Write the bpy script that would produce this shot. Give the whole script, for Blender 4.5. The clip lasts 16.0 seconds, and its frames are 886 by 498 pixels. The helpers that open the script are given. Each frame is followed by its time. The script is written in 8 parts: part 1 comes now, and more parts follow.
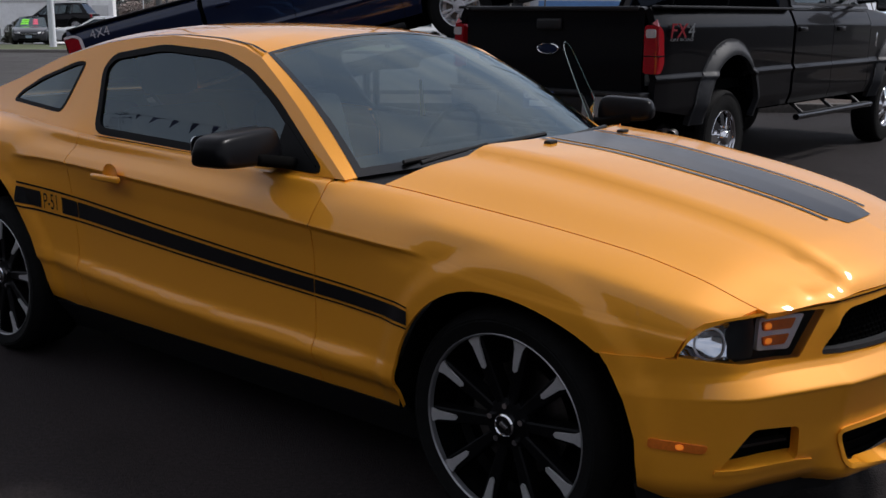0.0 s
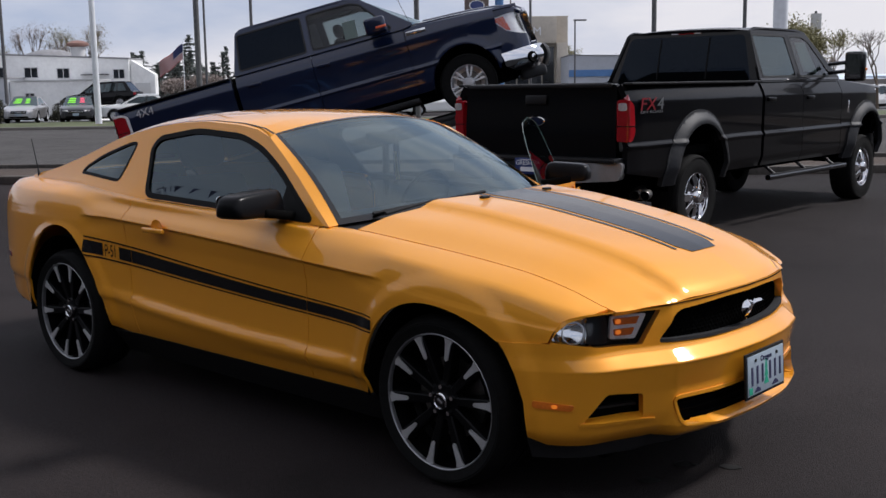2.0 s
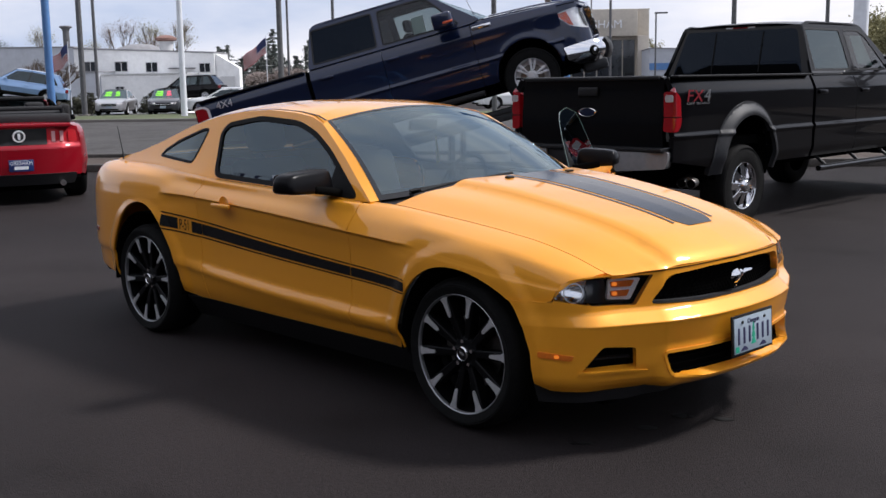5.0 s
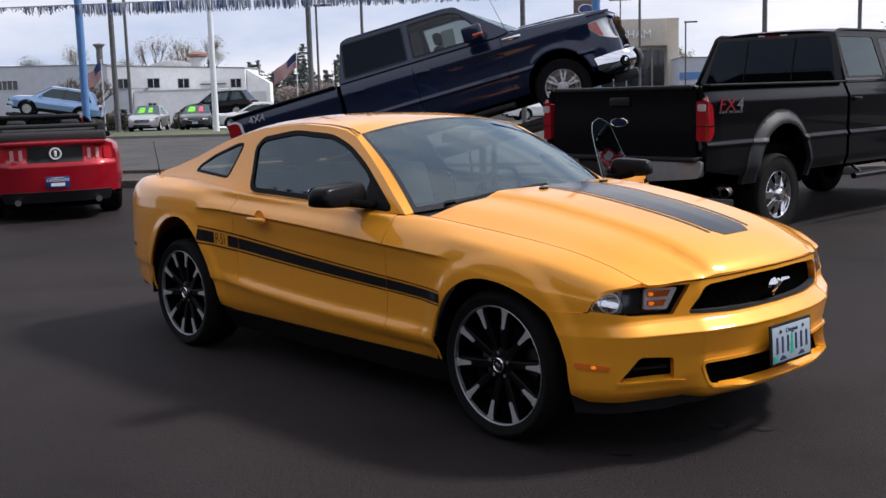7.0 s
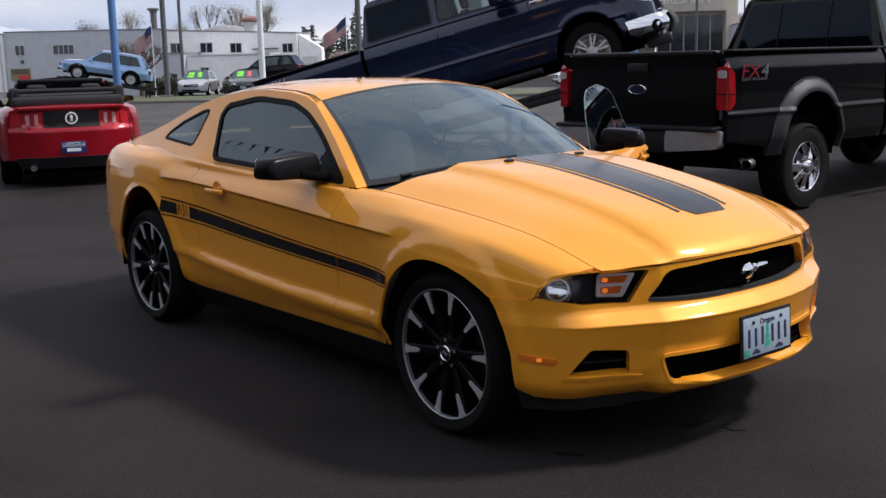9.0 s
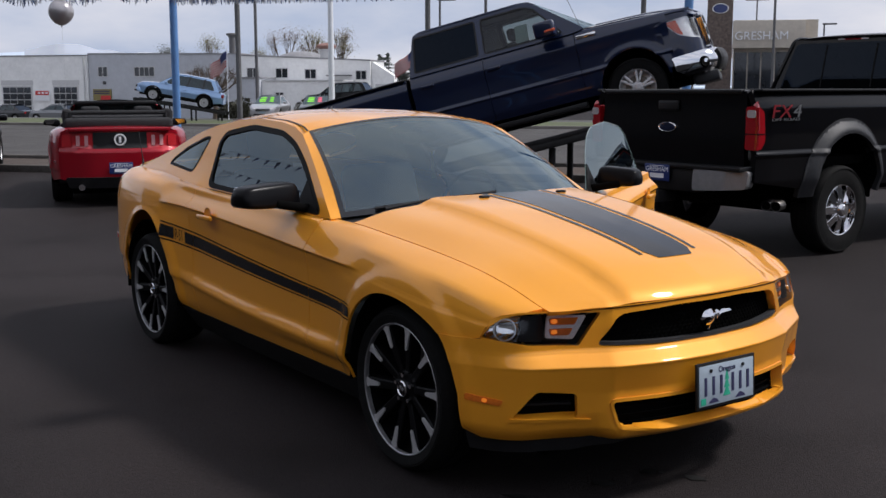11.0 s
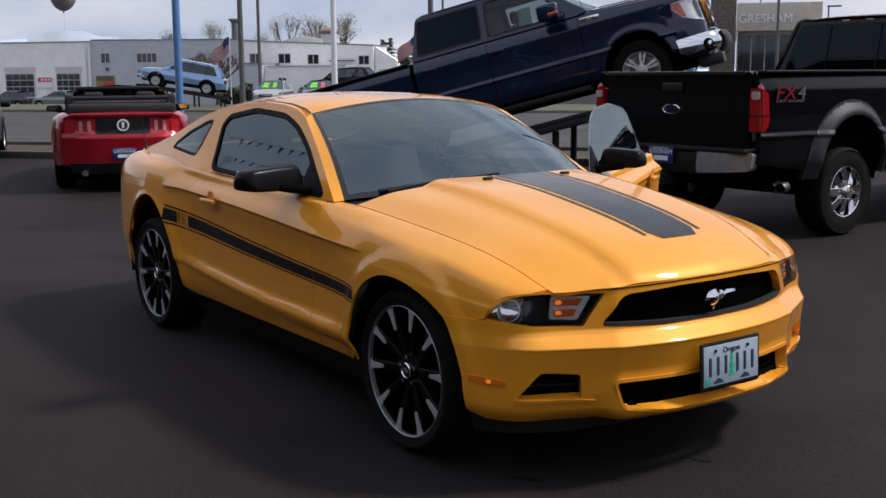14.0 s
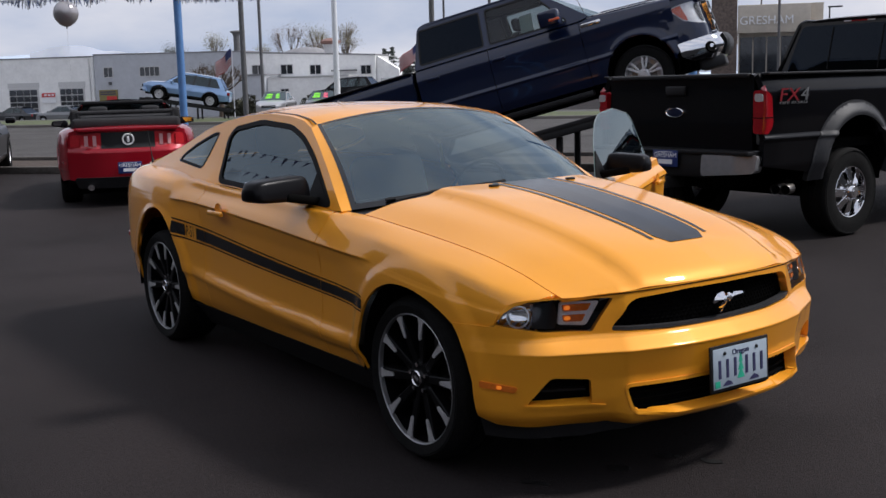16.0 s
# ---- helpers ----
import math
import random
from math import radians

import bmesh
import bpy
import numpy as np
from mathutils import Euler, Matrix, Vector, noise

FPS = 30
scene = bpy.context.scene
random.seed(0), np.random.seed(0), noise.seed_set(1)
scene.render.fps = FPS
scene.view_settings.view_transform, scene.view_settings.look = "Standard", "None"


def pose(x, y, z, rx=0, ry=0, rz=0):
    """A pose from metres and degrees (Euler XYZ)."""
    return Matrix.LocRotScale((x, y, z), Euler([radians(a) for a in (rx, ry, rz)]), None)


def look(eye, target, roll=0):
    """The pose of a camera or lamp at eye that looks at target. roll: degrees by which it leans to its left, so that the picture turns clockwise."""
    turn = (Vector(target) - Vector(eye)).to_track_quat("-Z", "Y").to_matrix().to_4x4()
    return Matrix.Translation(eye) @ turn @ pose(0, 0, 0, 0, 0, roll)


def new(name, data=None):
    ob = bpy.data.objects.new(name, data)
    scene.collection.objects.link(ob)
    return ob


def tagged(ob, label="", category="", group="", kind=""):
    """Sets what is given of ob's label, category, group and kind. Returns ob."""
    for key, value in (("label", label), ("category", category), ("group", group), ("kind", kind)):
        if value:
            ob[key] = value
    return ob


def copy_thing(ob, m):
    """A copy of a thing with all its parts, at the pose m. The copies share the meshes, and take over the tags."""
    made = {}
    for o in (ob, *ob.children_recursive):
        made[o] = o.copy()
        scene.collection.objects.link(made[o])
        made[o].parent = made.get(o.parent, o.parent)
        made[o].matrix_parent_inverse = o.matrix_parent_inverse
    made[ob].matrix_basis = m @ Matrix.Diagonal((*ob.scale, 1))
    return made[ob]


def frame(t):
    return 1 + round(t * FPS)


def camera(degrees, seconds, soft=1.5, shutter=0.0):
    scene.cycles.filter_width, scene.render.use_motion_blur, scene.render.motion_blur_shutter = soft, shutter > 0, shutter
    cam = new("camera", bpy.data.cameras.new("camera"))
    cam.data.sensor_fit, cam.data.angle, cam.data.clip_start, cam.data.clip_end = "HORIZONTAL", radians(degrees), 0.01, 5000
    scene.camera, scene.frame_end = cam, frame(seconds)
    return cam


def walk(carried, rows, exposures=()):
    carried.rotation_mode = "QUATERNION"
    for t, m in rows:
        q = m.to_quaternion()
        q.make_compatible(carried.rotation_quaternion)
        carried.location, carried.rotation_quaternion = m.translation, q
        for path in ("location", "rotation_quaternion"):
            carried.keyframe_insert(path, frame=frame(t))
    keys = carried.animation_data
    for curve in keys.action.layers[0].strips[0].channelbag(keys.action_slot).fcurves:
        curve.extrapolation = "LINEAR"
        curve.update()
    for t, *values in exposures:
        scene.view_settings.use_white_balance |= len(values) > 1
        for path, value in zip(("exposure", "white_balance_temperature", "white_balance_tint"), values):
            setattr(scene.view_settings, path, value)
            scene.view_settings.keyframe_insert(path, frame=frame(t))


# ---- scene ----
cam = camera(44.7, 16.0)
PATH = [
    (0, (4.386, -3.142, 1.447), (3.136, -1.64, 1.021), 0.2),
    (0.5, (4.712, -3.279, 1.493), (3.422, -1.807, 1.081), -0.4),
    (1, (4.915, -3.505, 1.494), (3.632, -2.017, 1.121), -1.5),
    (1.5, (5.13, -3.671, 1.527), (3.814, -2.19, 1.256), -1.5),
    (2, (5.379, -3.818, 1.527), (4.061, -2.344, 1.225), -0.9),
    (2.5, (5.516, -3.992, 1.511), (4.187, -2.526, 1.22), -2.2),
    (3, (5.661, -4.119, 1.535), (4.326, -2.662, 1.225), -3.0),
    (3.5, (5.863, -4.122, 1.536), (4.462, -2.728, 1.228), -2.5),
    (3.7, (5.945, -4.138, 1.556), (4.552, -2.745, 1.21), -2.0),
    (5.8, (5.954, -4.069, 1.499), (4.508, -2.716, 1.217), -1.3),
    (6, (5.953, -4.083, 1.533), (4.506, -2.73, 1.253), -1.8),
    (6.5, (5.951, -4.105, 1.53), (4.499, -2.757, 1.257), -1.6),
    (7, (5.949, -4.115, 1.518), (4.485, -2.784, 1.23), -1.7),
    (7.5, (5.963, -4.08, 1.51), (4.503, -2.75, 1.195), -0.6),
    (8, (5.988, -3.951, 1.47), (4.54, -2.624, 1.096), -1.8),
    (8.5, (5.93, -3.674, 1.475), (4.426, -2.393, 1.161), -1.8),
    (8.7, (5.934, -3.609, 1.491), (4.422, -2.346, 1.147), -1.9),
    (10.8, (6.214, -3.145, 1.509), (4.603, -1.997, 1.215), -0.2),
    (11, (6.21, -3.161, 1.513), (4.599, -2.012, 1.221), -0.1),
    (11.5, (6.21, -3.165, 1.512), (4.601, -2.012, 1.224), 0.4),
    (12, (6.211, -3.166, 1.507), (4.602, -2.012, 1.226), 0.4),
    (12.5, (6.218, -3.17, 1.499), (4.608, -2.015, 1.223), -0.5),
    (13, (6.21, -3.159, 1.495), (4.6, -2.01, 1.199), -0.6),
    (13.5, (6.201, -3.152, 1.495), (4.592, -2.007, 1.181), -0.2),
    (14, (6.205, -3.156, 1.498), (4.594, -2.016, 1.179), -0.4),
    (14.5, (6.201, -3.159, 1.499), (4.585, -2.024, 1.184), -0.3),
    (15, (6.204, -3.165, 1.492), (4.583, -2.035, 1.185), -0.7),
    (15.5, (6.203, -3.175, 1.492), (4.583, -2.044, 1.181), -0.7),
    (16, (6.216, -3.177, 1.502), (4.597, -2.043, 1.197), -1.5),
]
EXPOSURE = [(0, -0.47, 6250, 14), (1.5, -0.29, 6250, 14), (2.4, -0.13, 6250, 14), (3.2, 0.05, 6250, 14), (6.0, 0.13, 6250, 14), (7.4, 0.17, 6250, 14), (8.0, 0.27, 6250, 14), (8.7, 0.11, 6250, 14), (10.8, -0.19, 6250, 14), (16, -0.19, 6250, 14)]
walk(cam, [(t, look(eye, target, roll)) for t, eye, target, roll in PATH], EXPOSURE)

# ---- world, sun, exposure ----
SUN_ELEV, SUN_AZ = 48.0, 58.0
world = bpy.data.worlds.new("world")
scene.world = world
world.use_nodes = True
wn, wl = world.node_tree.nodes, world.node_tree.links
wn.clear()
w_out, w_bg = wn.new("ShaderNodeOutputWorld"), wn.new("ShaderNodeBackground")
w_sky = wn.new("ShaderNodeTexSky")
w_sky.sky_type, w_sky.sun_disc = "NISHITA", False
w_sky.sun_elevation, w_sky.sun_rotation = radians(SUN_ELEV), radians(90 - SUN_AZ)
w_sky.dust_density = 2.0
w_co, w_map, w_noise, w_ramp = wn.new("ShaderNodeTexCoord"), wn.new("ShaderNodeMapping"), wn.new("ShaderNodeTexNoise"), wn.new("ShaderNodeValToRGB")
w_map.inputs["Scale"].default_value = (1.6, 1.6, 5.0)
w_noise.inputs["Scale"].default_value, w_noise.inputs["Detail"].default_value, w_noise.inputs["Roughness"].default_value = 1.7, 7.0, 0.55
w_ramp.color_ramp.elements[0].position, w_ramp.color_ramp.elements[1].position = 0.36, 0.66
w_ramp.color_ramp.elements[0].color, w_ramp.color_ramp.elements[1].color = (4.0, 4.6, 5.7, 1), (7.25, 7.15, 7.2, 1)
w_mix = wn.new("ShaderNodeMix")
w_mix.data_type = "RGBA"
w_mix.inputs[0].default_value = 0.97
wl.new(w_co.outputs["Generated"], w_map.inputs["Vector"])
wl.new(w_map.outputs["Vector"], w_noise.inputs["Vector"])
wl.new(w_noise.outputs["Fac"], w_ramp.inputs["Fac"])
wl.new(w_sky.outputs["Color"], w_mix.inputs[6])
wl.new(w_ramp.outputs["Color"], w_mix.inputs[7])
wl.new(w_mix.outputs[2], w_bg.inputs["Color"])
w_bg.inputs["Strength"].default_value = 0.129
wl.new(w_bg.outputs["Background"], w_out.inputs["Surface"])
sun = new("sun", bpy.data.lights.new("sun", "SUN"))
sun.data.energy, sun.data.angle, sun.data.color = 3.6, radians(8), (1.0, 0.965, 0.90)
sun_dir = Vector((math.cos(radians(SUN_AZ)) * math.cos(radians(SUN_ELEV)), math.sin(radians(SUN_AZ)) * math.cos(radians(SUN_ELEV)), math.sin(radians(SUN_ELEV))))
sun.matrix_world = look(sun_dir * 50, (0, 0, 0))


# ---- materials ----
def mat(name, color, rough=0.5, metal=0.0, coat=0.0, grain=0.0, scale=20.0, bump=0.0, bscale=80.0, spec=0.5, coat_rough=0.03, wear=0.0, wscale=1.3, spread=0.0):
    """A principled material; grain and wear vary the colour at a fine and at a coarse scale, bump adds relief, spread varies it by object."""
    m = bpy.data.materials.new(name)
    m.use_nodes = True
    nt = m.node_tree
    b = nt.nodes["Principled BSDF"]
    b.inputs["Base Color"].default_value = (*color, 1)
    b.inputs["Roughness"].default_value, b.inputs["Metallic"].default_value = rough, metal
    b.inputs["Coat Weight"].default_value, b.inputs["Coat Roughness"].default_value = coat, coat_rough
    b.inputs["Specular IOR Level"].default_value = spec
    co = nt.nodes.new("ShaderNodeTexCoord")
    last = None
    for amount, sc, detail in ((grain, scale, 6), (wear, wscale, 4)):
        if not amount:
            continue
        nz, hsv = nt.nodes.new("ShaderNodeTexNoise"), nt.nodes.new("ShaderNodeHueSaturation")
        nz.inputs["Scale"].default_value, nz.inputs["Detail"].default_value = sc, detail
        rng = nt.nodes.new("ShaderNodeMapRange")
        rng.inputs["From Min"].default_value, rng.inputs["From Max"].default_value = 0.3, 0.7
        rng.inputs["To Min"].default_value, rng.inputs["To Max"].default_value = 1 - amount, 1 + amount
        nt.links.new(co.outputs["Object"], nz.inputs["Vector"])
        nt.links.new(nz.outputs["Fac"], rng.inputs["Value"])
        nt.links.new(rng.outputs["Result"], hsv.inputs["Value"])
        hsv.inputs["Color"].default_value = (*color, 1)
        if last:
            nt.links.new(last, hsv.inputs["Color"])
        last = hsv.outputs["Color"]
    if spread:
        info, rng, hsv = nt.nodes.new("ShaderNodeObjectInfo"), nt.nodes.new("ShaderNodeMapRange"), nt.nodes.new("ShaderNodeHueSaturation")
        rng.inputs["To Min"].default_value, rng.inputs["To Max"].default_value = 1 - spread, 1 + spread
        nt.links.new(info.outputs["Random"], rng.inputs["Value"])
        nt.links.new(rng.outputs["Result"], hsv.inputs["Value"])
        hsv.inputs["Color"].default_value = (*color, 1)
        if last:
            nt.links.new(last, hsv.inputs["Color"])
        last = hsv.outputs["Color"]
    if last:
        nt.links.new(last, b.inputs["Base Color"])
    if bump:
        nz, bp = nt.nodes.new("ShaderNodeTexNoise"), nt.nodes.new("ShaderNodeBump")
        nz.inputs["Scale"].default_value, nz.inputs["Detail"].default_value = bscale, 5
        bp.inputs["Strength"].default_value, bp.inputs["Distance"].default_value = bump, 0.01
        nt.links.new(co.outputs["Object"], nz.inputs["Vector"])
        nt.links.new(nz.outputs["Fac"], bp.inputs["Height"])
        nt.links.new(bp.outputs["Normal"], b.inputs["Normal"])
    return m


def glass_mat(name, tint, rough=0.0, ior=1.5, sheen=(1.0, 1.0, 1.0)):
    """Tinted automotive glass: a clear tinted pane whose gloss grows with the angle."""
    m = bpy.data.materials.new(name)
    m.use_nodes = True
    nt = m.node_tree
    nt.nodes.clear()
    out, mix = nt.nodes.new("ShaderNodeOutputMaterial"), nt.nodes.new("ShaderNodeMixShader")
    tr, gl, fr = nt.nodes.new("ShaderNodeBsdfTransparent"), nt.nodes.new("ShaderNodeBsdfGlossy"), nt.nodes.new("ShaderNodeFresnel")
    tr.inputs["Color"].default_value = (*tint, 1)
    gl.inputs["Roughness"].default_value = rough
    gl.inputs["Color"].default_value = (*sheen, 1)
    fr.inputs["IOR"].default_value = ior
    nt.links.new(fr.outputs["Fac"], mix.inputs["Fac"])
    nt.links.new(tr.outputs["BSDF"], mix.inputs[1])
    nt.links.new(gl.outputs["BSDF"], mix.inputs[2])
    nt.links.new(mix.outputs["Shader"], out.inputs["Surface"])
    return m


def emit_mat(name, color, strength):
    m = bpy.data.materials.new(name)
    m.use_nodes = True
    b = m.node_tree.nodes["Principled BSDF"]
    b.inputs["Base Color"].default_value = (*color, 1)
    b.inputs["Emission Color"].default_value, b.inputs["Emission Strength"].default_value = (*color, 1), strength
    return m


def asphalt_mat(name, color, rough, patch):
    """Asphalt: fine aggregate, broad worn patches, damp-looking darker stains."""
    m = mat(name, color, rough, grain=0.5, scale=70, bump=0.7, bscale=140, wear=patch, wscale=0.35, spec=0.16)
    nt = m.node_tree
    b = nt.nodes["Principled BSDF"]
    src = b.inputs["Base Color"].links[0].from_socket
    co, last = nt.nodes.new("ShaderNodeTexCoord"), src
    for sc, lo, hi, to in ((1.1, 0.52, 0.72, (0.62, 0.60, 0.58, 1)), (38.0, 0.70, 0.74, (3.2, 3.1, 3.0, 1))):
        nz, rp, mx = nt.nodes.new("ShaderNodeTexNoise"), nt.nodes.new("ShaderNodeMapRange"), nt.nodes.new("ShaderNodeMix")
        nz.inputs["Scale"].default_value, nz.inputs["Detail"].default_value = sc, 5.0
        rp.inputs["From Min"].default_value, rp.inputs["From Max"].default_value = lo, hi
        mx.data_type, mx.blend_type, mx.clamp_result = "RGBA", "MULTIPLY", False
        mx.inputs[7].default_value = to
        nt.links.new(co.outputs["Object"], nz.inputs["Vector"])
        nt.links.new(nz.outputs["Fac"], rp.inputs["Value"])
        nt.links.new(rp.outputs["Result"], mx.inputs[0])
        nt.links.new(last, mx.inputs[6])
        last = mx.outputs[2]
    nt.links.new(last, b.inputs["Base Color"])
    return m


YELLOW = mat("yellow_pearl_paint", (0.88, 0.352, 0.018), 0.46, 0.12, 1.0, spec=0.18, grain=0.05, scale=900, coat_rough=0.045, wear=0.02)
RED = mat("red_candy_paint", (0.30, 0.003, 0.012), 0.4, 0.2, 0.75, spec=0.15, grain=0.05, scale=900)
NAVY = mat("dark_blue_paint", (0.003, 0.010, 0.040), 0.3, 0.2, 1.0, spec=0.2, grain=0.08, scale=700)
BLACKP = mat("black_paint", (0.003, 0.003, 0.004), 0.3, 0.0, 0.42, spec=0.05, grain=0.05, scale=500)
SKYBLUE = mat("light_blue_paint", (0.24, 0.38, 0.62), 0.32, 0.35, 1.0, grain=0.05, scale=500)
SILVER = mat("silver_paint", (0.5, 0.5, 0.52), 0.32, 0.6, 1.0, grain=0.05, scale=500)
CHARCOAL = mat("charcoal_paint", (0.02, 0.022, 0.027), 0.32, 0.4, 1.0, grain=0.05, scale=500)
WHITEP = mat("white_paint", (0.75, 0.76, 0.76), 0.3, 0.0, 1.0, grain=0.03, scale=500)
GREYP = mat("grey_paint", (0.2, 0.21, 0.22), 0.32, 0.4, 1.0, grain=0.04, scale=500)
DECAL = mat("black_vinyl_decal", (0.006, 0.006, 0.007), 0.16, spec=0.5, grain=0.1, scale=40)
DECALRED = mat("red_decal_film", (0.19, 0.010, 0.016), 0.4, spec=0.3, grain=0.1, scale=60)
REVERSE = mat("reversing_lamp_lens", (0.42, 0.38, 0.38), 0.12, coat=0.8, grain=0.15, scale=60)
PLASTIC = mat("black_plastic", (0.008, 0.008, 0.009), 0.5, spec=0.3, grain=0.15, scale=60, bump=0.1, bscale=400)
SATINBLK = mat("satin_black_plastic", (0.004, 0.004, 0.005), 0.30, coat=0.0, spec=0.12, grain=0.05, scale=40)
GLOSSBLK = mat("gloss_black_plastic", (0.004, 0.004, 0.005), 0.2, coat=0.35, grain=0.05, scale=40)
TRIMGREY = mat("dark_grey_trim", (0.026, 0.027, 0.030), 0.55, spec=0.35, grain=0.12, scale=60, bump=0.1, bscale=300)
GLASSEDGE = mat("green_glass_edge", (0.10, 0.15, 0.135), 0.15, coat=0.5, grain=0.1, scale=40)
SEAL = mat("black_rubber_seal", (0.004, 0.004, 0.004), 0.6, spec=0.12, grain=0.1, scale=60)
# near-black without gloss: shade of recesses put into the colour of black parts
VOID = mat("recess_shade_black", (0.003, 0.003, 0.003), 0.95, spec=0.05, grain=0.2, scale=20)
RUBBER = mat("tyre_rubber", (0.006, 0.006, 0.006), 0.8, spec=0.16, grain=0.25, scale=40, bump=0.25, bscale=90)
WHEELDARK = mat("dark_wheel_paint", (0.003, 0.003, 0.0035), 0.45, 0.0, coat=0.0, spec=0.12, grain=0.1, scale=40)
MACHINED = mat("machined_aluminium", (0.60, 0.60, 0.61), 0.38, 0.45, grain=0.06, scale=120)
RIMLIP = mat("dull_rim_metal", (0.32, 0.32, 0.33), 0.4, 0.7, grain=0.1, scale=60)
ALLOY = mat("silver_alloy", (0.68, 0.68, 0.7), 0.42, 0.6, grain=0.06, scale=80)
DULLCHROME = mat("dull_chrome", (0.25, 0.25, 0.26), 0.45, 0.5, grain=0.08, scale=20)
CHROME = mat("chrome", (0.8, 0.8, 0.82), 0.06, 1.0, grain=0.03, scale=30)
STEEL = mat("brake_steel", (0.2, 0.19, 0.18), 0.4, 1.0, grain=0.2, scale=60)
TAILRED = mat("red_lens", (0.30, 0.004, 0.009), 0.12, coat=0.8, grain=0.12, scale=60)
LAMPRED = mat("bright_red_lens", (0.52, 0.022, 0.03), 0.15, coat=0.8, grain=0.12, scale=60)
PALEPINK = mat("pale_pink_lens", (0.72, 0.36, 0.37), 0.15, coat=0.6, grain=0.1, scale=60)
TAILCLEAR = mat("clear_lens", (0.75, 0.72, 0.72), 0.1, coat=0.8, grain=0.08, scale=60)
AMBERLIT = emit_mat("lit_amber_bulb", (1.0, 0.25, 0.02), 0.6)
AMBER = mat("amber_lens", (0.78, 0.18, 0.014), 0.15, coat=0.8, grain=0.1, scale=90)
LAMPBOWL = mat("headlamp_reflector", (0.92, 0.92, 0.93), 0.15, 0.15, grain=0.1, scale=25)
CLOTH = mat("dark_seat_cloth", (0.02, 0.02, 0.022), 0.9, grain=0.2, scale=120, bump=0.3, bscale=300)
CANVAS = mat("black_canvas", (0.018, 0.018, 0.02), 0.85, grain=0.2, scale=80, bump=0.4, bscale=200)
WSGLASS = glass_mat("windshield_glass", (0.36, 0.44, 0.45), 0.0, 2.3, (0.80, 0.95, 1.0))
SIDEGLASS = glass_mat("clear_side_glass", (0.42, 0.47, 0.47), 0.0, 1.5)
TINT = glass_mat("tinted_side_glass", (0.15, 0.18, 0.19), 0.0, 1.72, (0.82, 0.96, 1.0))
DARKGLASS = glass_mat("privacy_glass", (0.012, 0.013, 0.015), 0.0, 1.3, (0.6, 0.75, 1.0))
SIGNAL = mat("orange_red_lens", (0.80, 0.13, 0.045), 0.2, coat=0.6, grain=0.1, scale=60)
LENS = glass_mat("lamp_lens", (0.9, 0.92, 0.94), 0.0, 1.45)
ASPHALT = asphalt_mat("lot_asphalt", (0.0195, 0.0155, 0.0155), 0.8, 0.3)
ROADM = asphalt_mat("road_asphalt", (0.072, 0.068, 0.066), 0.8, 0.15)
FARLOT = asphalt_mat("far_lot_asphalt", (0.11, 0.108, 0.105), 0.85, 0.15)
CONCRETE = mat("kerb_concrete", (0.17, 0.155, 0.14), 0.85, grain=0.15, scale=30, bump=0.3, bscale=80, wear=0.15)
KERBDARK = mat("weathered_kerb", (0.075, 0.066, 0.058), 0.9, grain=0.3, scale=20, bump=0.4, bscale=60, wear=0.3)
BARK_MULCH = mat("brown_bark_bed", (0.055, 0.038, 0.028), 0.95, grain=0.4, scale=25, bump=0.8, bscale=40, wear=0.2)
GRASS = mat("mown_grass", (0.082, 0.098, 0.042), 0.9, grain=0.35, scale=14, bump=0.6, bscale=40, wear=0.2, wscale=0.4)
OILMARK = mat("oil_mark", (0.003, 0.003, 0.003), 0.6, grain=0.2, scale=40)
BLUEPOLE = mat("blue_pole_paint", (0.10, 0.23, 0.48), 0.45, grain=0.1, scale=8, wear=0.1)
GREYPOLE = mat("weathered_pole", (0.10, 0.10, 0.105), 0.7, grain=0.2, scale=6)
WHITEPOLE = mat("white_flagpole_paint", (0.72, 0.74, 0.78), 0.4, grain=0.06, scale=5)
STEELDARK = mat("ramp_steel", (0.014, 0.014, 0.015), 0.55, 0.3, grain=0.3, scale=15, bump=0.2, bscale=60)
WALLWHITE = mat("white_painted_block", (0.88, 0.88, 0.87), 0.8, grain=0.04, scale=4, wear=0.06, bump=0.2, bscale=12)
WALLGREY = mat("grey_painted_wall", (0.50, 0.52, 0.56), 0.8, grain=0.04, scale=4, wear=0.06)
# dark walls of the added blocks that stay out of view
BLOCKDARK = mat("unseen_block_dark", (0.045, 0.043, 0.042), 0.7, grain=0.1, scale=3, wear=0.15)
WALLBEIGE = mat("beige_stucco", (0.52, 0.47, 0.40), 0.85, grain=0.05, scale=4, wear=0.06)
BRICKDARK = mat("brown_stone_cladding", (0.13, 0.10, 0.085), 0.85, grain=0.35, scale=3.5, bump=0.5, bscale=6)
ROOFGREY = mat("grey_roofing", (0.25, 0.25, 0.26), 0.85, grain=0.15, scale=3)
WINDARK = mat("dark_window_glass", (0.02, 0.024, 0.03), 0.08, grain=0.3, scale=1.5, coat=0.5)
FRAMEW = mat("pale_window_frame", (0.6, 0.6, 0.6), 0.6, grain=0.06, scale=10)
RUST = mat("rusty_vent_metal", (0.25, 0.14, 0.115), 0.8, grain=0.3, scale=6)
BARK = mat("tree_bark", (0.11, 0.085, 0.065), 0.95, grain=0.3, scale=12, bump=0.6, bscale=25)
# paled and greyed foliage: distance haze is put into the colour
NEEDLE = mat("hazed_conifer_foliage", (0.115, 0.13, 0.118), 0.9, grain=0.4, scale=3, wear=0.3, wscale=0.5)
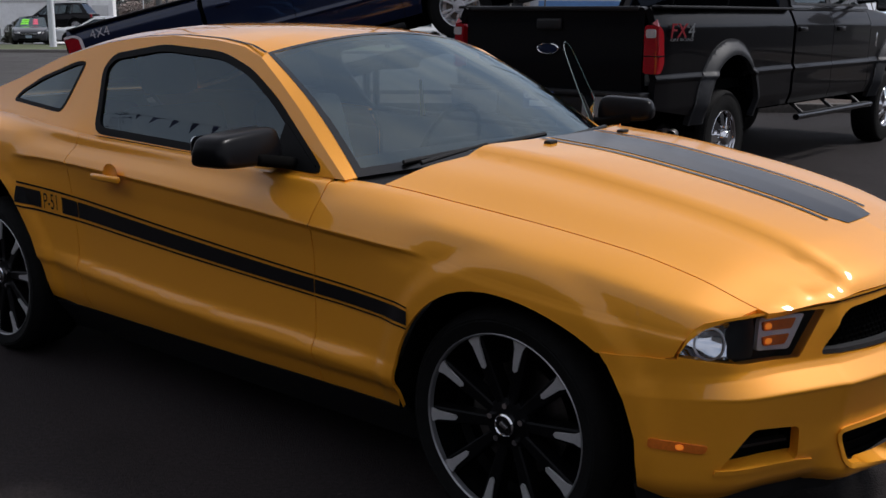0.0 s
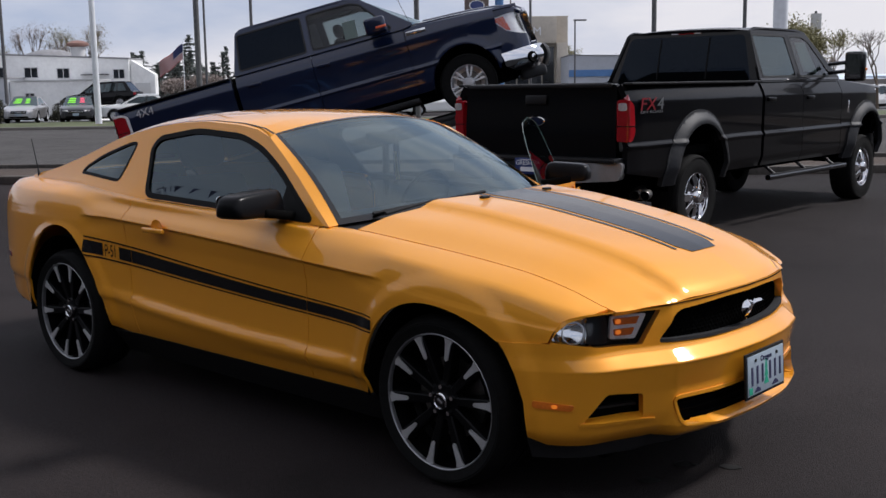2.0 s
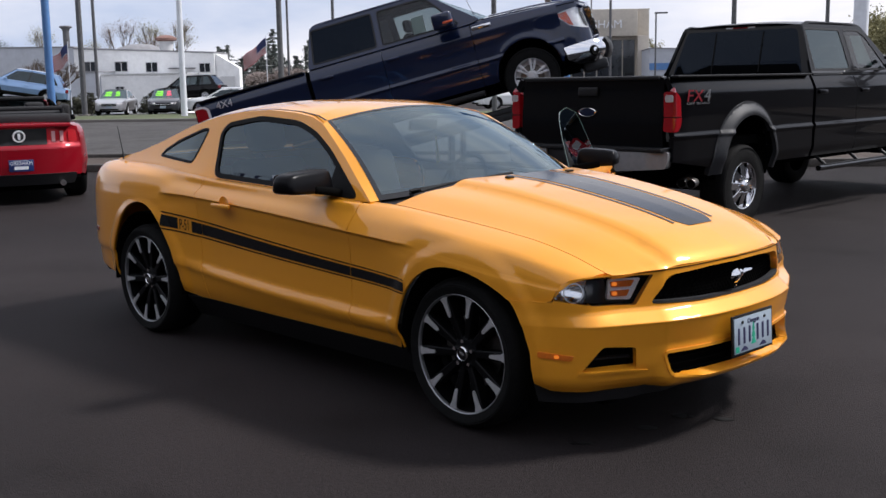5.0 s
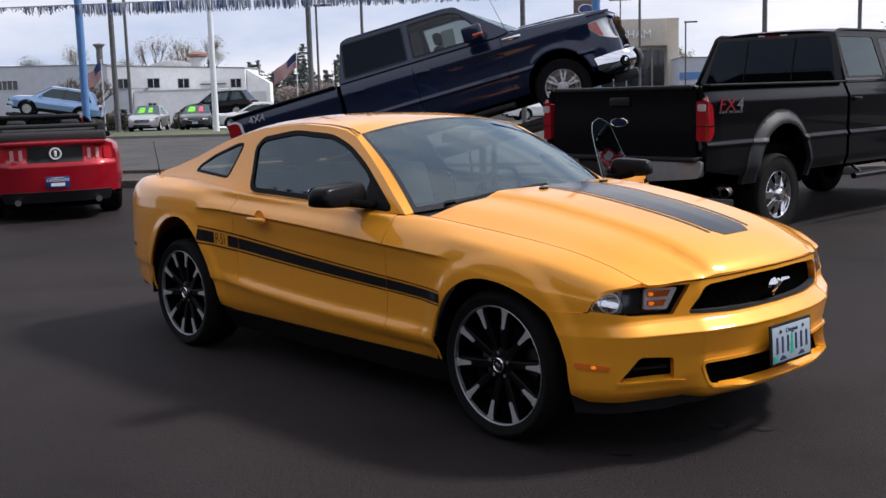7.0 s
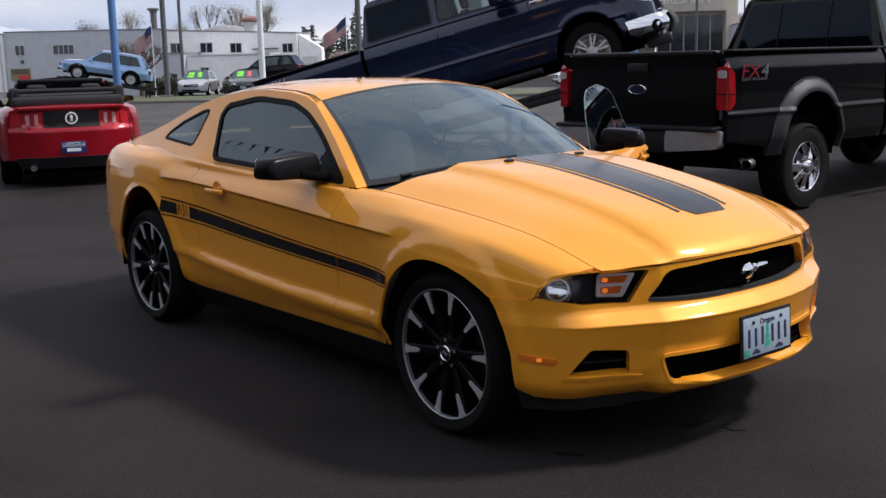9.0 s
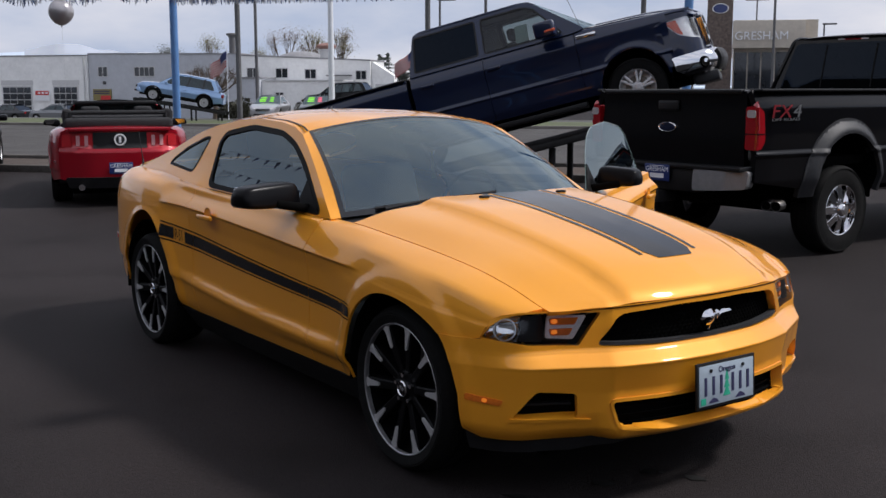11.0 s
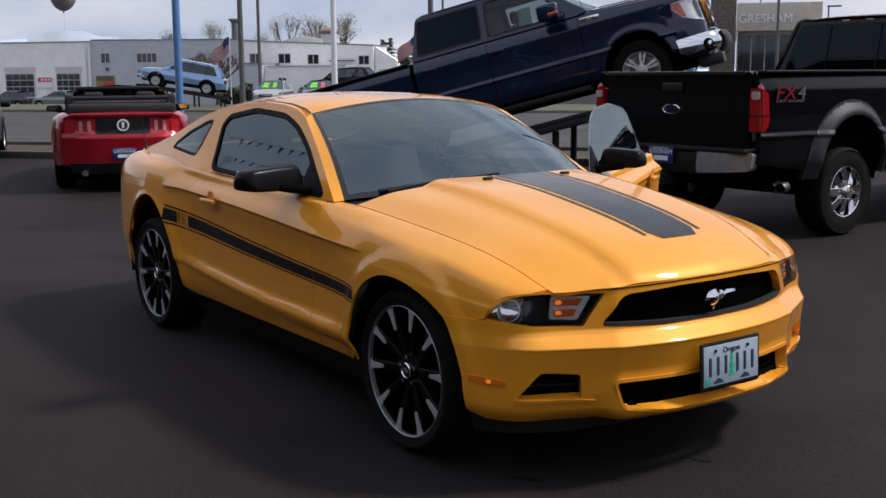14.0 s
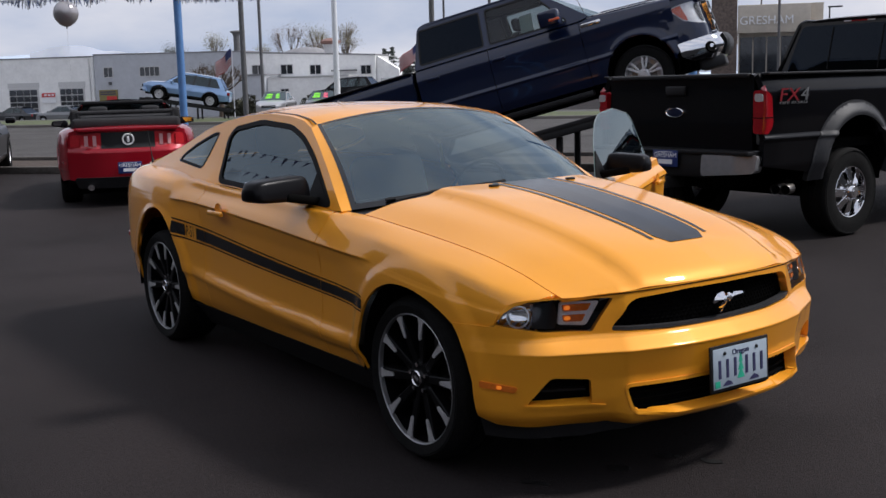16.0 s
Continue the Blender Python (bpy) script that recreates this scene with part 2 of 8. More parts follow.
BUDLEAF = mat("spring_leaf", (0.25, 0.23, 0.115), 0.9, grain=0.4, scale=3, wear=0.3, wscale=0.5)
TWIG = mat("bare_twigs", (0.30, 0.25, 0.225), 0.95, grain=0.3, scale=5)
SHRUB = mat("shrub_foliage", (0.045, 0.045, 0.028), 0.9, grain=0.4, scale=6)
TINSEL_W = mat("silver_tinsel", (0.5, 0.52, 0.55), 0.35, 0.5, grain=0.2, scale=30)
TINSEL_B = mat("blue_tinsel", (0.06, 0.12, 0.3), 0.35, 0.3, grain=0.2, scale=30)
BALLOON = mat("silver_balloon", (0.42, 0.40, 0.41), 0.3, 0.5, coat=0.5, grain=0.04, scale=6)
FLAGRED = mat("flag_red", (0.33, 0.025, 0.03), 0.8, grain=0.1, scale=12)
FLAGWHITE = mat("flag_white", (0.5, 0.48, 0.48), 0.8, grain=0.06, scale=12)
FLAGBLUE = mat("flag_blue", (0.03, 0.04, 0.12), 0.8, grain=0.1, scale=12)
PLATEBLUE = mat("dealer_plate_blue", (0.015, 0.035, 0.16), 0.35, coat=0.4, grain=0.08, scale=40)
PLATEWHITE = mat("plate_pale_blue", (0.36, 0.43, 0.50), 0.35, coat=0.3, grain=0.06, scale=40)
PLATEINK = mat("plate_ink", (0.03, 0.03, 0.09), 0.5, grain=0.1, scale=80)
TREEGREEN = mat("plate_green", (0.02, 0.35, 0.22), 0.5, grain=0.1, scale=80)
LETTER = mat("white_letters", (0.85, 0.86, 0.88), 0.5, grain=0.04, scale=40)
SIGNRED = mat("sign_red", (0.55, 0.03, 0.03), 0.5, grain=0.1, scale=20)
SIGNYEL = mat("sign_yellow", (0.24, 0.20, 0.07), 0.5, grain=0.1, scale=20)
NEONGREEN = mat("lime_price_paint", (0.25, 0.9, 0.05), 0.6, grain=0.1, scale=20)
NEONPINK = mat("pink_price_paint", (0.9, 0.12, 0.2), 0.6, grain=0.1, scale=20)
PAPER = mat("window_sticker_paper", (0.75, 0.85, 0.78), 0.7, grain=0.05, scale=30)
TAGYEL = mat("yellow_hang_tag", (0.8, 0.6, 0.1), 0.6, grain=0.08, scale=40)
SNOW = mat("self_lit_snow_peak", (0.80, 0.84, 0.90), 0.9, grain=0.3, scale=0.01, wear=0.3, wscale=0.004)
# distance haze is put into this ridge colour
HAZEHILL = mat("self_lit_hazy_ridge", (0.50, 0.58, 0.68), 0.95, grain=0.1, scale=0.01)


# emission added to the far ridge and peak, in place of daylight on them
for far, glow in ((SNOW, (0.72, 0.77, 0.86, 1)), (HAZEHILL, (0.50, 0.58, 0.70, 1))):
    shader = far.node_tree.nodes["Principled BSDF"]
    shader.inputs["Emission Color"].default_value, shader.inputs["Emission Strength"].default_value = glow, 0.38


# ---- building blocks ----
def curve(*knots):
    """A smooth monotone curve through (x, value) knots, as a function of x."""
    xs, ys = np.array([k[0] for k in knots], float), np.array([k[1] for k in knots], float)
    h, d = np.diff(xs), np.diff(ys) / np.diff(xs)
    m = np.r_[d[0], [0 if a * b <= 0 else 2 * a * b / (a + b) for a, b in zip(d[:-1], d[1:])], d[-1]]

    def at(x):
        x = min(max(x, xs[0]), xs[-1])
        i = min(int(np.searchsorted(xs, x, "right")) - 1, len(h) - 1)
        s = (x - xs[i]) / h[i]
        return float(ys[i] * (1 + 2 * s) * (1 - s) ** 2 + m[i] * h[i] * s * (1 - s) ** 2 + ys[i + 1] * s * s * (3 - 2 * s) + m[i + 1] * h[i] * s * s * (s - 1))

    return at


def link_mesh(name, bm, material, parent=None, smooth=True, angle=35):
    me = bpy.data.meshes.new(name)
    bm.normal_update()
    bm.to_mesh(me)
    bm.free()
    for m in material if isinstance(material, (list, tuple)) else (material,):
        me.materials.append(m)
    if smooth:
        me.polygons.foreach_set("use_smooth", [True] * len(me.polygons))
        me.set_sharp_from_angle(angle=radians(angle))
    if smooth and "nrm" in me.attributes:
        n = len(me.loops)
        own = np.zeros(len(me.vertices) * 3, np.float32)
        me.attributes["nrm"].data.foreach_get("vector", own)
        own = own.reshape(-1, 3)
        vid, flat, normals = np.zeros(n, np.int32), np.zeros(n * 3, np.float32), []
        me.loops.foreach_get("vertex_index", vid)
        me.corner_normals.foreach_get("vector", flat)
        flat = flat.reshape(-1, 3)
        surf = np.zeros(len(me.polygons), np.int32)
        me.attributes["surf"].data.foreach_get("value", surf)
        for f in me.polygons:
            for k in f.loop_indices:
                v = own[vid[k]]
                normals.append(tuple(v) if surf[f.index] and v @ v > 0.5 else tuple(flat[k]))
        me.attributes.remove(me.attributes["nrm"])
        me.attributes.remove(me.attributes["surf"])
        me.normals_split_custom_set(normals)
    ob = new(name, me)
    if parent:
        ob.parent = parent
    return ob


def part(name, bm, material, parent, label="", smooth=True, angle=35):
    """One mesh under a thing or a part."""
    return tagged(link_mesh(name, bm, material, parent, smooth, angle), label)


def thing(name, label, category, m=None, group="", kind=""):
    ob = new(name)
    ob.empty_display_size = 0.2
    ob.matrix_basis = m or Matrix()
    return tagged(ob, label, category, group, kind)


def solid(name, bm, material, label, category, m=None, group="", kind="", smooth=True, angle=35):
    ob = link_mesh(name, bm, material, None, smooth, angle)
    ob.matrix_basis = m or Matrix()
    return tagged(ob, label, category, group, kind)


def box(x0, x1, y0, y1, z0, z1, bevel=0.0, seg=2, bm=None):
    bm2 = bmesh.new()
    bmesh.ops.create_cube(bm2, size=1, matrix=Matrix.Translation(((x0 + x1) / 2, (y0 + y1) / 2, (z0 + z1) / 2)) @ Matrix.Diagonal((x1 - x0, y1 - y0, z1 - z0, 1)))
    if bevel:
        bmesh.ops.bevel(bm2, geom=bm2.edges[:], offset=bevel, segments=seg, affect="EDGES", profile=0.5)
    if bm is None:
        return bm2
    join(bm, bm2)
    return bm


def join(bm, other):
    me = bpy.data.meshes.new("join")
    other.to_mesh(me)
    other.free()
    bm.from_mesh(me)
    bpy.data.meshes.remove(me)
    return bm


def moved(bm, m):
    bmesh.ops.transform(bm, matrix=m, verts=bm.verts[:])
    lay = bm.verts.layers.float_vector.get("nrm")
    if lay:
        r = m.to_3x3()
        for v in bm.verts:
            v[lay] = r @ v[lay]
    return bm


def flipped(bm):
    """The mirror image across y = 0."""
    bmesh.ops.transform(bm, matrix=Matrix.Diagonal((1, -1, 1, 1)), verts=bm.verts[:])
    bmesh.ops.reverse_faces(bm, faces=bm.faces[:])
    lay = bm.verts.layers.float_vector.get("nrm")
    if lay:
        for v in bm.verts:
            v[lay] = v[lay] * Vector((1, -1, 1))
    return bm


def tube(a, b, r0, r1=None, seg=12, bm=None):
    """A round bar from a to b."""
    bm = bm or bmesh.new()
    a, b = Vector(a), Vector(b)
    m = Matrix.Translation((a + b) / 2) @ (b - a).to_track_quat("Z", "Y").to_matrix().to_4x4()
    bmesh.ops.create_cone(bm, cap_ends=True, segments=seg, radius1=r0, radius2=r0 if r1 is None else r1, depth=(b - a).length, matrix=m)
    return bm


def lathe(profile, seg=40, axis="Y", bm=None):
    """A ring or disc turned about an axis from (radius, along) pairs."""
    bm = bm or bmesh.new()
    rings = []
    for k in range(seg):
        a = 2 * math.pi * k / seg
        c, s = math.cos(a), math.sin(a)
        rings.append([bm.verts.new((r * c, t, r * s) if axis == "Y" else (r * c, r * s, t)) for r, t in profile])
    for k in range(seg):
        p, q = rings[k], rings[(k + 1) % seg]
        for i in range(len(profile) - 1):
            bm.faces.new((p[i], p[i + 1], q[i + 1], q[i]))
    bmesh.ops.remove_doubles(bm, verts=bm.verts[:], dist=1e-6)
    bmesh.ops.recalc_face_normals(bm, faces=bm.faces[:])
    return bm


def rounded(points, r, n=4):
    """A 2D outline with rounded corners."""
    out, count = [], len(points)
    for i in range(count):
        p, a, b = Vector(points[i]), Vector(points[i - 1]), Vector(points[(i + 1) % count])
        ra = min(r, (a - p).length * 0.45, (b - p).length * 0.45)
        s, e = p + (a - p).normalized() * ra, p + (b - p).normalized() * ra
        out += [tuple(s * (1 - t) ** 2 + p * 2 * t * (1 - t) + e * t * t) for t in (k / n for k in range(n + 1))]
    return out


def arc(cx, cy, r, a0, a1, n=20):
    return [(cx + r * math.cos(radians(a0 + (a1 - a0) * k / n)), cy + r * math.sin(radians(a0 + (a1 - a0) * k / n))) for k in range(n + 1)]


def shrunk(points, d):
    """A 2D outline drawn in by about d."""
    area = sum(points[i - 1][0] * points[i][1] - points[i][0] * points[i - 1][1] for i in range(len(points)))
    sign, out = (1 if area > 0 else -1), []
    for i in range(len(points)):
        a, p, b = Vector(points[i - 1]), Vector(points[i]), Vector(points[(i + 1) % len(points)])
        t = (b - a)
        t = t.normalized() if t.length > 1e-9 else Vector((1, 0))
        out.append((p.x - sign * t.y * d, p.y + sign * t.x * d))
    return out


def sheet(outline, fn, out, holes=(), step=(0.08, 0.08), thick=0.012, lift=0.0, cuts=()):
    """A shaped panel: a 2D outline with holes, cut into cells, bent by fn(u, v) into space and given an edge turned inward. out: roughly its outer side."""
    bm = bmesh.new()
    for loop in (outline, *holes):
        vs = [bm.verts.new((p[0], p[1], 0)) for p in loop]
        for i in range(len(vs)):
            if (vs[i].co - vs[i - 1].co).length > 1e-7:
                bm.edges.new((vs[i - 1], vs[i]))
    bmesh.ops.triangle_fill(bm, use_beauty=True, use_dissolve=False, edges=bm.edges[:], normal=(0, 0, 1))
    us, vs = [p[0] for p in outline], [p[1] for p in outline]
    for lo, hi, st, axis in ((min(us), max(us), step[0], 0), (min(vs), max(vs), step[1], 1)):
        count = max(1, int(math.ceil((hi - lo) / st))) if st else 1
        for at in [lo + (hi - lo) * k / count for k in range(1, count)] + [c for c in cuts if axis == 1 and lo < c < hi]:
            co, no = ((at, 0, 0), (1, 0, 0)) if axis == 0 else ((0, at, 0), (0, 1, 0))
            bmesh.ops.bisect_plane(bm, geom=bm.verts[:] + bm.edges[:] + bm.faces[:], dist=1e-5, plane_co=co, plane_no=no)
    lay, own = bm.verts.layers.float_vector.new("nrm"), bm.faces.layers.int.new("surf")
    for f in bm.faces:
        f[own] = 1
    mid_u, mid_v, e = (min(us) + max(us)) / 2, (min(vs) + max(vs)) / 2, 0.004
    for v in bm.verts:
        a, b = v.co.x, v.co.y
        v.co = Vector(fn(a, b))
        da = Vector(fn(a + e, b)) - v.co if a < mid_u else v.co - Vector(fn(a - e, b))
        db = Vector(fn(a, b + e)) - v.co if b < mid_v else v.co - Vector(fn(a, b - e))
        n = da.cross(db)
        v[lay] = n.normalized() if n.length > 1e-10 else Vector()
    bm.normal_update()
    total = sum((f.normal * f.calc_area() for f in bm.faces), Vector())
    if total.dot(Vector(out)) < 0:
        bmesh.ops.reverse_faces(bm, faces=bm.faces[:])
    bm.normal_update()
    for v in bm.verts:
        if v[lay].dot(v.normal) < 0:
            v[lay] = -v[lay]
    bm.normal_update()
    if lift:
        for v in bm.verts:
            v.co += v.normal * lift
    if thick:
        normals = {v: v.normal.copy() for v in bm.verts}
        edges = [e for e in bm.edges if e.is_boundary]
        back = {}
        made = bmesh.ops.extrude_edge_only(bm, edges=edges)
        for f in [g for g in made["geom"] if isinstance(g, bmesh.types.BMFace)]:
            f[own] = 0
        for e in edges:
            for v in e.verts:
                back[v] = normals[v]
        for v in [g for g in made["geom"] if isinstance(g, bmesh.types.BMVert)]:
            near = min((w for w in (o.other_vert(v) for o in v.link_edges) if w in back), key=lambda w: (w.co - v.co).length, default=None)
            if near is not None:
                v.co = near.co - back[near] * thick
    return bm


def text_bm(words, size, depth=0.004):
    """Flat raised lettering in the built-in font, in its own x, y plane."""
    cu = bpy.data.curves.new("text", "FONT")
    cu.body, cu.size, cu.extrude, cu.align_x, cu.align_y = words, size, depth, "CENTER", "CENTER"
    ob = bpy.data.objects.new("text", cu)
    scene.collection.objects.link(ob)
    dg = bpy.context.evaluated_depsgraph_get()
    me = bpy.data.meshes.new_from_object(ob.evaluated_get(dg))
    bm = bmesh.new()
    bm.from_mesh(me)
    bpy.data.objects.remove(ob)
    bpy.data.curves.remove(cu)
    bpy.data.meshes.remove(me)
    return bm


# ---- wheels ----
def tyre_bm(r, rim, w, tread=36):
    """A tyre about the y axis, its outer face towards -y, with tread grooves."""
    h = w / 2
    prof = [(rim, h), (rim + 0.01, h + 0.004), ((r + rim) / 2, h + 0.012), (r - 0.02, h), (r - 0.006, h - 0.018), (r, h - 0.04)]
    full = prof + [(r, h * 0.35), (r - 0.007, h * 0.33), (r - 0.007, h * 0.27), (r, h * 0.25)]
    full = full + [(a, -b) for a, b in reversed(full)]
    bm = lathe(full, 64)
    ring = lathe([(r - 0.035, -h - 0.009), (r - 0.028, -h - 0.011), (r - 0.024, -h - 0.006)], 64)
    return join(bm, ring)


def spoke_bm(r0, r1, w0, w1, y0, y1, d):
    """One tapered spoke along +x, its face at y0 near the hub and y1 near the rim."""
    bm = bmesh.new()
    rows = []
    for t in (0, 0.3, 0.65, 1.0):
        r, w, y = r0 + (r1 - r0) * t, w0 + (w1 - w0) * t, y0 + (y1 - y0) * t
        rows.append([bm.verts.new(p) for p in ((r, y + d, -w / 2), (r, y + 0.004, -w / 2), (r, y, -w / 2 + min(0.005, w * 0.3)), (r, y, w / 2 - min(0.005, w * 0.3)), (r, y + 0.004, w / 2), (r, y + d, w / 2))])
    for a, b in zip(rows, rows[1:]):
        for i in range(5):
            bm.faces.new((a[i], a[i + 1], b[i + 1], b[i]))
    bm.faces.new(rows[0])
    bm.faces.new(list(reversed(rows[-1])))
    bmesh.ops.recalc_face_normals(bm, faces=bm.faces[:])
    return bm


def round_parts(name, bm, material, parent, count, turn, label=""):
    """Alike pieces set round the wheel's axle, on one shared mesh. turn(k): degrees."""
    first = part(name, bm, material, parent, label)
    for k in range(count):
        ob = first if k == 0 else new(name, first.data)
        ob.parent = parent
        ob.matrix_basis = Matrix.Rotation(radians(turn(k)), 4, "Y")


def mustang_wheel(car):
    """Dark ten-spoke wheel with machined spoke ends; its face looks towards -y, hub at its origin."""
    r = 0.262
    bm = lathe([(r - 0.004, 0.02), (r - 0.012, 0.11), (r - 0.03, 0.13), (0.10, 0.13)], 48)
    join(bm, lathe([(0.0, 0.022), (0.062, 0.022), (0.075, 0.03), (0.08, 0.06)], 32))
    wheel = part("wheel", bm, WHEELDARK, car, "dark alloy wheel with machined spoke tips")
    lip = part("rim_lip", lathe([(r - 0.004, 0.012), (r - 0.003, -0.004), (r + 0.001, -0.008), (r + 0.005, -0.004), (r + 0.006, 0.02)], 64), RIMLIP, wheel, "bright machined rim lip")
    spread = lambda k: 36 * k - 6
    round_parts("spoke", spoke_bm(0.04, r - 0.008, 0.028, 0.048, 0.026, 0.004, 0.05), WHEELDARK, wheel, 10, spread, "dark wheel spoke")
    bm = bmesh.new()
    y = -0.0005
    flat = [(0.172, 0.003, -0.0075), (0.235, 0.0006, -0.013), (r - 0.007, y, -0.021), (r - 0.003, y, 0.0), (r - 0.007, y, 0.021), (0.235, 0.0006, 0.013), (0.172, 0.003, 0.0075), (0.166, 0.0032, 0.0)]
    top = [bm.verts.new(q) for q in flat]
    low = [bm.verts.new((q[0], q[1] + 0.006, q[2])) for q in flat]
    bm.faces.new(top)
    for i in range(len(flat)):
        bm.faces.new((top[i - 1], top[i], low[i], low[i - 1]))
    bmesh.ops.recalc_face_normals(bm, faces=bm.faces[:])
    round_parts("spoke_tip", bm, MACHINED, wheel, 10, spread, "machined silver spoke tip")
    part("tyre", moved(tyre_bm(0.335, r + 0.002, 0.24), Matrix.Translation((0, 0.115, 0))), RUBBER, wheel, "black low-profile tyre")
    part("brake_disc", lathe([(0.06, 0.09), (0.16, 0.09), (0.16, 0.11), (0.06, 0.11)], 32), STEEL, wheel)
    cal = box(-0.055, 0.055, 0.06, 0.12, -0.03, 0.03, 0.014, 2)
    part("brake_caliper", moved(cal, Matrix.Rotation(radians(186), 4, "Y") @ Matrix.Translation((0.125, 0, 0)) @ Matrix.Rotation(radians(90), 4, "Y")), STEEL, wheel, "grey brake caliper")
    part("centre_cap", lathe([(0.0, 0.006), (0.024, 0.006), (0.031, 0.012), (0.033, 0.03)], 24), GLOSSBLK, wheel)
    part("cap_ring", lathe([(0.026, 0.008), (0.029, 0.003), (0.033, 0.007), (0.034, 0.03)], 24), CHROME, wheel)
    part("cap_badge", moved(box(-0.014, 0.014, 0.002, 0.007, -0.006, 0.006, 0.002), Matrix.Rotation(radians(30), 4, "Y")), CHROME, wheel)
    for k in range(5):
        a = radians(72 * k + 20)
        part("lug_nut", tube((0.055 * math.cos(a), 0.04, 0.055 * math.sin(a)), (0.055 * math.cos(a), 0.010, 0.055 * math.sin(a)), 0.011, 0.009, 6), CHROME, wheel)
    return wheel


def truck_wheel(car, r, rim, finish, holes, spokes):
    """Pickup wheel, face towards -y: spokes or round hand-holes, with a domed centre."""
    bm = lathe([(rim - 0.004, 0.0), (rim - 0.02, 0.03), (rim - 0.03, 0.14), (0.1, 0.15)], 48)
    join(bm, lathe([(rim - 0.012, 0.016), (rim - 0.008, -0.004), (rim, -0.008), (rim + 0.006, 0.0)], 48))
    join(bm, lathe([(0.0, -0.05), (0.05, -0.048), (0.068, -0.03), (0.075, 0.01), (0.11, 0.012), (0.12, 0.03)] if holes else [(0.0, -0.012), (0.055, -0.01), (0.07, 0.006), (0.085, 0.03)], 32))
    wheel = part("wheel", bm, finish, car, "chrome truck wheel" if holes else "silver alloy truck wheel")
    sp = spoke_bm(0.06, rim - 0.008, 0.06 if holes else 0.026, 0.085 if holes else 0.034, -0.012 if holes else 0.005, 0.03 if holes else 0.012, 0.04)
    round_parts("spoke", sp, finish, wheel, spokes, lambda k: 360 * k / spokes + (0 if holes else (6 if k % 2 else -6)))
    part("tyre", moved(tyre_bm(r, rim + 0.002, 0.27), Matrix.Translation((0, 0.13, 0))), RUBBER, wheel, "black all-terrain tyre")
    part("brake_disc", lathe([(0.06, 0.1), (0.17, 0.1), (0.17, 0.12), (0.06, 0.12)], 24), STEEL, wheel)
    part("hub_cap", lathe([(0.0, -0.056 if holes else -0.018), (0.03, -0.054 if holes else -0.016), (0.036, -0.045 if holes else -0.006)], 20), finish, wheel)
    for k in range(8 if holes else 6):
        a = 2 * math.pi * k / (8 if holes else 6)
        c, s = 0.092 * math.cos(a), 0.092 * math.sin(a)
        part("lug_nut", tube((c, 0.03, s), (c, -0.012 if holes else -0.002, s), 0.012, 0.009, 6), CHROME, wheel)
    return wheel


def plain_wheel(car, r, rim, finish):
    """Small far-off wheel, face towards -y."""
    bm = lathe([(rim, 0.0), (rim - 0.02, 0.03), (rim - 0.03, 0.12), (0.05, 0.12)], 24)
    for k in range(5):
        join(bm, moved(spoke_bm(0.03, rim - 0.005, 0.06, 0.05, 0.0, 0.01, 0.03), Matrix.Rotation(2 * math.pi * k / 5, 4, "Y")))
    wheel = part("wheel", bm, finish, car)
    part("tyre", moved(tyre_bm(r, rim + 0.002, 0.2), Matrix.Translation((0, 0.09, 0))), RUBBER, wheel)
    return wheel


def set_wheels(car, wheel, spots):
    """Puts the wheel at the first spot and copies of it at the others; a spot with y above 0 faces the other way."""
    first = True
    for x, y, z, turn in spots:
        m = Matrix.Translation((x, y, z)) @ Matrix.Rotation(radians(turn + (180 if y > 0 else 0)), 4, "Z")
        if first:
            wheel.matrix_basis, first = m, False
        else:
            copy_thing(wheel, m)


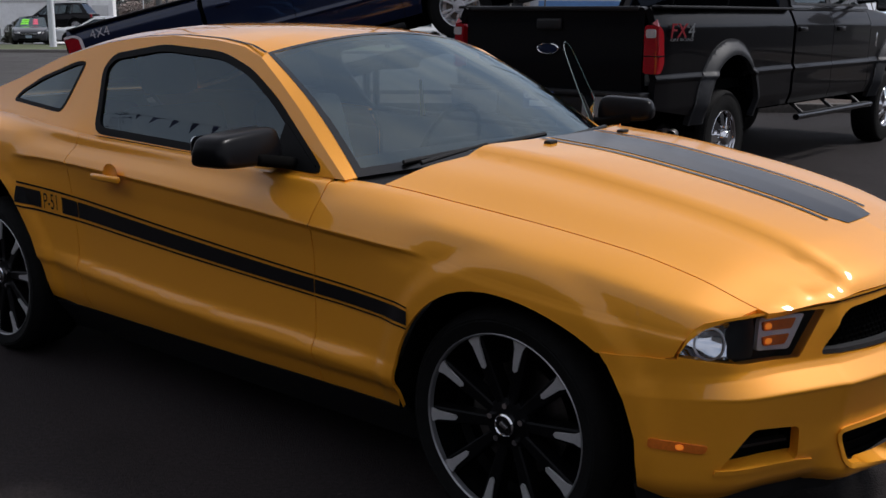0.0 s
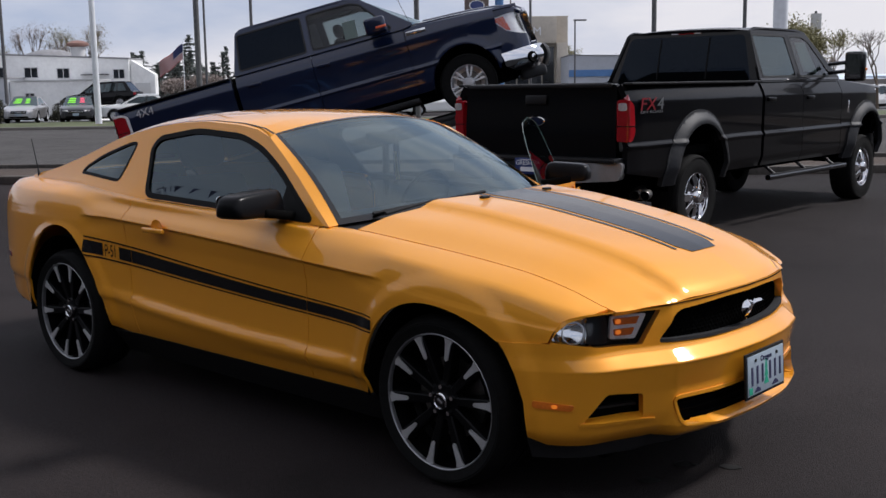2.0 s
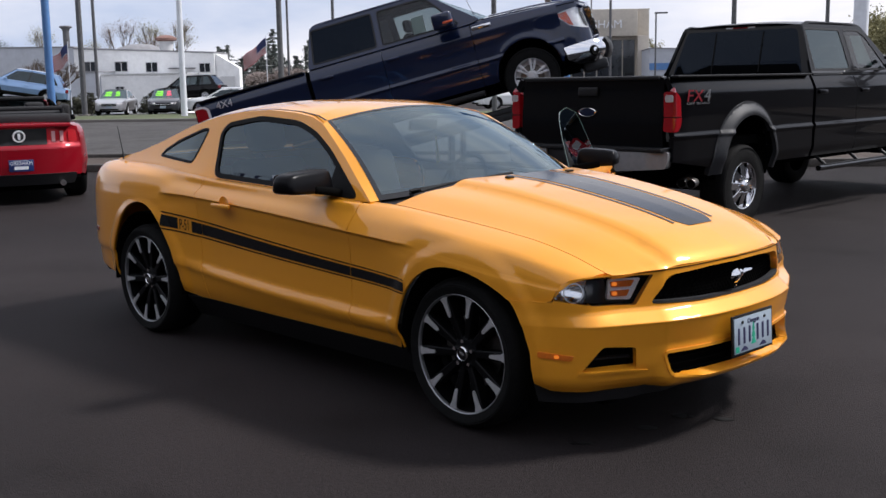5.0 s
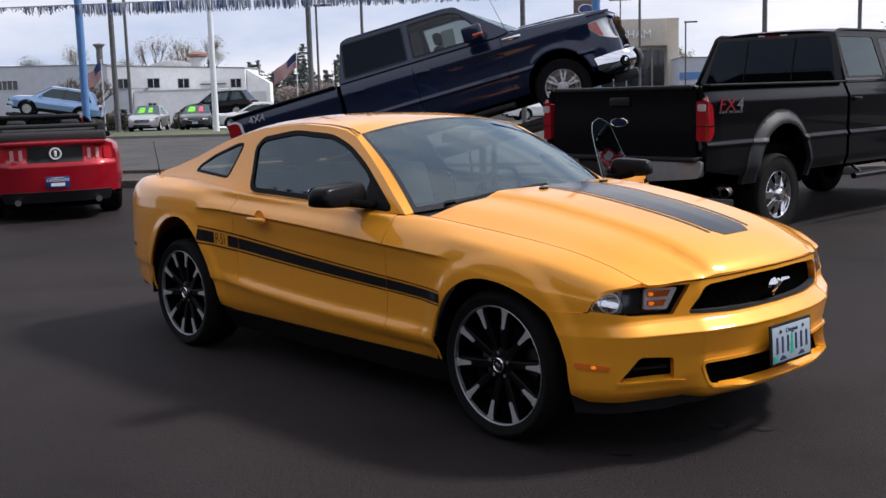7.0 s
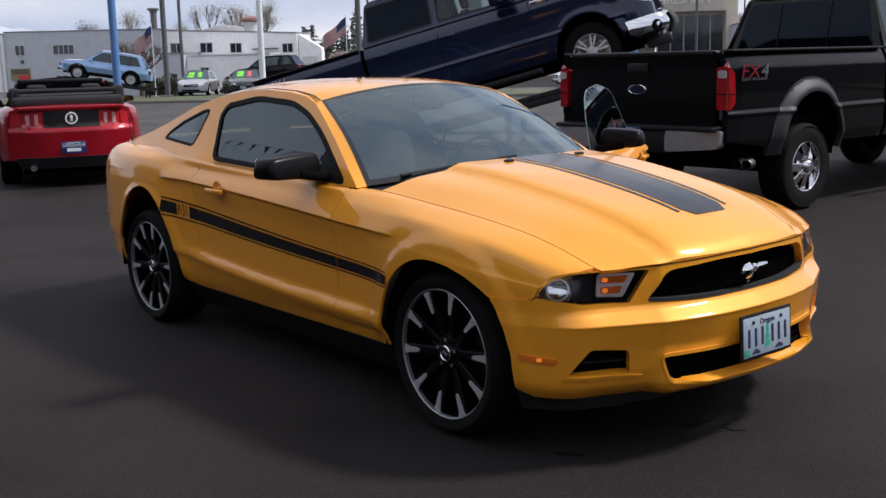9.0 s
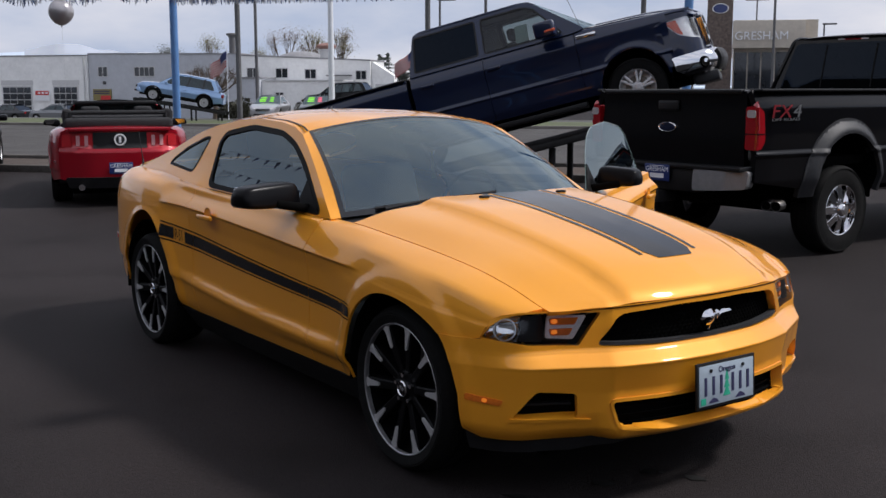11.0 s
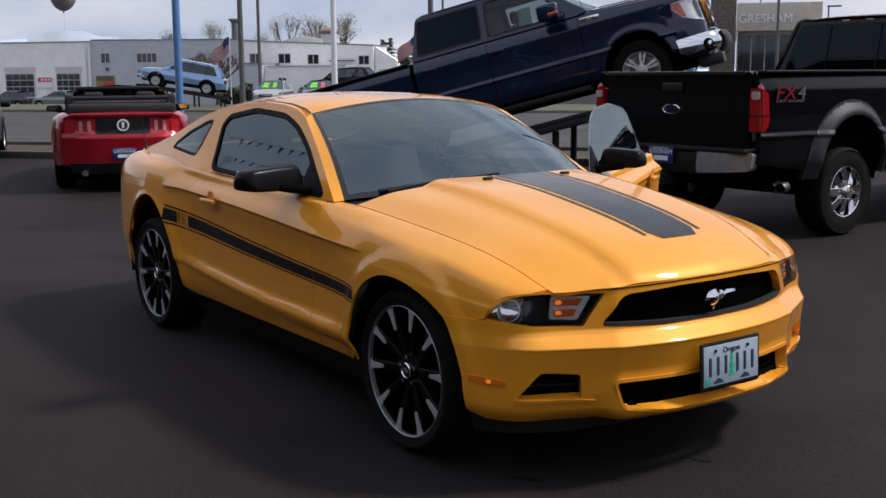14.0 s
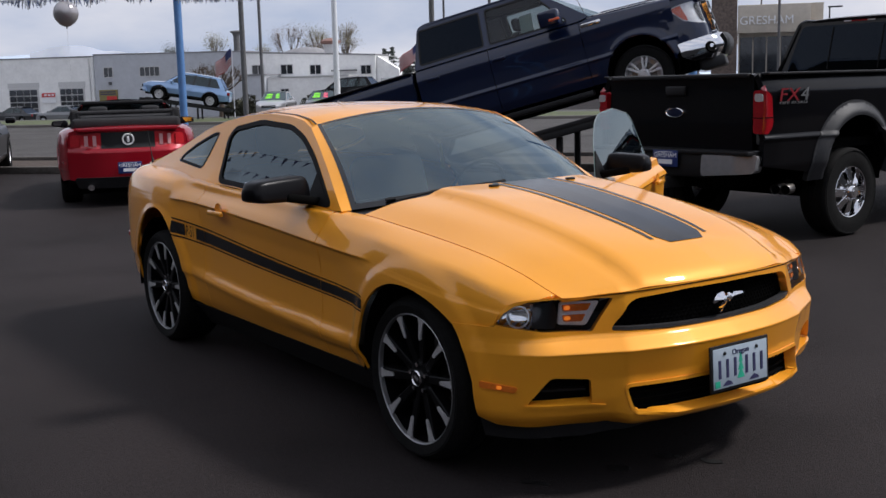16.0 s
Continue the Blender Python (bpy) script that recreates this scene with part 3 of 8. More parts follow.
def number_plate(car, m, w=0.305, h=0.152):
    """Pale plate with a dark border; its characters are plain bars."""
    p = part("number_plate", moved(box(-0.004, 0.0, -w / 2, w / 2, -h / 2, h / 2, 0.0015), m), PLATEWHITE, car, "pale blue and white licence plate with barred characters")
    fr = box(-0.012, -0.003, -w / 2 - 0.012, w / 2 + 0.012, -h / 2 - 0.012, h / 2 + 0.012, 0.003)
    part("plate_holder", moved(fr, m), PLASTIC, p, "black plate holder")
    for k in range(6):
        y = -0.118 + 0.043 * k + (0.022 if k > 2 else 0)
        part("plate_bar", moved(box(0, 0.002, y - 0.0065, y + 0.0065, -0.038, 0.032), m), PLATEINK, p, smooth=False)
    part("plate_sticker", moved(box(0, 0.0015, -0.145, -0.118, -0.070, -0.045), m), TREEGREEN, p, "small green sticker", smooth=False)
    for y0, y1 in ((-0.105, -0.045), (0.045, 0.105)):
        hill = rounded([(y0, -0.068), (y1, -0.068), (y1 - 0.01, -0.056), ((y0 + y1) / 2, -0.048), (y0 + 0.012, -0.058)], 0.004, 2)
        part("plate_hill", moved(sheet(hill, lambda a, z: (0.001, a, z), (1, 0, 0), step=(0, 0), thick=0.001), m), PLATEINK, p, smooth=False)
    tree = bmesh.new()
    for k in range(3):
        tube((0.001, 0.0, -0.05 + 0.03 * k), (0.001, 0.0, -0.012 + 0.03 * k), 0.022 - 0.005 * k, 0.003, 8, tree)
    part("plate_emblem", moved(tree, m @ Matrix.Diagonal((0.08, 1, 1, 1))), TREEGREEN, p, "green conifer emblem")
    face = Matrix.Rotation(radians(90), 4, "Z") @ Matrix.Rotation(radians(90), 4, "X")
    part("plate_lettering", moved(text_bm("Oregon", 0.030, 0.001), m @ Matrix.Translation((0.001, 0, 0.053)) @ face), PLATEINK, p, smooth=False)
    for k in (-1, 1):
        part("plate_bolt", moved(tube((0, 0.09 * k, 0.055), (0.004, 0.09 * k, 0.055), 0.007, None, 8), m), PLASTIC, p)
    return p


def dealer_plate(car, m, w=0.30, h=0.15):
    p = part("dealer_plate", moved(box(-0.004, 0.0, -w / 2, w / 2, -h / 2, h / 2, 0.0015), m), PLATEBLUE, car, "dark blue dealer plate with white lettering")
    turn = Matrix.Rotation(radians(90), 4, "Z") @ Matrix.Rotation(radians(90), 4, "X")
    part("plate_lettering", moved(text_bm("GRESHAM", 0.062, 0.001), m @ Matrix.Translation((0.001, 0, 0.028)) @ turn), LETTER, p, "white dealer lettering", smooth=False)
    part("plate_bar", moved(box(0, 0.002, -0.085, 0.085, -0.05, -0.008), m), LETTER, p, smooth=False)
    part("plate_rule", moved(box(0, 0.002, -0.09, 0.09, 0.058, 0.063), m), LETTER, p, smooth=False)
    return p


# ---- the coupe and the convertible ----
M_W = curve((-1.02, 0.62), (-0.9, 0.735), (-0.75, 0.82), (-0.5, 0.885), (-0.2, 0.918), (0.0, 0.926), (0.6, 0.90), (1.4, 0.912), (2.2, 0.922), (2.72, 0.93), (3.0, 0.914), (3.1, 0.901), (3.196, 0.878), (3.27, 0.84), (3.34, 0.785), (3.4, 0.735))
M_YS = curve((-1.02, 0.54), (-0.8, 0.655), (-0.5, 0.72), (0.0, 0.765), (0.6, 0.80), (1.4, 0.80), (1.95, 0.795), (2.1, 0.768), (2.5, 0.755), (3.0, 0.735), (3.2, 0.713), (3.34, 0.682), (3.4, 0.668))
M_ZS = curve((-1.12, 0.985), (-0.6, 1.028), (-0.1, 1.03), (0.4, 1.0), (0.7, 0.982), (1.4, 0.962), (1.95, 0.945), (2.1, 0.942), (2.5, 0.91), (3.0, 0.85), (3.2, 0.80), (3.34, 0.742), (3.4, 0.722))
M_ZC = curve((-1.1, 0.87), (0.0, 0.884), (0.4, 0.884), (0.7, 0.876), (1.3, 0.852), (2.0, 0.811), (2.45, 0.786), (3.0, 0.725), (3.34, 0.672), (3.4, 0.66))
M_ZL = curve((0.4, 0.545), (0.68, 0.518), (0.95, 0.50), (1.3, 0.482), (1.65, 0.469), (2.3, 0.452))
M_SCOOP = curve((0.28, 0.0), (0.55, 0.55), (0.74, 1.0), (2.1, 1.0), (2.44, 0.0))
M_CREASE = curve((0.22, 0.0), (0.36, 1.0), (2.3, 1.0), (2.48, 0.0))
M_PX = curve((0, 3.6), (0.2, 3.588), (0.48, 3.527), (0.495, 3.521), (0.51, 3.5125), (0.68, 3.435), (0.838, 3.353), (1.025, 3.196), (1.175, 3.05))
M_PY = curve((0, 0), (0.2, 0.2), (0.48, 0.4725), (0.495, 0.4863), (0.51, 0.4995), (0.68, 0.65), (0.838, 0.789), (1.025, 0.89), (1.175, 0.922))
M_OFF_AT = (0.20, 0.245, 0.27, 0.285, 0.30, 0.36, 0.44, 0.524, 0.530, 0.536, 0.572, 0.584, 0.66, 0.78)
M_OFF_BY = (-0.10, -0.05, -0.014, -0.005, -0.002, -0.020, -0.023, -0.003, 0.0, -0.004, -0.046, -0.054, -0.058, -0.07)
M_OFF_SIDE = (-0.17, -0.10, -0.068, -0.052, -0.040, -0.024, -0.017, -0.003, 0.0, -0.004, -0.046, -0.054, -0.058, -0.07)
M_OFF = lambda z, g: float(np.interp(z, M_OFF_AT, M_OFF_BY)) * (1 - g) + float(np.interp(z, M_OFF_AT, M_OFF_SIDE)) * g
M_HOODZ = curve((0, 1.045), (0.2, 1.026), (0.45, 0.982), (0.7, 0.922), (0.85, 0.868), (0.94, 0.815), (0.98, 0.785), (1.0, 0.752))
M_HOODF = curve((0, 0), (0.35, 0.015), (0.53, 0.035), (0.575, 0.10), (0.635, 0.31), (0.68, 0.36), (0.80, 0.50), (1.0, 1.0))
M_CUTS = (0.425, 0.445, 0.475, 0.49, 0.765, 0.777, 0.7835, 0.789, 0.7945, 0.7985, 0.802, 0.806, 0.811, 0.82, 0.83)
ARCH_F, ARCH_R = (2.752, 0.352, 0.400), (0.02, 0.352, 0.398)
_sec = {}


def arch_swell(x, z):
    """How far the body swells out round the wheel arches."""
    out = 0.0
    for ax, az, r in (ARCH_F, ARCH_R):
        k = min(max((r + 0.095 - math.hypot(x - ax, z - az)) / 0.065, 0.0), 1.0)
        out += 0.014 * k * k * (3 - 2 * k) * min(max((z - 0.22) / 0.15, 0.0), 1.0)
    return out


def m_side(x, v):
    """A point of the coupe's right flank: x along, v the height, unrolled over the shoulder up to 1."""
    key = round(x, 4)
    if key not in _sec:
        w, ys, zs, zc, sc, cr = M_W(x), M_YS(x), M_ZS(x), M_ZC(x), M_SCOOP(x), M_CREASE(x)
        full = 1 - cr
        zl = M_ZL(min(max(x, 0.4), 2.3))
        yk = ((0.15, w - 0.15), (0.22, w - 0.105), (0.30, w - 0.053), (0.355, w - 0.031), (zl - 0.075, w - 0.015 + 0.004 * sc), (zl - 0.045, w - 0.003 + 0.002 * sc), (zl - 0.018, w - 0.011 * sc), (zl, w - 0.021 * sc), (zl + 0.018, w - 0.0245 * sc), (0.575, w - 0.026 * sc), (0.64, w - 0.024 * sc - 0.001), (0.72, w - 0.018 * sc - 0.003), (0.765, w - 0.013 * cr - 0.006 * full), (0.786, w - 0.010 * cr - 0.010 * full), (0.797, w - 0.001 * cr - 0.012 * full), (0.802, w + 0.0015 * cr - 0.013 * full), (0.809, w - 0.002 * cr - 0.014 * full), (0.83, w - 0.013 * cr - 0.018 * full), (0.9, w - 0.045 - 0.012 * cr), (0.96, ys + 0.035), (1.0, ys))
        zk = ((0.15, 0.15), (0.60, 0.60), (0.74, 0.60 + (zc - 0.60) * 0.72), (0.80, zc), (0.9, zc + (zs - zc) * 0.62), (0.96, zs - 0.008), (1.0, zs))
        _sec[key] = (curve(*yk), curve(*zk))
    cy, cz = _sec[key]
    y, z = cy(v), cz(v)
    return (x, -y - arch_swell(x, z), z)


def m_front(a, z):
    """A point of the nose: a the distance from the middle round the front, z the height."""
    s = 1 if a >= 0 else -1
    q = abs(a)
    f = min(max((q - 0.64) / 0.36, 0), 1)
    f = f * f * (3 - 2 * f)
    soft = 1 - (0.55 + 0.33 * min(max((z - 0.27) / 0.05, 0), 1)) * f
    px, py = M_PX(q), M_PY(q)
    nx, ny = (M_PY(q + 0.02) - M_PY(q - 0.02)), -(M_PX(q + 0.02) - M_PX(max(q - 0.02, 0)))
    if q < 0.03:
        nx, ny = 1.0, 0.0
    le = math.hypot(nx, ny) or 1
    brow = 0.018 * min(max((z - 0.64) / 0.07, 0), 1) * min(max((q - 0.74) / 0.1, 0), 1) * min(max((1.0 - q) / 0.06, 0), 1)
    off = M_OFF(z, min(max((q - 0.46) / 0.09, 0.0), 1.0)) * soft - brow
    x, y = px + off * nx / le, py + off * ny / le
    return (x, s * (y + arch_swell(x, z) * f), z)


def on_flank(p):
    """Where on the flank, as (x, v), the nearest place to a point of the nose lies."""
    best = min(((Vector(m_side(x, v)) - Vector((p[0], -abs(p[1]), p[2]))).length, x, v) for x in np.linspace(3.05, 3.39, 69) for v in np.linspace(0.6, 0.99, 40))
    return (float(best[1]), float(best[2]))


def m_hood(s, t):
    """A point of the bonnet: s from the cowl to the nose, t from -1 to 1 across."""
    y0 = abs(t) * 0.76
    xc = 2.345 - 0.30 * y0 * y0
    a = abs(t) * 0.705
    xf = m_front(a, 0.735)[0] - 0.0
    x = xc + (xf - xc) * s
    ys, zs = M_YS(min(max(x, 2.05), 3.40)), M_ZS(min(max(x, 2.05), 3.40))
    zc = M_HOODZ(s)
    z = zc - (zc - zs) * M_HOODF(abs(t))
    if s > 0.96:
        z = z - 0.0
    return (x, t * ys, max(z, 0.70))


def m_cab(x, z):
    """A point of the coupe's right cabin side."""
    y = 0.80 - 0.50 * (z - 0.95)
    if x < 0.3:
        y -= 0.075 * (0.3 - x)
    if x < 0.75:
        zs = M_ZS(max(x, -1.0))
        edge = 0.80 - 0.50 * (zs - 0.95) - 0.075 * max(0.3 - x, 0.0)
        y += (M_YS(max(x, -1.0)) + 0.003 - edge) * min((0.75 - x) / 0.2, 1.0) * math.exp(-((max(z - zs, 0.0) / 0.05) ** 1.2))
    return (x, -y, z)


M_RAIL = [(2.045, 0.945), (1.95, 1.005), (1.75, 1.135), (1.6, 1.225), (1.47, 1.297), (1.36, 1.332), (1.2, 1.352), (0.95, 1.364), (0.7, 1.352), (0.45, 1.318), (0.2, 1.262), (-0.1, 1.165), (-0.35, 1.095), (-0.62, 1.04)]
M_BELT = [(-0.6, 1.022), (-0.3, 1.024), (-0.1, 1.025), (0.1, 1.018), (0.4, 0.994), (0.55, 0.985), (0.7, 0.982), (1.4, 0.962), (1.9, 0.946)]
M_DOORWIN = rounded([(0.655, 0.992), (0.555, 1.23), (0.60, 1.286), (0.90, 1.328), (1.26, 1.308), (1.44, 1.256), (1.62, 1.166), (1.95, 0.953)], 0.06, 4)
M_QUARTER = rounded([(0.375, 1.054), (0.42, 1.252), (0.355, 1.248), (0.11, 1.176), (-0.02, 1.115), (-0.045, 1.08)], 0.025, 3)


def rail_at(x):
    pts = sorted(M_RAIL)
    return float(np.interp(x, [p[0] for p in pts], [p[1] for p in pts]))


def m_screen(t, u):
    """The windscreen: t from the cowl to the roof, u across."""
    xb, zb = 2.30 - 0.25 * u * u, 1.0 - 0.052 * u * u
    xt, zt = 1.50 - 0.05 * u * u, 1.378 - 0.066 * u * u
    yb, yt = 0.752, 0.582
    bow = 0.018 * math.sin(math.pi * t)
    return (xb + (xt - xb) * t + bow, u * (yb + (yt - yb) * t), zb + (zt - zb) * t + bow)


M_ROOFC = curve((-0.05, 1.295), (0.15, 1.348), (0.4, 1.386), (0.8, 1.408), (1.1, 1.405), (1.35, 1.39), (1.52, 1.372))


def m_roof(x, u):
    zr = rail_at(x) - 0.002
    y = -m_cab(x, zr)[1] - 0.004
    zc = M_ROOFC(x)
    w = abs(u) ** 2.6
    return (x - 0.05 * u * u * max(0, (x - 1.2) / 0.3), u * y, zc - (zc - zr) * w)


def m_backlight(t, u):
    x = -0.02 - 0.60 * t
    zr = rail_at(x)
    ye = -m_cab(x, zr)[1] - 0.006
    return (x, u * ye, zr + (0.05 * (1 - t) + 0.014) * (1 - u * u))


def m_deck(x, t):
    ys, zs = M_YS(x), M_ZS(x)
    return (x, t * ys, zs + 0.02 * (1 - t * t))


def m_tail(y, z):
    """The tail panel: across and up."""
    return (-1.035 + 0.20 * (abs(y) / 0.78) ** 3 - (0.05 if z < 0.72 else 0.05 * max(0, 1 - (z - 0.72) / 0.06)) + 0.0, y, z)


def both(name, bm, material, car, label=""):
    """A right-hand part and its mirror image."""
    other = flipped(bm.copy())
    return part(name, bm, material, car, label), part(name, other, material, car, label)


def arch_edge(spec, a0, a1, n=22):
    cx, cz, r = spec
    return arc(cx, cz, r, a0, a1, n)


def mustang(name, label, paint, m, coupe=True):
    car = thing(name, label, "car", m)
    right = (0, -1, 0)
    # flanks
    fx, fz, fr = ARCH_F
    fender = [(2.0, 0.30), (fx - fr, 0.30)] + arch_edge(ARCH_F, 188, 45, 24)[1:] + [(3.10, 0.634), (3.16, 0.635)]
    fender += [on_flank(m_front(a, z)) for a, z in ((0.995, 0.637), (0.972, 0.672), (0.94, 0.707), (0.92, 0.715), (0.88, 0.723), (0.82, 0.728))] + [(3.345, 1.0), (2.03, 1.0), (2.0, 0.96)]
    for q in both("fender", sheet(fender, m_side, right, step=(0.016, 0.016), cuts=M_CUTS), paint, car):
        q["label"] = "front wing in body colour"
    rx, rz, rr = ARCH_R
    qx = -0.93 if coupe else -0.84
    quarter = [(qx, 0.38), (rx - rr, 0.32)] + arch_edge(ARCH_R, 184, -4, 26)[1:] + [(0.55, 0.30), (0.66, 0.30), (0.64, 0.6), (0.61, 0.8), (0.615, 1.0), (qx, 1.0)]
    both("rear_quarter", sheet(quarter, m_side, right, step=(0.018, 0.018), cuts=M_CUTS), paint, car)
    both("rear_marker", sheet(rounded([(-0.76, 0.575), (-0.66, 0.575), (-0.66, 0.60), (-0.76, 0.60)], 0.008, 2), m_side, right, step=(0.05, 0), thick=0.004, lift=0.004), TAILRED, car, "red rear side marker")
    door = [(0.664, 0.30), (1.996, 0.30), (1.996, 0.96), (1.99, 1.0), (0.619, 1.0), (0.614, 0.8), (0.644, 0.6)]
    sill = [(0.40, 0.16), (2.38, 0.16), (2.36, 0.296), (0.42, 0.296)]
    both("side_sill", sheet(sill, m_side, right, step=(0.2, 0.04)), PLASTIC, car, "black lower sill")
    frame = sheet(M_RAIL + M_BELT, m_cab, right, holes=(M_DOORWIN, M_QUARTER), step=(0.05, 0.02), thick=0.003) if coupe else None
    trim = sheet(shrunk(M_DOORWIN, -0.004), m_cab, right, holes=(shrunk(M_DOORWIN, 0.021),), step=(0.15, 0.15), thick=0.012, lift=0.002)
    pane = sheet(shrunk(M_DOORWIN, 0.012), m_cab, right, step=(0.15, 0.15), thick=0.0, lift=-0.006)
    sail = sheet([(1.70, 0.955), (1.925, 0.955), (1.70, 1.098)], m_cab, right, step=(0.2, 0.2), thick=0.01, lift=0.004)
    open_door = (Matrix.Translation((1.985, 0.865, 0)) @ Matrix.Rotation(radians(-59), 4, "Z") @ Matrix.Translation((-1.985, -0.865, 0))) if coupe else Matrix()
    for side in (0, 1):
        swing = open_door if side else Matrix()
        turn = (lambda b: moved(flipped(b), swing)) if side else (lambda b: b)
        d = part("door", turn(sheet(door, m_side, right, step=(0.05, 0.013), thick=0.03, cuts=M_CUTS)), paint, car, "open driver's door in body colour" if side and coupe else "closed door in body colour")
        if side and coupe:
            inner = sheet([(0.70, 0.34), (1.95, 0.34), (1.95, 0.94), (0.68, 0.94)], lambda x, v: (x, m_side(x, v)[1] + 0.075 + 0.03 * math.sin(v * 9), m_side(x, v)[2]), (0, 1, 0), step=(0.2, 0.1), thick=0.0)
            part("door_card", turn(inner), CLOTH, d, "black inner door trim")
        part("window_glass", turn(pane.copy()), TINT, d, "tinted door window")
        if side and coupe:
            edge = sheet(shrunk(M_DOORWIN, 0.010), m_cab, right, holes=(shrunk(M_DOORWIN, 0.0145),), step=(0.15, 0.15), thick=0.004, lift=-0.004)
            part("glass_edge", turn(edge), GLASSEDGE, d, "pale green glass edge")
        else:
            part("window_seal", turn(trim.copy()), SEAL, d, "black window surround")
        part("mirror_sail", turn(sail.copy()), SEAL, d)
        hb = box(1.02, 1.19, -0.945, -0.922, 0.846, 0.872, 0.009, 3)
        part("door_handle", turn(moved(hb, Matrix.Translation((-0.165, 0.0, -0.003)))), paint, d)
        cup = lathe([(0.0, 0.012), (0.03, 0.008), (0.044, 0.0), (0.046, -0.002)], 20)
        part("handle_cup", turn(moved(cup, Matrix.Translation((0.945, -0.914, 0.872)) @ Matrix.Diagonal((1, 0.5, 0.8, 1)))), paint, d)
        mir = bmesh.new()
        bmesh.ops.create_uvsphere(mir, u_segments=24, v_segments=14, radius=1)
        for v in mir.verts:
            v.co = Vector([math.copysign(abs(c) ** 0.36, c) for c in v.co])
            v.co.y *= 1.0 - 0.10 * max(v.co.z, 0.0)
            v.co.x *= 1.0 - 0.16 * v.co.z
            v.co.x *= 0.075 * (1.0 if v.co.x > 0 else 0.75)
            v.co.y *= 0.165
            v.co.z *= 0.056 + 0.007 * v.co.y / 0.165
        moved(mir, Matrix.Translation((1.735, -0.972, 1.035)) @ Matrix.Rotation(radians(12), 4, "Z"))
        glass = sheet(rounded([(-0.11, -0.036), (0.11, -0.036), (0.11, 0.036), (-0.11, 0.036)], 0.025, 4), lambda a, b: (1.668, -0.985 + a, 1.04 + b), (-1, 0, 0), step=(0, 0), thick=0.004)
        if not coupe:
            seat_m = Matrix.Translation((1.735, -0.865, 1.03)) @ Matrix.Diagonal((0.8, 0.72, 0.85, 1)) @ Matrix.Translation((-1.735, 0.865, -1.03))
        else:
            seat_m = Matrix.Translation((0, -0.865, 0)) @ Matrix.Diagonal((0.9, 0.76, 0.95, 1)) @ Matrix.Translation((0.19, 0.885, 0.055)) if side else Matrix()
        moved(mir, seat_m)
        moved(glass, seat_m)
        mr = part("wing_mirror", turn(mir), SATINBLK, d, "satin black wing mirror")
        part("mirror_arm", turn(moved(box(-0.055, 0.055, -0.10, 0.10, -0.020, 0.020, 0.016, 3), Matrix.Translation((1.765, -0.855, 0.985)) @ Matrix.Rotation(radians(-10), 4, "X"))), VOID, mr)
        part("mirror_glass", turn(glass), CHROME, mr)
        stripe_set(turn, d, 0.664, 1.996) if coupe else None
    for b in (pane, trim, sail):
        b.free()
    if coupe:
        for side in (0, 1):
            turn = flipped if side else (lambda b: b)
            stripe_set(turn, car, 2.0, 2.42)
            stripe_set(turn, car, 0.27, 0.66)
    # nose
    zh = lambda a: 0.752 - 0.022 * min(abs(a) / 0.7, 1.0) ** 2
    top = [(a, zh(a)) for a in np.linspace(0.70, -0.70, 29)]
    lower = [(-1.068, 0.29), (-1.0, 0.262), (-0.7, 0.25), (0.7, 0.25), (1.0, 0.262), (1.068, 0.29)]
    side_r = [(1.068, 0.33), (1.075, 0.42), (1.108, 0.52), (1.155, 0.6), (1.178, 0.628), (1.10, 0.630), (0.985, 0.632)]
    outline = lower + side_r + [(0.975, 0.66), (0.955, 0.70), (0.92, 0.720), (0.86, 0.728), (0.78, 0.731)] + top + [(-0.78, 0.731), (-0.86, 0.728), (-0.92, 0.720), (-0.955, 0.70), (-0.975, 0.66)] + [(-a, z) for a, z in reversed(side_r)]
    grille = rounded([(-0.555, 0.60), (-0.3, 0.588), (0.3, 0.588), (0.555, 0.60), (0.50, 0.665), (0.445, 0.712), (0.2, 0.727), (-0.2, 0.727), (-0.445, 0.712), (-0.50, 0.665)], 0.03, 3)
    lamp = rounded([(0.985, 0.640), (0.80, 0.613), (0.615, 0.603), (0.58, 0.655), (0.535, 0.72), (0.74, 0.726), (0.86, 0.721), (0.92, 0.705), (0.958, 0.678)], 0.008, 3)
    lampl = [(-a, z) for a, z in reversed(lamp)]
    fog = rounded([(0.872, 0.350), (0.625, 0.342), (0.632, 0.436), (0.775, 0.449)], 0.015, 3)
    fogl = [(-a, z) for a, z in reversed(fog)]
    intake = rounded([(-0.50, 0.40), (0.50, 0.40), (0.47, 0.31), (0.3, 0.285), (-0.3, 0.285), (-0.47, 0.31)], 0.02, 3)
    bumper = part("front_bumper", sheet(outline, m_front, (1, 0, 0), holes=(grille, lamp, lampl, fog, fogl, intake), step=(0.035, 0.02), thick=0.03, cuts=(0.275, 0.285, 0.292, 0.512, 0.5235, 0.53, 0.5365, 0.546, 0.562, 0.572, 0.584)), paint, car, "front bumper cover in body colour")

    def inner(depth):
        return lambda a, z: tuple(Vector(m_front(a, z)) - Vector((depth, 0, 0)))

    g = part("grille", sheet(shrunk(grille, -0.015), inner(0.05), (1, 0, 0), step=(0.1, 0.05), thick=0.0), VOID, car, "black honeycomb grille")
    mesh_bm = bmesh.new()
    for row in range(9):
        for col in range(46):
            a, z = -0.53 + col * 0.0235 + (0.01175 if row % 2 else 0), 0.60 + row * 0.0145
            lim = 0.535 - max(0, (z - 0.6)) * 0.9
            if abs(a) > lim or z > 0.718:
                continue
            c = Vector(m_front(a, z)) - Vector((0.042, 0, 0))
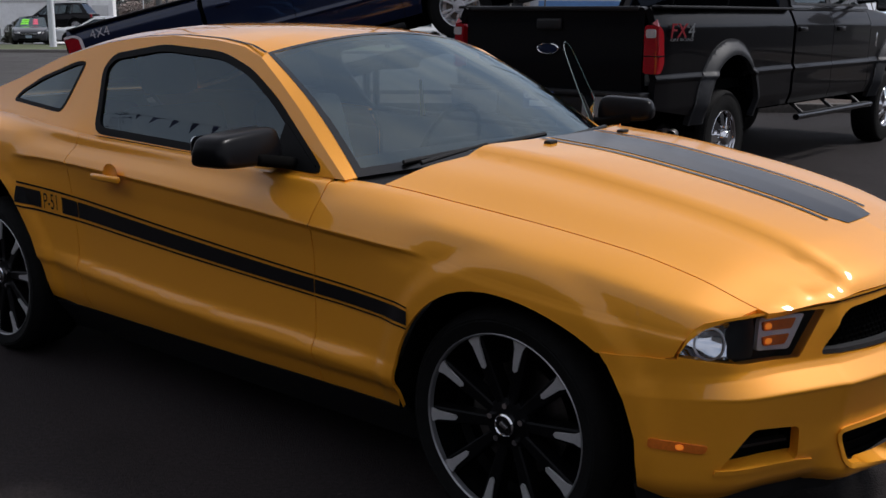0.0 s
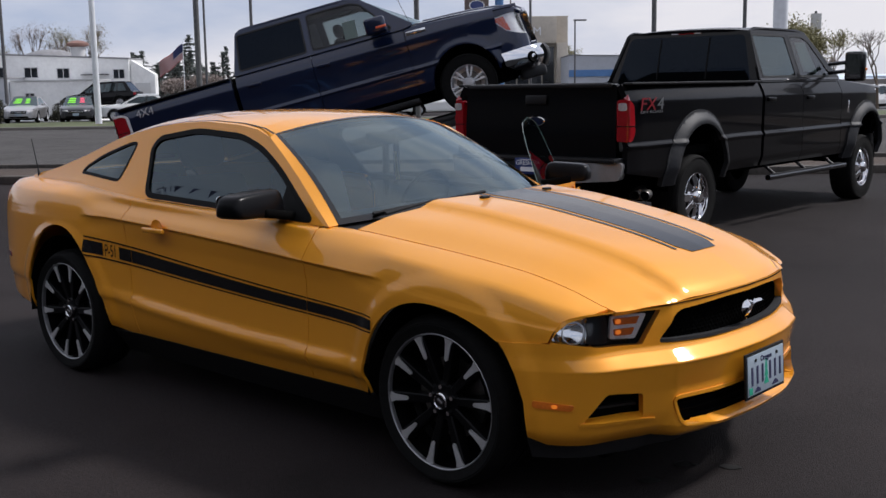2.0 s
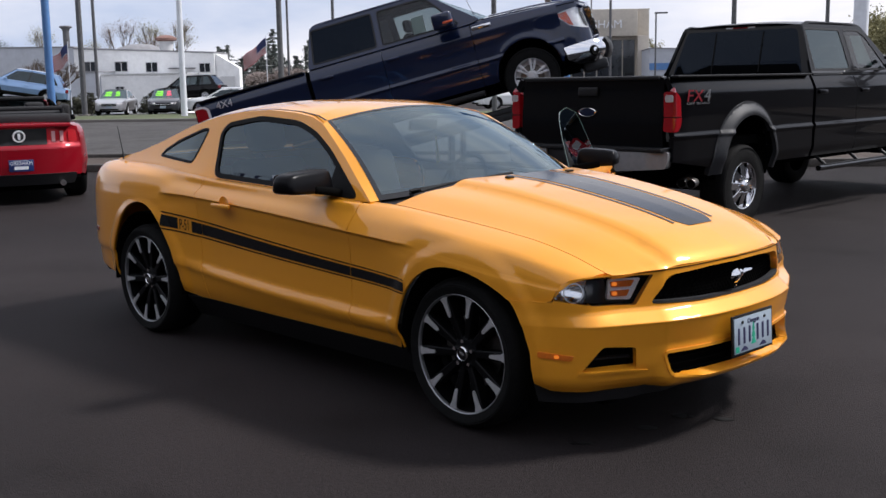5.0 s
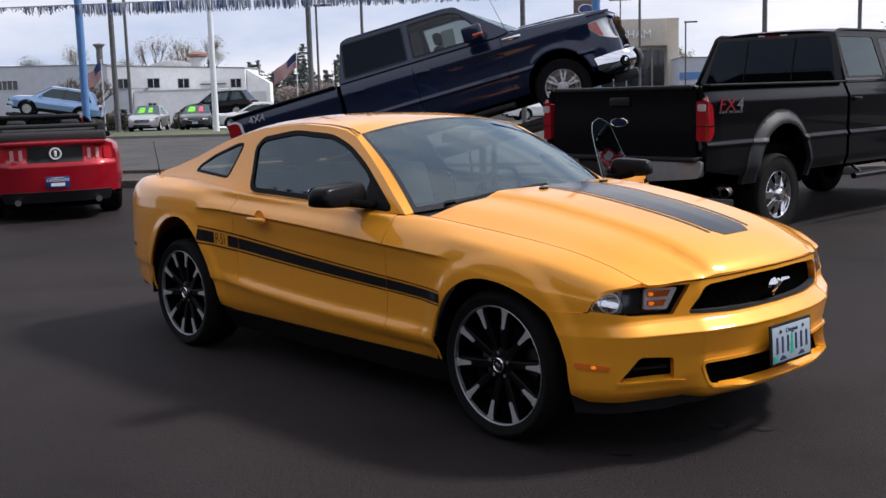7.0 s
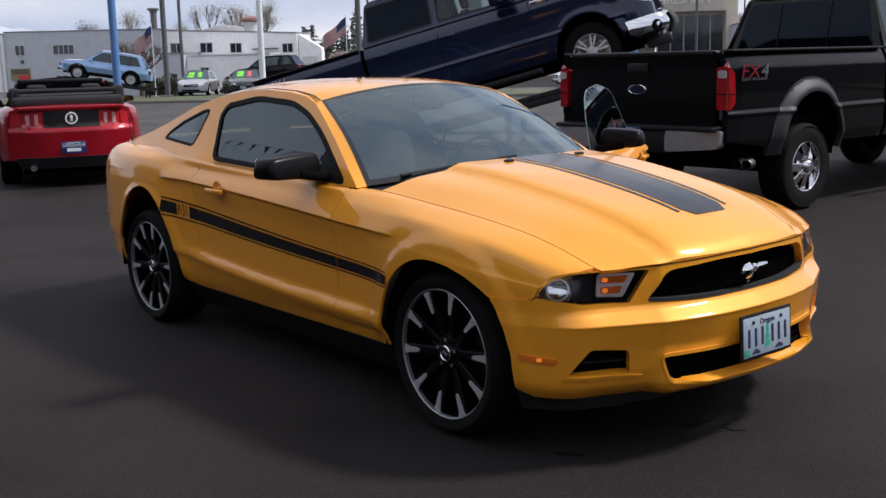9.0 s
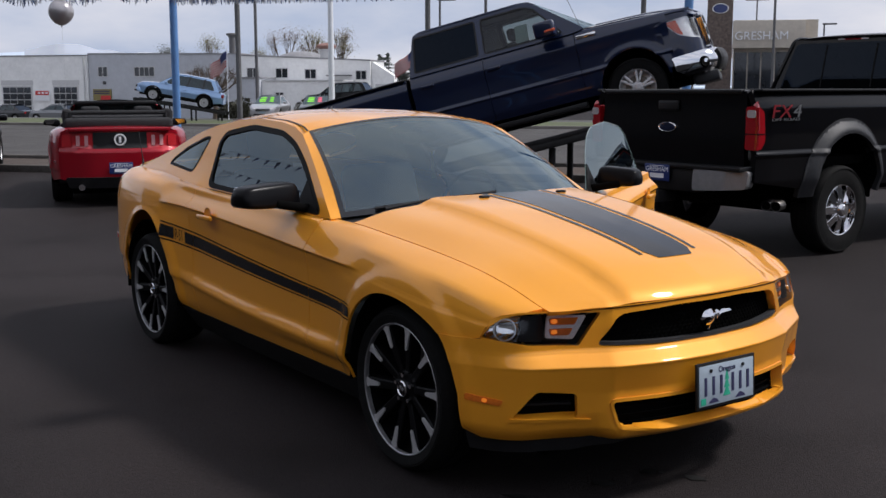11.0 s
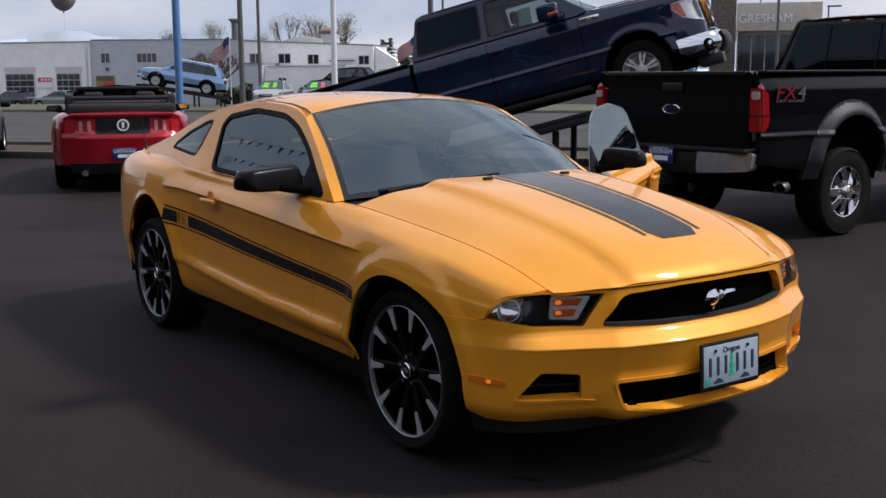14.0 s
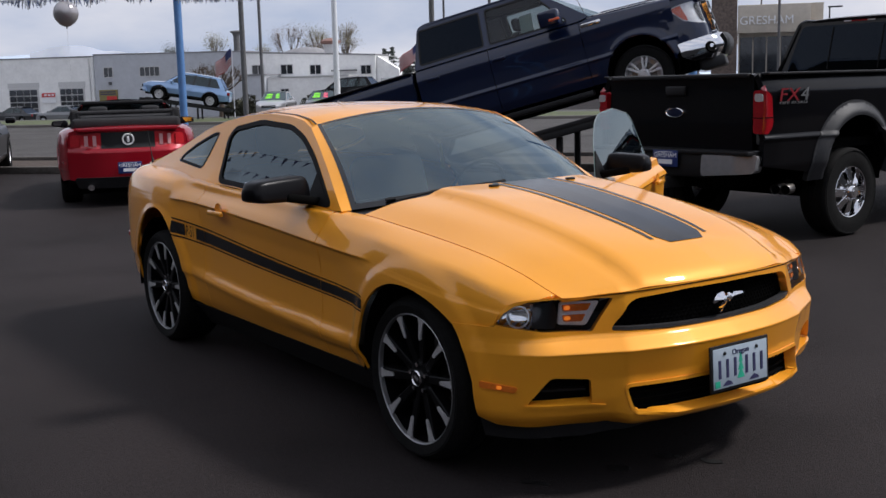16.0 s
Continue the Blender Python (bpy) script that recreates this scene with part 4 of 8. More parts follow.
            n = Vector((1, math.copysign(min(abs(a) * 0.45, 0.4), a), 0)).normalized()
            m3 = Matrix.Translation(c) @ n.to_track_quat("Z", "Y").to_matrix().to_4x4()
            ring = bmesh.ops.create_circle(mesh_bm, segments=6, radius=0.0125, cap_ends=False, matrix=m3)["verts"]
            outer = list(ring)
            inside = [mesh_bm.verts.new(c + (v.co - c) * 0.72 + n * 0.004) for v in outer]
            for i in range(6):
                mesh_bm.faces.new((outer[i - 1], outer[i], inside[i], inside[i - 1]))
    part("grille_mesh", mesh_bm, VOID, g, "black plastic grille mesh")
    part("grille_lip", sheet([(a, 0.588 + 0.014 * (abs(a) / 0.55) ** 2) for a in np.linspace(-0.56, 0.56, 25)] + [(a, 0.600 + 0.014 * (abs(a) / 0.55) ** 2) for a in np.linspace(0.56, -0.56, 25)], inner(0.004), (1, 0, 0), step=(0.1, 0), thick=0.03), TRIMGREY, g, "grey lower grille edge")
    # running-horse emblem as a plain bright shape
    badge = [(0.095, -0.001), (0.08, 0.021), (0.065, 0.035), (0.04, 0.042), (0.013, 0.04), (0.0, 0.027), (-0.04, 0.027), (-0.052, 0.018), (-0.065, 0.028), (-0.103, 0.03), (-0.105, 0.021), (-0.073, 0.014), (-0.055, 0.009), (-0.045, -0.005), (-0.017, -0.022), (0.01, -0.04), (0.033, -0.058), (0.045, -0.054), (0.017, -0.029), (0.005, -0.018), (0.02, -0.02), (0.039, -0.034), (0.059, -0.033), (0.059, -0.024), (0.047, -0.022), (0.038, -0.009), (0.049, 0.01), (0.067, 0.008), (0.083, -0.008), (0.093, -0.006)]
    part("emblem", sheet(badge, lambda a, z: (3.545 + 0.012 * math.sin(a * 40) + 0.01 * math.cos(z * 60), -a * 0.8, 0.662 + z * 0.8), (1, 0, 0), step=(0.012, 0.012), thick=0.010), CHROME, g, "chrome emblem")
    for side in (1, -1):
        turn = (lambda b: b) if side < 0 else flipped
        lo = [(-a, z) for a, z in reversed(lamp)]
        hl = part("headlight", turn(sheet(shrunk(lo, -0.01), inner(0.075), (1, 0, 0), step=(0.1, 0.05), thick=0.0)), GLOSSBLK, car, "headlight with clear lens and amber turn signal")
        lens = sheet(shrunk(lo, 0.002), m_front, (1, 0, 0), step=(0.05, 0.03), thick=0.0, lift=-0.002)
        part("lens", turn(lens), LENS, hl, "clear headlight lens")
        bowl_o = rounded([(-0.965, 0.643), (-0.84, 0.624), (-0.82, 0.66), (-0.835, 0.716), (-0.905, 0.708), (-0.948, 0.675)], 0.012, 3)
        part("lamp_bowl", turn(sheet(bowl_o, lambda a, z: tuple(Vector(m_front(a, z)) - Vector((0.012 + 0.055 * max(0.0, 1 - ((a + 0.89) / 0.085) ** 2 - ((z - 0.668) / 0.055) ** 2), 0, 0))), (1, 0, 0), step=(0.012, 0.012), thick=0.0)), CHROME, hl, "chrome reflector bowl")
        circ = lambda r: [(-0.893 + r * math.cos(k * math.tau / 28), 0.668 + 0.92 * r * math.sin(k * math.tau / 28)) for k in range(28)]
        part("projector_ring", turn(sheet(circ(0.043), inner(0.012), (1, 0, 0), holes=(circ(0.038),), step=(0, 0), thick=0.006)), ALLOY, hl, "silver ring round the bulb")
        drum = rounded([(-0.825, 0.624), (-0.735, 0.618), (-0.715, 0.66), (-0.735, 0.716), (-0.825, 0.712), (-0.815, 0.66)], 0.01, 3)
        part("dark_bezel", turn(sheet(drum, lambda a, z: tuple(Vector(m_front(a, z)) - Vector((0.05 - 0.03 * math.cos((a + 0.77) * 22), 0, 0))), (1, 0, 0), step=(0.012, 0.02), thick=0.0)), PLASTIC, hl)
        sig = rounded([(-0.725, 0.630), (-0.62, 0.622), (-0.568, 0.708), (-0.715, 0.711)], 0.01, 3)
        part("signal_reflector", turn(sheet(sig, inner(0.026), (1, 0, 0), step=(0.05, 0.03), thick=0.012)), LAMPBOWL, hl, "silver reflector frame")
        for z0, a0 in ((0.638, -0.640), (0.676, -0.618)):
            am = rounded([(-0.708, z0 + 0.002), (a0, z0), (a0 + 0.016, z0 + 0.026), (-0.712, z0 + 0.026)], 0.006, 2)
            ts = part("turn_signal", turn(sheet(am, inner(0.020), (1, 0, 0), step=(0.05, 0), thick=0.008)), AMBER, hl, "amber turn signal")
            if coupe:
                glow = [(-0.696 + 0.011 * math.cos(k * math.tau / 14), z0 + 0.014 + 0.008 * math.sin(k * math.tau / 14)) for k in range(14)]
                part("bulb", turn(sheet(glow, inner(0.0175), (1, 0, 0), step=(0, 0), thick=0.002)), AMBERLIT, ts, "glowing amber bulb")
        fo = [(-a, z) for a, z in reversed(fog)]
        fg = part("fog_recess", turn(sheet(shrunk(fo, -0.01), inner(0.06), (1, 0, 0), step=(0.1, 0.05), thick=0.0)), VOID, bumper, "black bumper recess")
        part("recess_bar", turn(sheet([(-0.82, 0.392), (-0.63, 0.388), (-0.63, 0.396), (-0.82, 0.40)], inner(0.03), (1, 0, 0), step=(0.08, 0), thick=0.02)), PLASTIC, fg)
        ledge = rounded([(-0.885, 0.338), (-0.575, 0.330), (-0.573, 0.337), (-0.625, 0.343), (-0.88, 0.351)], 0.003, 2)
        part("recess_ledge", turn(sheet(ledge, m_front, (1, -0.5, 0), step=(0.03, 0), thick=0.05, lift=0.006)), paint, fg, "ledge below the bumper recess")
        mk = rounded([(-1.04, 0.408), (-0.91, 0.396), (-0.90, 0.416), (-1.04, 0.432)], 0.008, 3)
        sm = part("side_marker", turn(sheet(mk, m_front, (1, -1, 0), step=(0.04, 0), thick=0.006, lift=0.005)), AMBER, bumper, "amber side marker lamp")
        if coupe:
            glow = [(-0.968 + 0.010 * math.cos(k * math.tau / 14), 0.413 + 0.007 * math.sin(k * math.tau / 14)) for k in range(14)]
            part("bulb", turn(sheet(glow, m_front, (1, -1, 0), step=(0, 0), thick=0.002, lift=0.0065)), AMBERLIT, sm, "glowing amber bulb")
        spl = sheet([(-1.02, 0.205), (-0.62, 0.20), (-0.36, 0.25), (-0.36, 0.262), (-1.05, 0.28)], lambda a, z: tuple(Vector((m_front(a, 0.30)[0] - 0.05 - (0.26 - z) * 0.1, m_front(a, 0.30)[1] * 0.965, z))), (1, -0.5, 0), step=(0.06, 0), thick=0.02)
        part("air_dam", turn(spl), PLASTIC, bumper, "black air dam")
    lip_o = shrunk(intake, -0.011)
    part("intake_lip", sheet(lip_o, m_front, (1, 0, 0), holes=(shrunk(intake, 0.002),), step=(0.05, 0.03), thick=0.045, lift=0.006), paint, bumper, "raised lip round the lower intake")
    part("lower_intake", sheet(shrunk(intake, -0.01), inner(0.07), (1, 0, 0), step=(0.1, 0.05), thick=0.0), VOID, bumper, "black lower intake")
    bars = bmesh.new()
    for k in range(4):
        join(bars, sheet([(-0.47, 0.305 + 0.025 * k), (0.47, 0.305 + 0.025 * k), (0.47, 0.311 + 0.025 * k), (-0.47, 0.311 + 0.025 * k)], inner(0.05), (1, 0, 0), step=(0.08, 0), thick=0.02))
    part("intake_slat", bars, VOID, bumper)
    if coupe:
        number_plate(car, pose(3.622, -0.003, 0.425, 0, -3, 0))
    # bonnet
    strip = [(s, -1) for s in np.linspace(0, 1, 21)] + [(1, t) for t in np.linspace(-0.9, 0.9, 19)] + [(s, 1) for s in np.linspace(1, 0, 21)] + [(0, t) for t in np.linspace(0.9, -0.9, 19)]
    bonnet = part("bonnet", sheet([(s, t * 0.994) for s, t in strip], m_hood, (0, 0, 1), step=(0.03, 0.04), thick=0.018), paint, car, "bonnet in body colour")
    # dark strip laid over the bumper edge as the shade under the bonnet
    gap = [(a, zh(a) - 0.0085) for a in np.linspace(-0.69, 0.69, 29)] + [(a, zh(a) - 0.005) for a in np.linspace(0.69, -0.69, 29)]
    part("bonnet_gap", sheet(gap, m_front, (1, 0, 0), step=(0.05, 0), thick=0.004, lift=0.0025), VOID, bonnet, "dark strip laid on as the shade below the bonnet edge")
    if coupe:
        w0, w1 = 0.182, 0.178
        band = [(0.005, -w0), (0.80, -w1), (0.845, -0.135), (0.845, 0.135), (0.80, w1), (0.005, w0)]
        part("bonnet_stripe", sheet(band, m_hood, (0, 0, 1), step=(0.06, 0.06), thick=0.0, lift=0.0022), DECAL, bonnet, "wide satin black bonnet stripe")
        for s in (-1, 1):
            pin = [(0.005, s * (w0 + 0.03)), (0.815, s * (w1 + 0.026)), (0.815, s * (w1 + 0.052)), (0.005, s * (w0 + 0.062))]
            part("pinstripe", sheet(pin, m_hood, (0, 0, 1), step=(0.06, 0), thick=0.0, lift=0.0022), DECAL, bonnet, "thin black pinstripe")
    for t in (-0.30, 0.30):
        jet = box(-0.012, 0.016, -0.022, 0.022, -0.002, 0.010, 0.005, 2)
        part("washer_jet", moved(jet, Matrix.Translation(m_hood(0.07, t))), PLASTIC, bonnet, "small black washer jet")
    cowl = part("cowl", sheet([(-0.98, 0), (0.98, 0), (0.98, 1), (-0.98, 1)], lambda u, k: (2.37 - 0.22 * u * u - 0.14 * k, u * 0.77, 0.998 - 0.055 * u * u - 0.006 - 0.012 * (1 - k)), (0, 0, 1), step=(0.15, 0.5), thick=0.02), PLASTIC, car, "black cowl panel")
    for y0, y1 in ((-0.62, -0.05), (0.02, 0.60)):
        w = tube(m_screen(0.03, y0 / 0.75), tuple(Vector(m_screen(0.065, y1 / 0.75)) + Vector((0.01, 0, 0.004))), 0.008, None, 8)
        for v in w.verts:
            v.co += Vector((0.010, 0, 0.011))
        wp = part("wiper", w, PLASTIC, cowl, "black wiper blade")
        part("wiper_arm", tube((m_screen(0.0, y0 / 0.75)[0] + 0.05, y0 + 0.02, 0.99), tuple(Vector(m_screen(0.05, (y0 + y1) / 1.5)) + Vector((0.02, 0, 0.02))), 0.008, 0.005, 8), PLASTIC, wp)
    # glass and roof
    ring = [(t, -1) for t in np.linspace(0, 1, 11)] + [(1, u) for u in np.linspace(-0.9, 0.9, 15)] + [(t, 1) for t in np.linspace(1, 0, 11)] + [(0, u) for u in np.linspace(0.9, -0.9, 15)]
    wsr = [(t, u * 0.985) for t, u in ring]
    ws = part("windscreen", sheet(wsr, m_screen, (1, 0, 1), step=(0.1, 0.1), thick=0.0), WSGLASS, car, "tinted windscreen")
    part("screen_border", sheet([(t, u) for t, u in ring], m_screen, (1, 0, 1), holes=([(0.05 + 0.93 * t, u * 0.972) for t, u in ring],), step=(0.1, 0.1), thick=0.0, lift=0.0015), GLOSSBLK, ws, "black glass border")
    for y in (-0.70, 0.70):
        pil = sheet([(t, u) for t, u in ((0, 0), (1, 0), (1, 1), (0, 1))], lambda t, u, sg=math.copysign(1, y): tuple(Vector(m_screen(t, sg)) * (1 - u) + Vector((m_cab(np.interp(t, [0, 1], [2.045, 1.47]), rail_at(np.interp(t, [0, 1], [2.045, 1.47])))[0], sg * -m_cab(1.5, rail_at(np.interp(t, [0, 1], [2.045, 1.47])))[1], rail_at(np.interp(t, [0, 1], [2.045, 1.47])))) * u), (1, y, 1), step=(0.1, 0.5), thick=0.012)
        part("windscreen_pillar", pil, paint, car)
    if coupe:
        both("cabin_side", frame, paint, car, "roof side and pillars in body colour")
        lining = sheet(shrunk(M_RAIL + M_BELT, 0.012), lambda x, z: (x, m_cab(x, z)[1] + 0.012, z), (0, 1, 0), holes=(shrunk(M_DOORWIN, 0.006), shrunk(M_QUARTER, 0.006)), step=(0.2, 0.1), thick=0.0)
        both("cabin_lining", lining, CLOTH, car, "dark inner pillar trim")
        part("headliner", sheet([(0.02, -0.95), (1.45, -0.95), (1.45, 0.95), (0.02, 0.95)], lambda x, u: tuple(Vector(m_roof(x, u)) - Vector((0, 0, 0.03))), (0, 0, -1), step=(0.2, 0.2), thick=0.0), CLOTH, car, "dark headliner")
        both("quarter_window", sheet(shrunk(M_QUARTER, 0.003), m_cab, right, step=(0.15, 0.15), thick=0.0, lift=-0.004), TINT, car, "tinted rear quarter window")
        both("quarter_seal", sheet(shrunk(M_QUARTER, -0.004), m_cab, right, holes=(shrunk(M_QUARTER, 0.010),), step=(0.15, 0.15), thick=0.008, lift=0.0015), SEAL, car)
        xs = np.linspace(-0.02, 1.505, 24)
        rf = [(x, -1) for x in xs] + [(1.505, u) for u in np.linspace(-0.9, 0.9, 19)] + [(x, 1) for x in xs[::-1]] + [(-0.02, u) for u in np.linspace(0.9, -0.9, 19)]
        part("roof", sheet(rf, m_roof, (0, 0, 1), step=(0.07, 0.08), thick=0.02), paint, car, "roof in body colour")
        both("roof_moulding", sheet([(1.45, 0.0), (1.2, 0.0), (0.8, 0.0), (0.4, 0.0), (0.1, 0), (0.1, 1), (0.4, 1), (0.8, 1), (1.2, 1), (1.45, 1)], lambda x, k: (x, m_roof(x, -0.955 + 0.018 * k)[1], m_roof(x, -0.955 + 0.018 * k)[2] + 0.0015), (0, 0, 1), step=(0.08, 0), thick=0.0), PLASTIC, car, "black roof drip moulding")
        # black tubes added to darken the body-colour edges round the open doorway
        strip_pts = [m_side(0.655, 0.32), m_side(0.652, 0.45), m_side(0.632, 0.6), m_side(0.604, 0.8), m_side(0.607, 0.96)]
        for loop in (strip_pts, [tuple(Vector(m_cab(x, z)) + Vector((0, 0.004, 0))) for x, z in M_DOORWIN + M_DOORWIN[:1]]):
            seal = bmesh.new()
            for p0, p1 in zip(loop, loop[1:]):
                tube((p0[0], -p0[1] - 0.006, p0[2]), (p1[0], -p1[1] - 0.006, p1[2]), 0.015, None, 8, seal)
            part("edge_darkening_tube", seal, PLASTIC, car, "black tube added to darken the edge of the door opening")
        bl = [(t, u) for t, u in ring]
        part("rear_window", sheet(bl, m_backlight, (-1, 0, 1), step=(0.1, 0.1), thick=0.0), TINT, car, "tinted rear window")
    else:
        boot = bmesh.new()
        for k in range(3):
            join(boot, box(-0.66 + 0.22 * k, -0.38 + 0.22 * k, -0.70, 0.70, 1.0 + 0.02 * k, 1.15 + 0.02 * k, 0.05, 3))
        part("folded_top", boot, CANVAS, car, "folded black canvas hood")
        for y in (-0.66, 0.66):
            part("top_frame", box(-0.48, -0.25, y - 0.06, y + 0.06, 1.0, 1.27, 0.04, 3), CANVAS, car)
        part("windscreen_header", box(1.42, 1.52, -0.60, 0.60, 1.30, 1.36, 0.02, 3), PLASTIC, car)
        hoop = bmesh.new()
        for y in (-0.62, 0.62):
            tube((-0.46, y, 1.05), (-0.46, y, 1.22), 0.03, None, 10, hoop)
        tube((-0.46, -0.62, 1.22), (-0.46, 0.62, 1.22), 0.03, None, 10, hoop)
        part("top_bow", hoop, CANVAS, car)
    dk = [(x, -1) for x in np.linspace(-0.99, -0.60, 9)] + [(-0.60, t) for t in np.linspace(-0.9, 0.9, 15)] + [(x, 1) for x in np.linspace(-0.60, -0.99, 9)] + [(-0.99, t) for t in np.linspace(0.9, -0.9, 15)]
    part("boot_lid", sheet(dk, m_deck, (0, 0, 1), step=(0.06, 0.1), thick=0.02), paint, car)
    part("boot_spoiler", box(-1.03, -0.95, -0.50, 0.50, 0.985, 1.005, 0.009, 3) if coupe else box(-1.05, -0.93, -0.64, 0.64, 0.985, 1.035, 0.012, 3), paint, car)
    tail = rounded([(-0.76, 0.36), (0.76, 0.36), (0.77, 0.7), (0.74, 0.992), (-0.74, 0.992), (-0.77, 0.7)], 0.03, 3)
    if coupe:
        tail = [(y * (0.90 if z < 0.85 else 0.78), z) for y, z in tail]
    tl = rounded([(0.345, 0.765), (0.56, 0.785), (0.53, 0.945), (0.345, 0.975)], 0.03, 3) if coupe else rounded([(0.345, 0.765), (0.735, 0.785), (0.725, 0.945), (0.345, 0.975)], 0.03, 3)
    tll = [(-a, z) for a, z in reversed(tl)]
    tp = part("tail_panel", sheet(tail, m_tail, (-1, 0, 0), holes=(tl, tll), step=(0.08, 0.05), thick=0.02), paint, car, "tail panel in body colour")
    part("centre_panel", sheet(rounded([(-0.338, 0.765), (0.338, 0.765), (0.338, 0.975), (-0.338, 0.975)], 0.01, 2), m_tail, (-1, 0, 0), step=(0.1, 0.1), thick=0.004, lift=0.004), PLASTIC, tp, "black panel between the tail lamps")
    part("emblem_ring", moved(lathe([(0.045, 0.0), (0.05, -0.008), (0.06, -0.008), (0.063, 0.0)], 28, "Y"), pose(-1.05, 0, 0.878, 0, 0, 270) @ Matrix.Diagonal((1.25, 1, 1.25, 1))), LAMPBOWL, tp, "round chrome emblem")
    part("emblem", moved(lathe([(0.0, -0.006), (0.04, -0.006), (0.046, 0.0)], 28, "Y"), pose(-1.05, 0, 0.878, 0, 0, 270) @ Matrix.Diagonal((1.25, 1, 1.25, 1))), TRIMGREY, tp)
    part("emblem_figure", box(-1.062, -1.055, -0.016, 0.016, 0.838, 0.918, 0.004), LAMPBOWL, tp)
    for s, o in ((1, tl), (-1, tll)):
        t1 = part("tail_lamp", sheet(o, m_tail, (-1, 0, 0), step=(0.1, 0.1), thick=0.0, lift=-0.004), LAMPRED, car, "red three-bar tail lamp")
        for k in range(3):
            y = 0.42 + (0.045 if coupe else 0.105) * k
            bw = 0.016 if coupe else 0.022
            o2 = rounded([(s * (y - bw), 0.80), (s * (y + bw), 0.80), (s * (y + bw), 0.935), (s * (y - bw), 0.935)], 0.01, 3)
            part("lamp_bar", sheet(o2, m_tail, (-1, 0, 0), step=(0, 0), thick=0.01, lift=0.008), PALEPINK if k < 2 else LAMPRED, t1)
    part("rear_valance", sheet(rounded([(-0.66, 0.25), (0.66, 0.25), (0.70, 0.39), (-0.70, 0.39)], 0.03, 2), lambda y, z: (m_tail(y, 0.5)[0] - 0.012 + (0.36 - z) * 0.25, y, z), (-1, 0, 0), step=(0.1, 0.05), thick=0.02), PLASTIC, car, "black lower rear valance")
    for y in (-0.5, 0.5):
        part("exhaust_tip", tube((-0.95, y, 0.27), (-1.07, y, 0.265), 0.04, None, 16), CHROME, car)
    if not coupe:
        dealer_plate(car, pose(-1.105, 0, 0.51, 0, 0, 180))
    # underside and inside
    under = box(-0.85, 3.3, -0.62, 0.62, 0.17, 0.30)
    box(-0.55, 0.6, -0.60, 0.60, 0.30, 0.60, bm=under)
    part("underbody", under, VOID, car, smooth=False)
    for ax, az, r in (ARCH_F, ARCH_R):
        for s in (-1, 1):
            ln = bmesh.new()
            a0 = [[ln.verts.new((ax + (r + 0.006) * math.cos(radians(t)), s * y, az + (r + 0.006) * math.sin(radians(t)))) for t in range(-8, 189, 14)] for y in (0.895, 0.60)]
            for i in range(len(a0[0]) - 1):
                ln.faces.new((a0[0][i], a0[0][i + 1], a0[1][i + 1], a0[1][i]))
            ln.faces.new(a0[1])
            part("wheel_liner", ln, VOID, car)
    floor_in = box(-0.5, 2.1, -0.80, 0.80, 0.28, 0.34)
    part("cabin_floor", floor_in, CLOTH, car, smooth=False)
    dash = sheet([(-1, 0), (1, 0), (1, 1), (-1, 1)], lambda u, k: (2.15 - 0.12 * u * u - 0.55 * k, u * 0.74, 0.955 - 0.03 * u * u + 0.03 * math.sin(k * 3.0) - (0.03 * k)), (0, 0, 1), step=(0.2, 0.15), thick=0.25)
    part("dashboard", dash, PLASTIC, car, "black dashboard")
    st = lathe([(0.165, -0.012), (0.178, 0.0), (0.19, -0.012), (0.178, -0.024), (0.165, -0.012)], 32)
    join(st, box(-0.165, 0.165, -0.03, 0.0, -0.03, 0.03, 0.012))
    join(st, box(-0.03, 0.03, -0.03, 0.0, -0.165, 0.0, 0.012))
    part("steering_wheel", moved(st, pose(1.50, 0.36, 0.92, 0, 0, 90) @ Matrix.Rotation(radians(22), 4, "X")), PLASTIC, car)
    for y in (-0.36, 0.36):
        seat = box(0.75, 1.28, y - 0.25, y + 0.25, 0.42, 0.58, 0.06, 3)
        part("front_seat", seat, CLOTH, car, "dark cloth front seat")
        bk = box(-0.08, 0.06, -0.25, 0.25, 0.0, 0.60, 0.06, 3)
        part("seat_back", moved(bk, pose(0.76, y, 0.50, 0, -18, 0)), CLOTH, car)
        part("headrest", moved(box(-0.05, 0.05, -0.13, 0.13, 0.64, 0.82, 0.045, 3), pose(0.76, y, 0.50, 0, -16, 0)), CLOTH, car)
    part("rear_seat", join(box(-0.15, 0.35, -0.58, 0.58, 0.42, 0.56, 0.05), moved(box(-0.06, 0.06, -0.58, 0.58, 0, 0.48, 0.05), pose(-0.15, 0, 0.52, 0, -25, 0))), CLOTH, car)
    part("rear_view_mirror", moved(box(-0.015, 0.015, -0.11, 0.11, -0.03, 0.03, 0.012, 3), pose(1.56, 0, 1.27, 0, 10, 6)), PLASTIC, car)
    if coupe:
        part("hang_tag", moved(sheet(rounded([(-0.012, -0.07), (0.012, -0.07), (0.006, 0.07), (-0.006, 0.07)], 0.004, 2), lambda a, b: (1.62, 0.05 + a + b * -0.12, 1.13 + b), (1, 0, 0), step=(0, 0), thick=0.003), Matrix()), TAGYEL, car, "yellow tag hanging inside the windscreen")
        part("antenna", join(tube((-0.55, -0.70, 1.03), (-0.62, -0.70, 1.25), 0.004, 0.002, 8), tube((-0.545, -0.70, 1.02), (-0.565, -0.70, 1.075), 0.012, 0.006, 10)), PLASTIC, car, "black rod antenna")
    # wheels
    wheel = mustang_wheel(car)
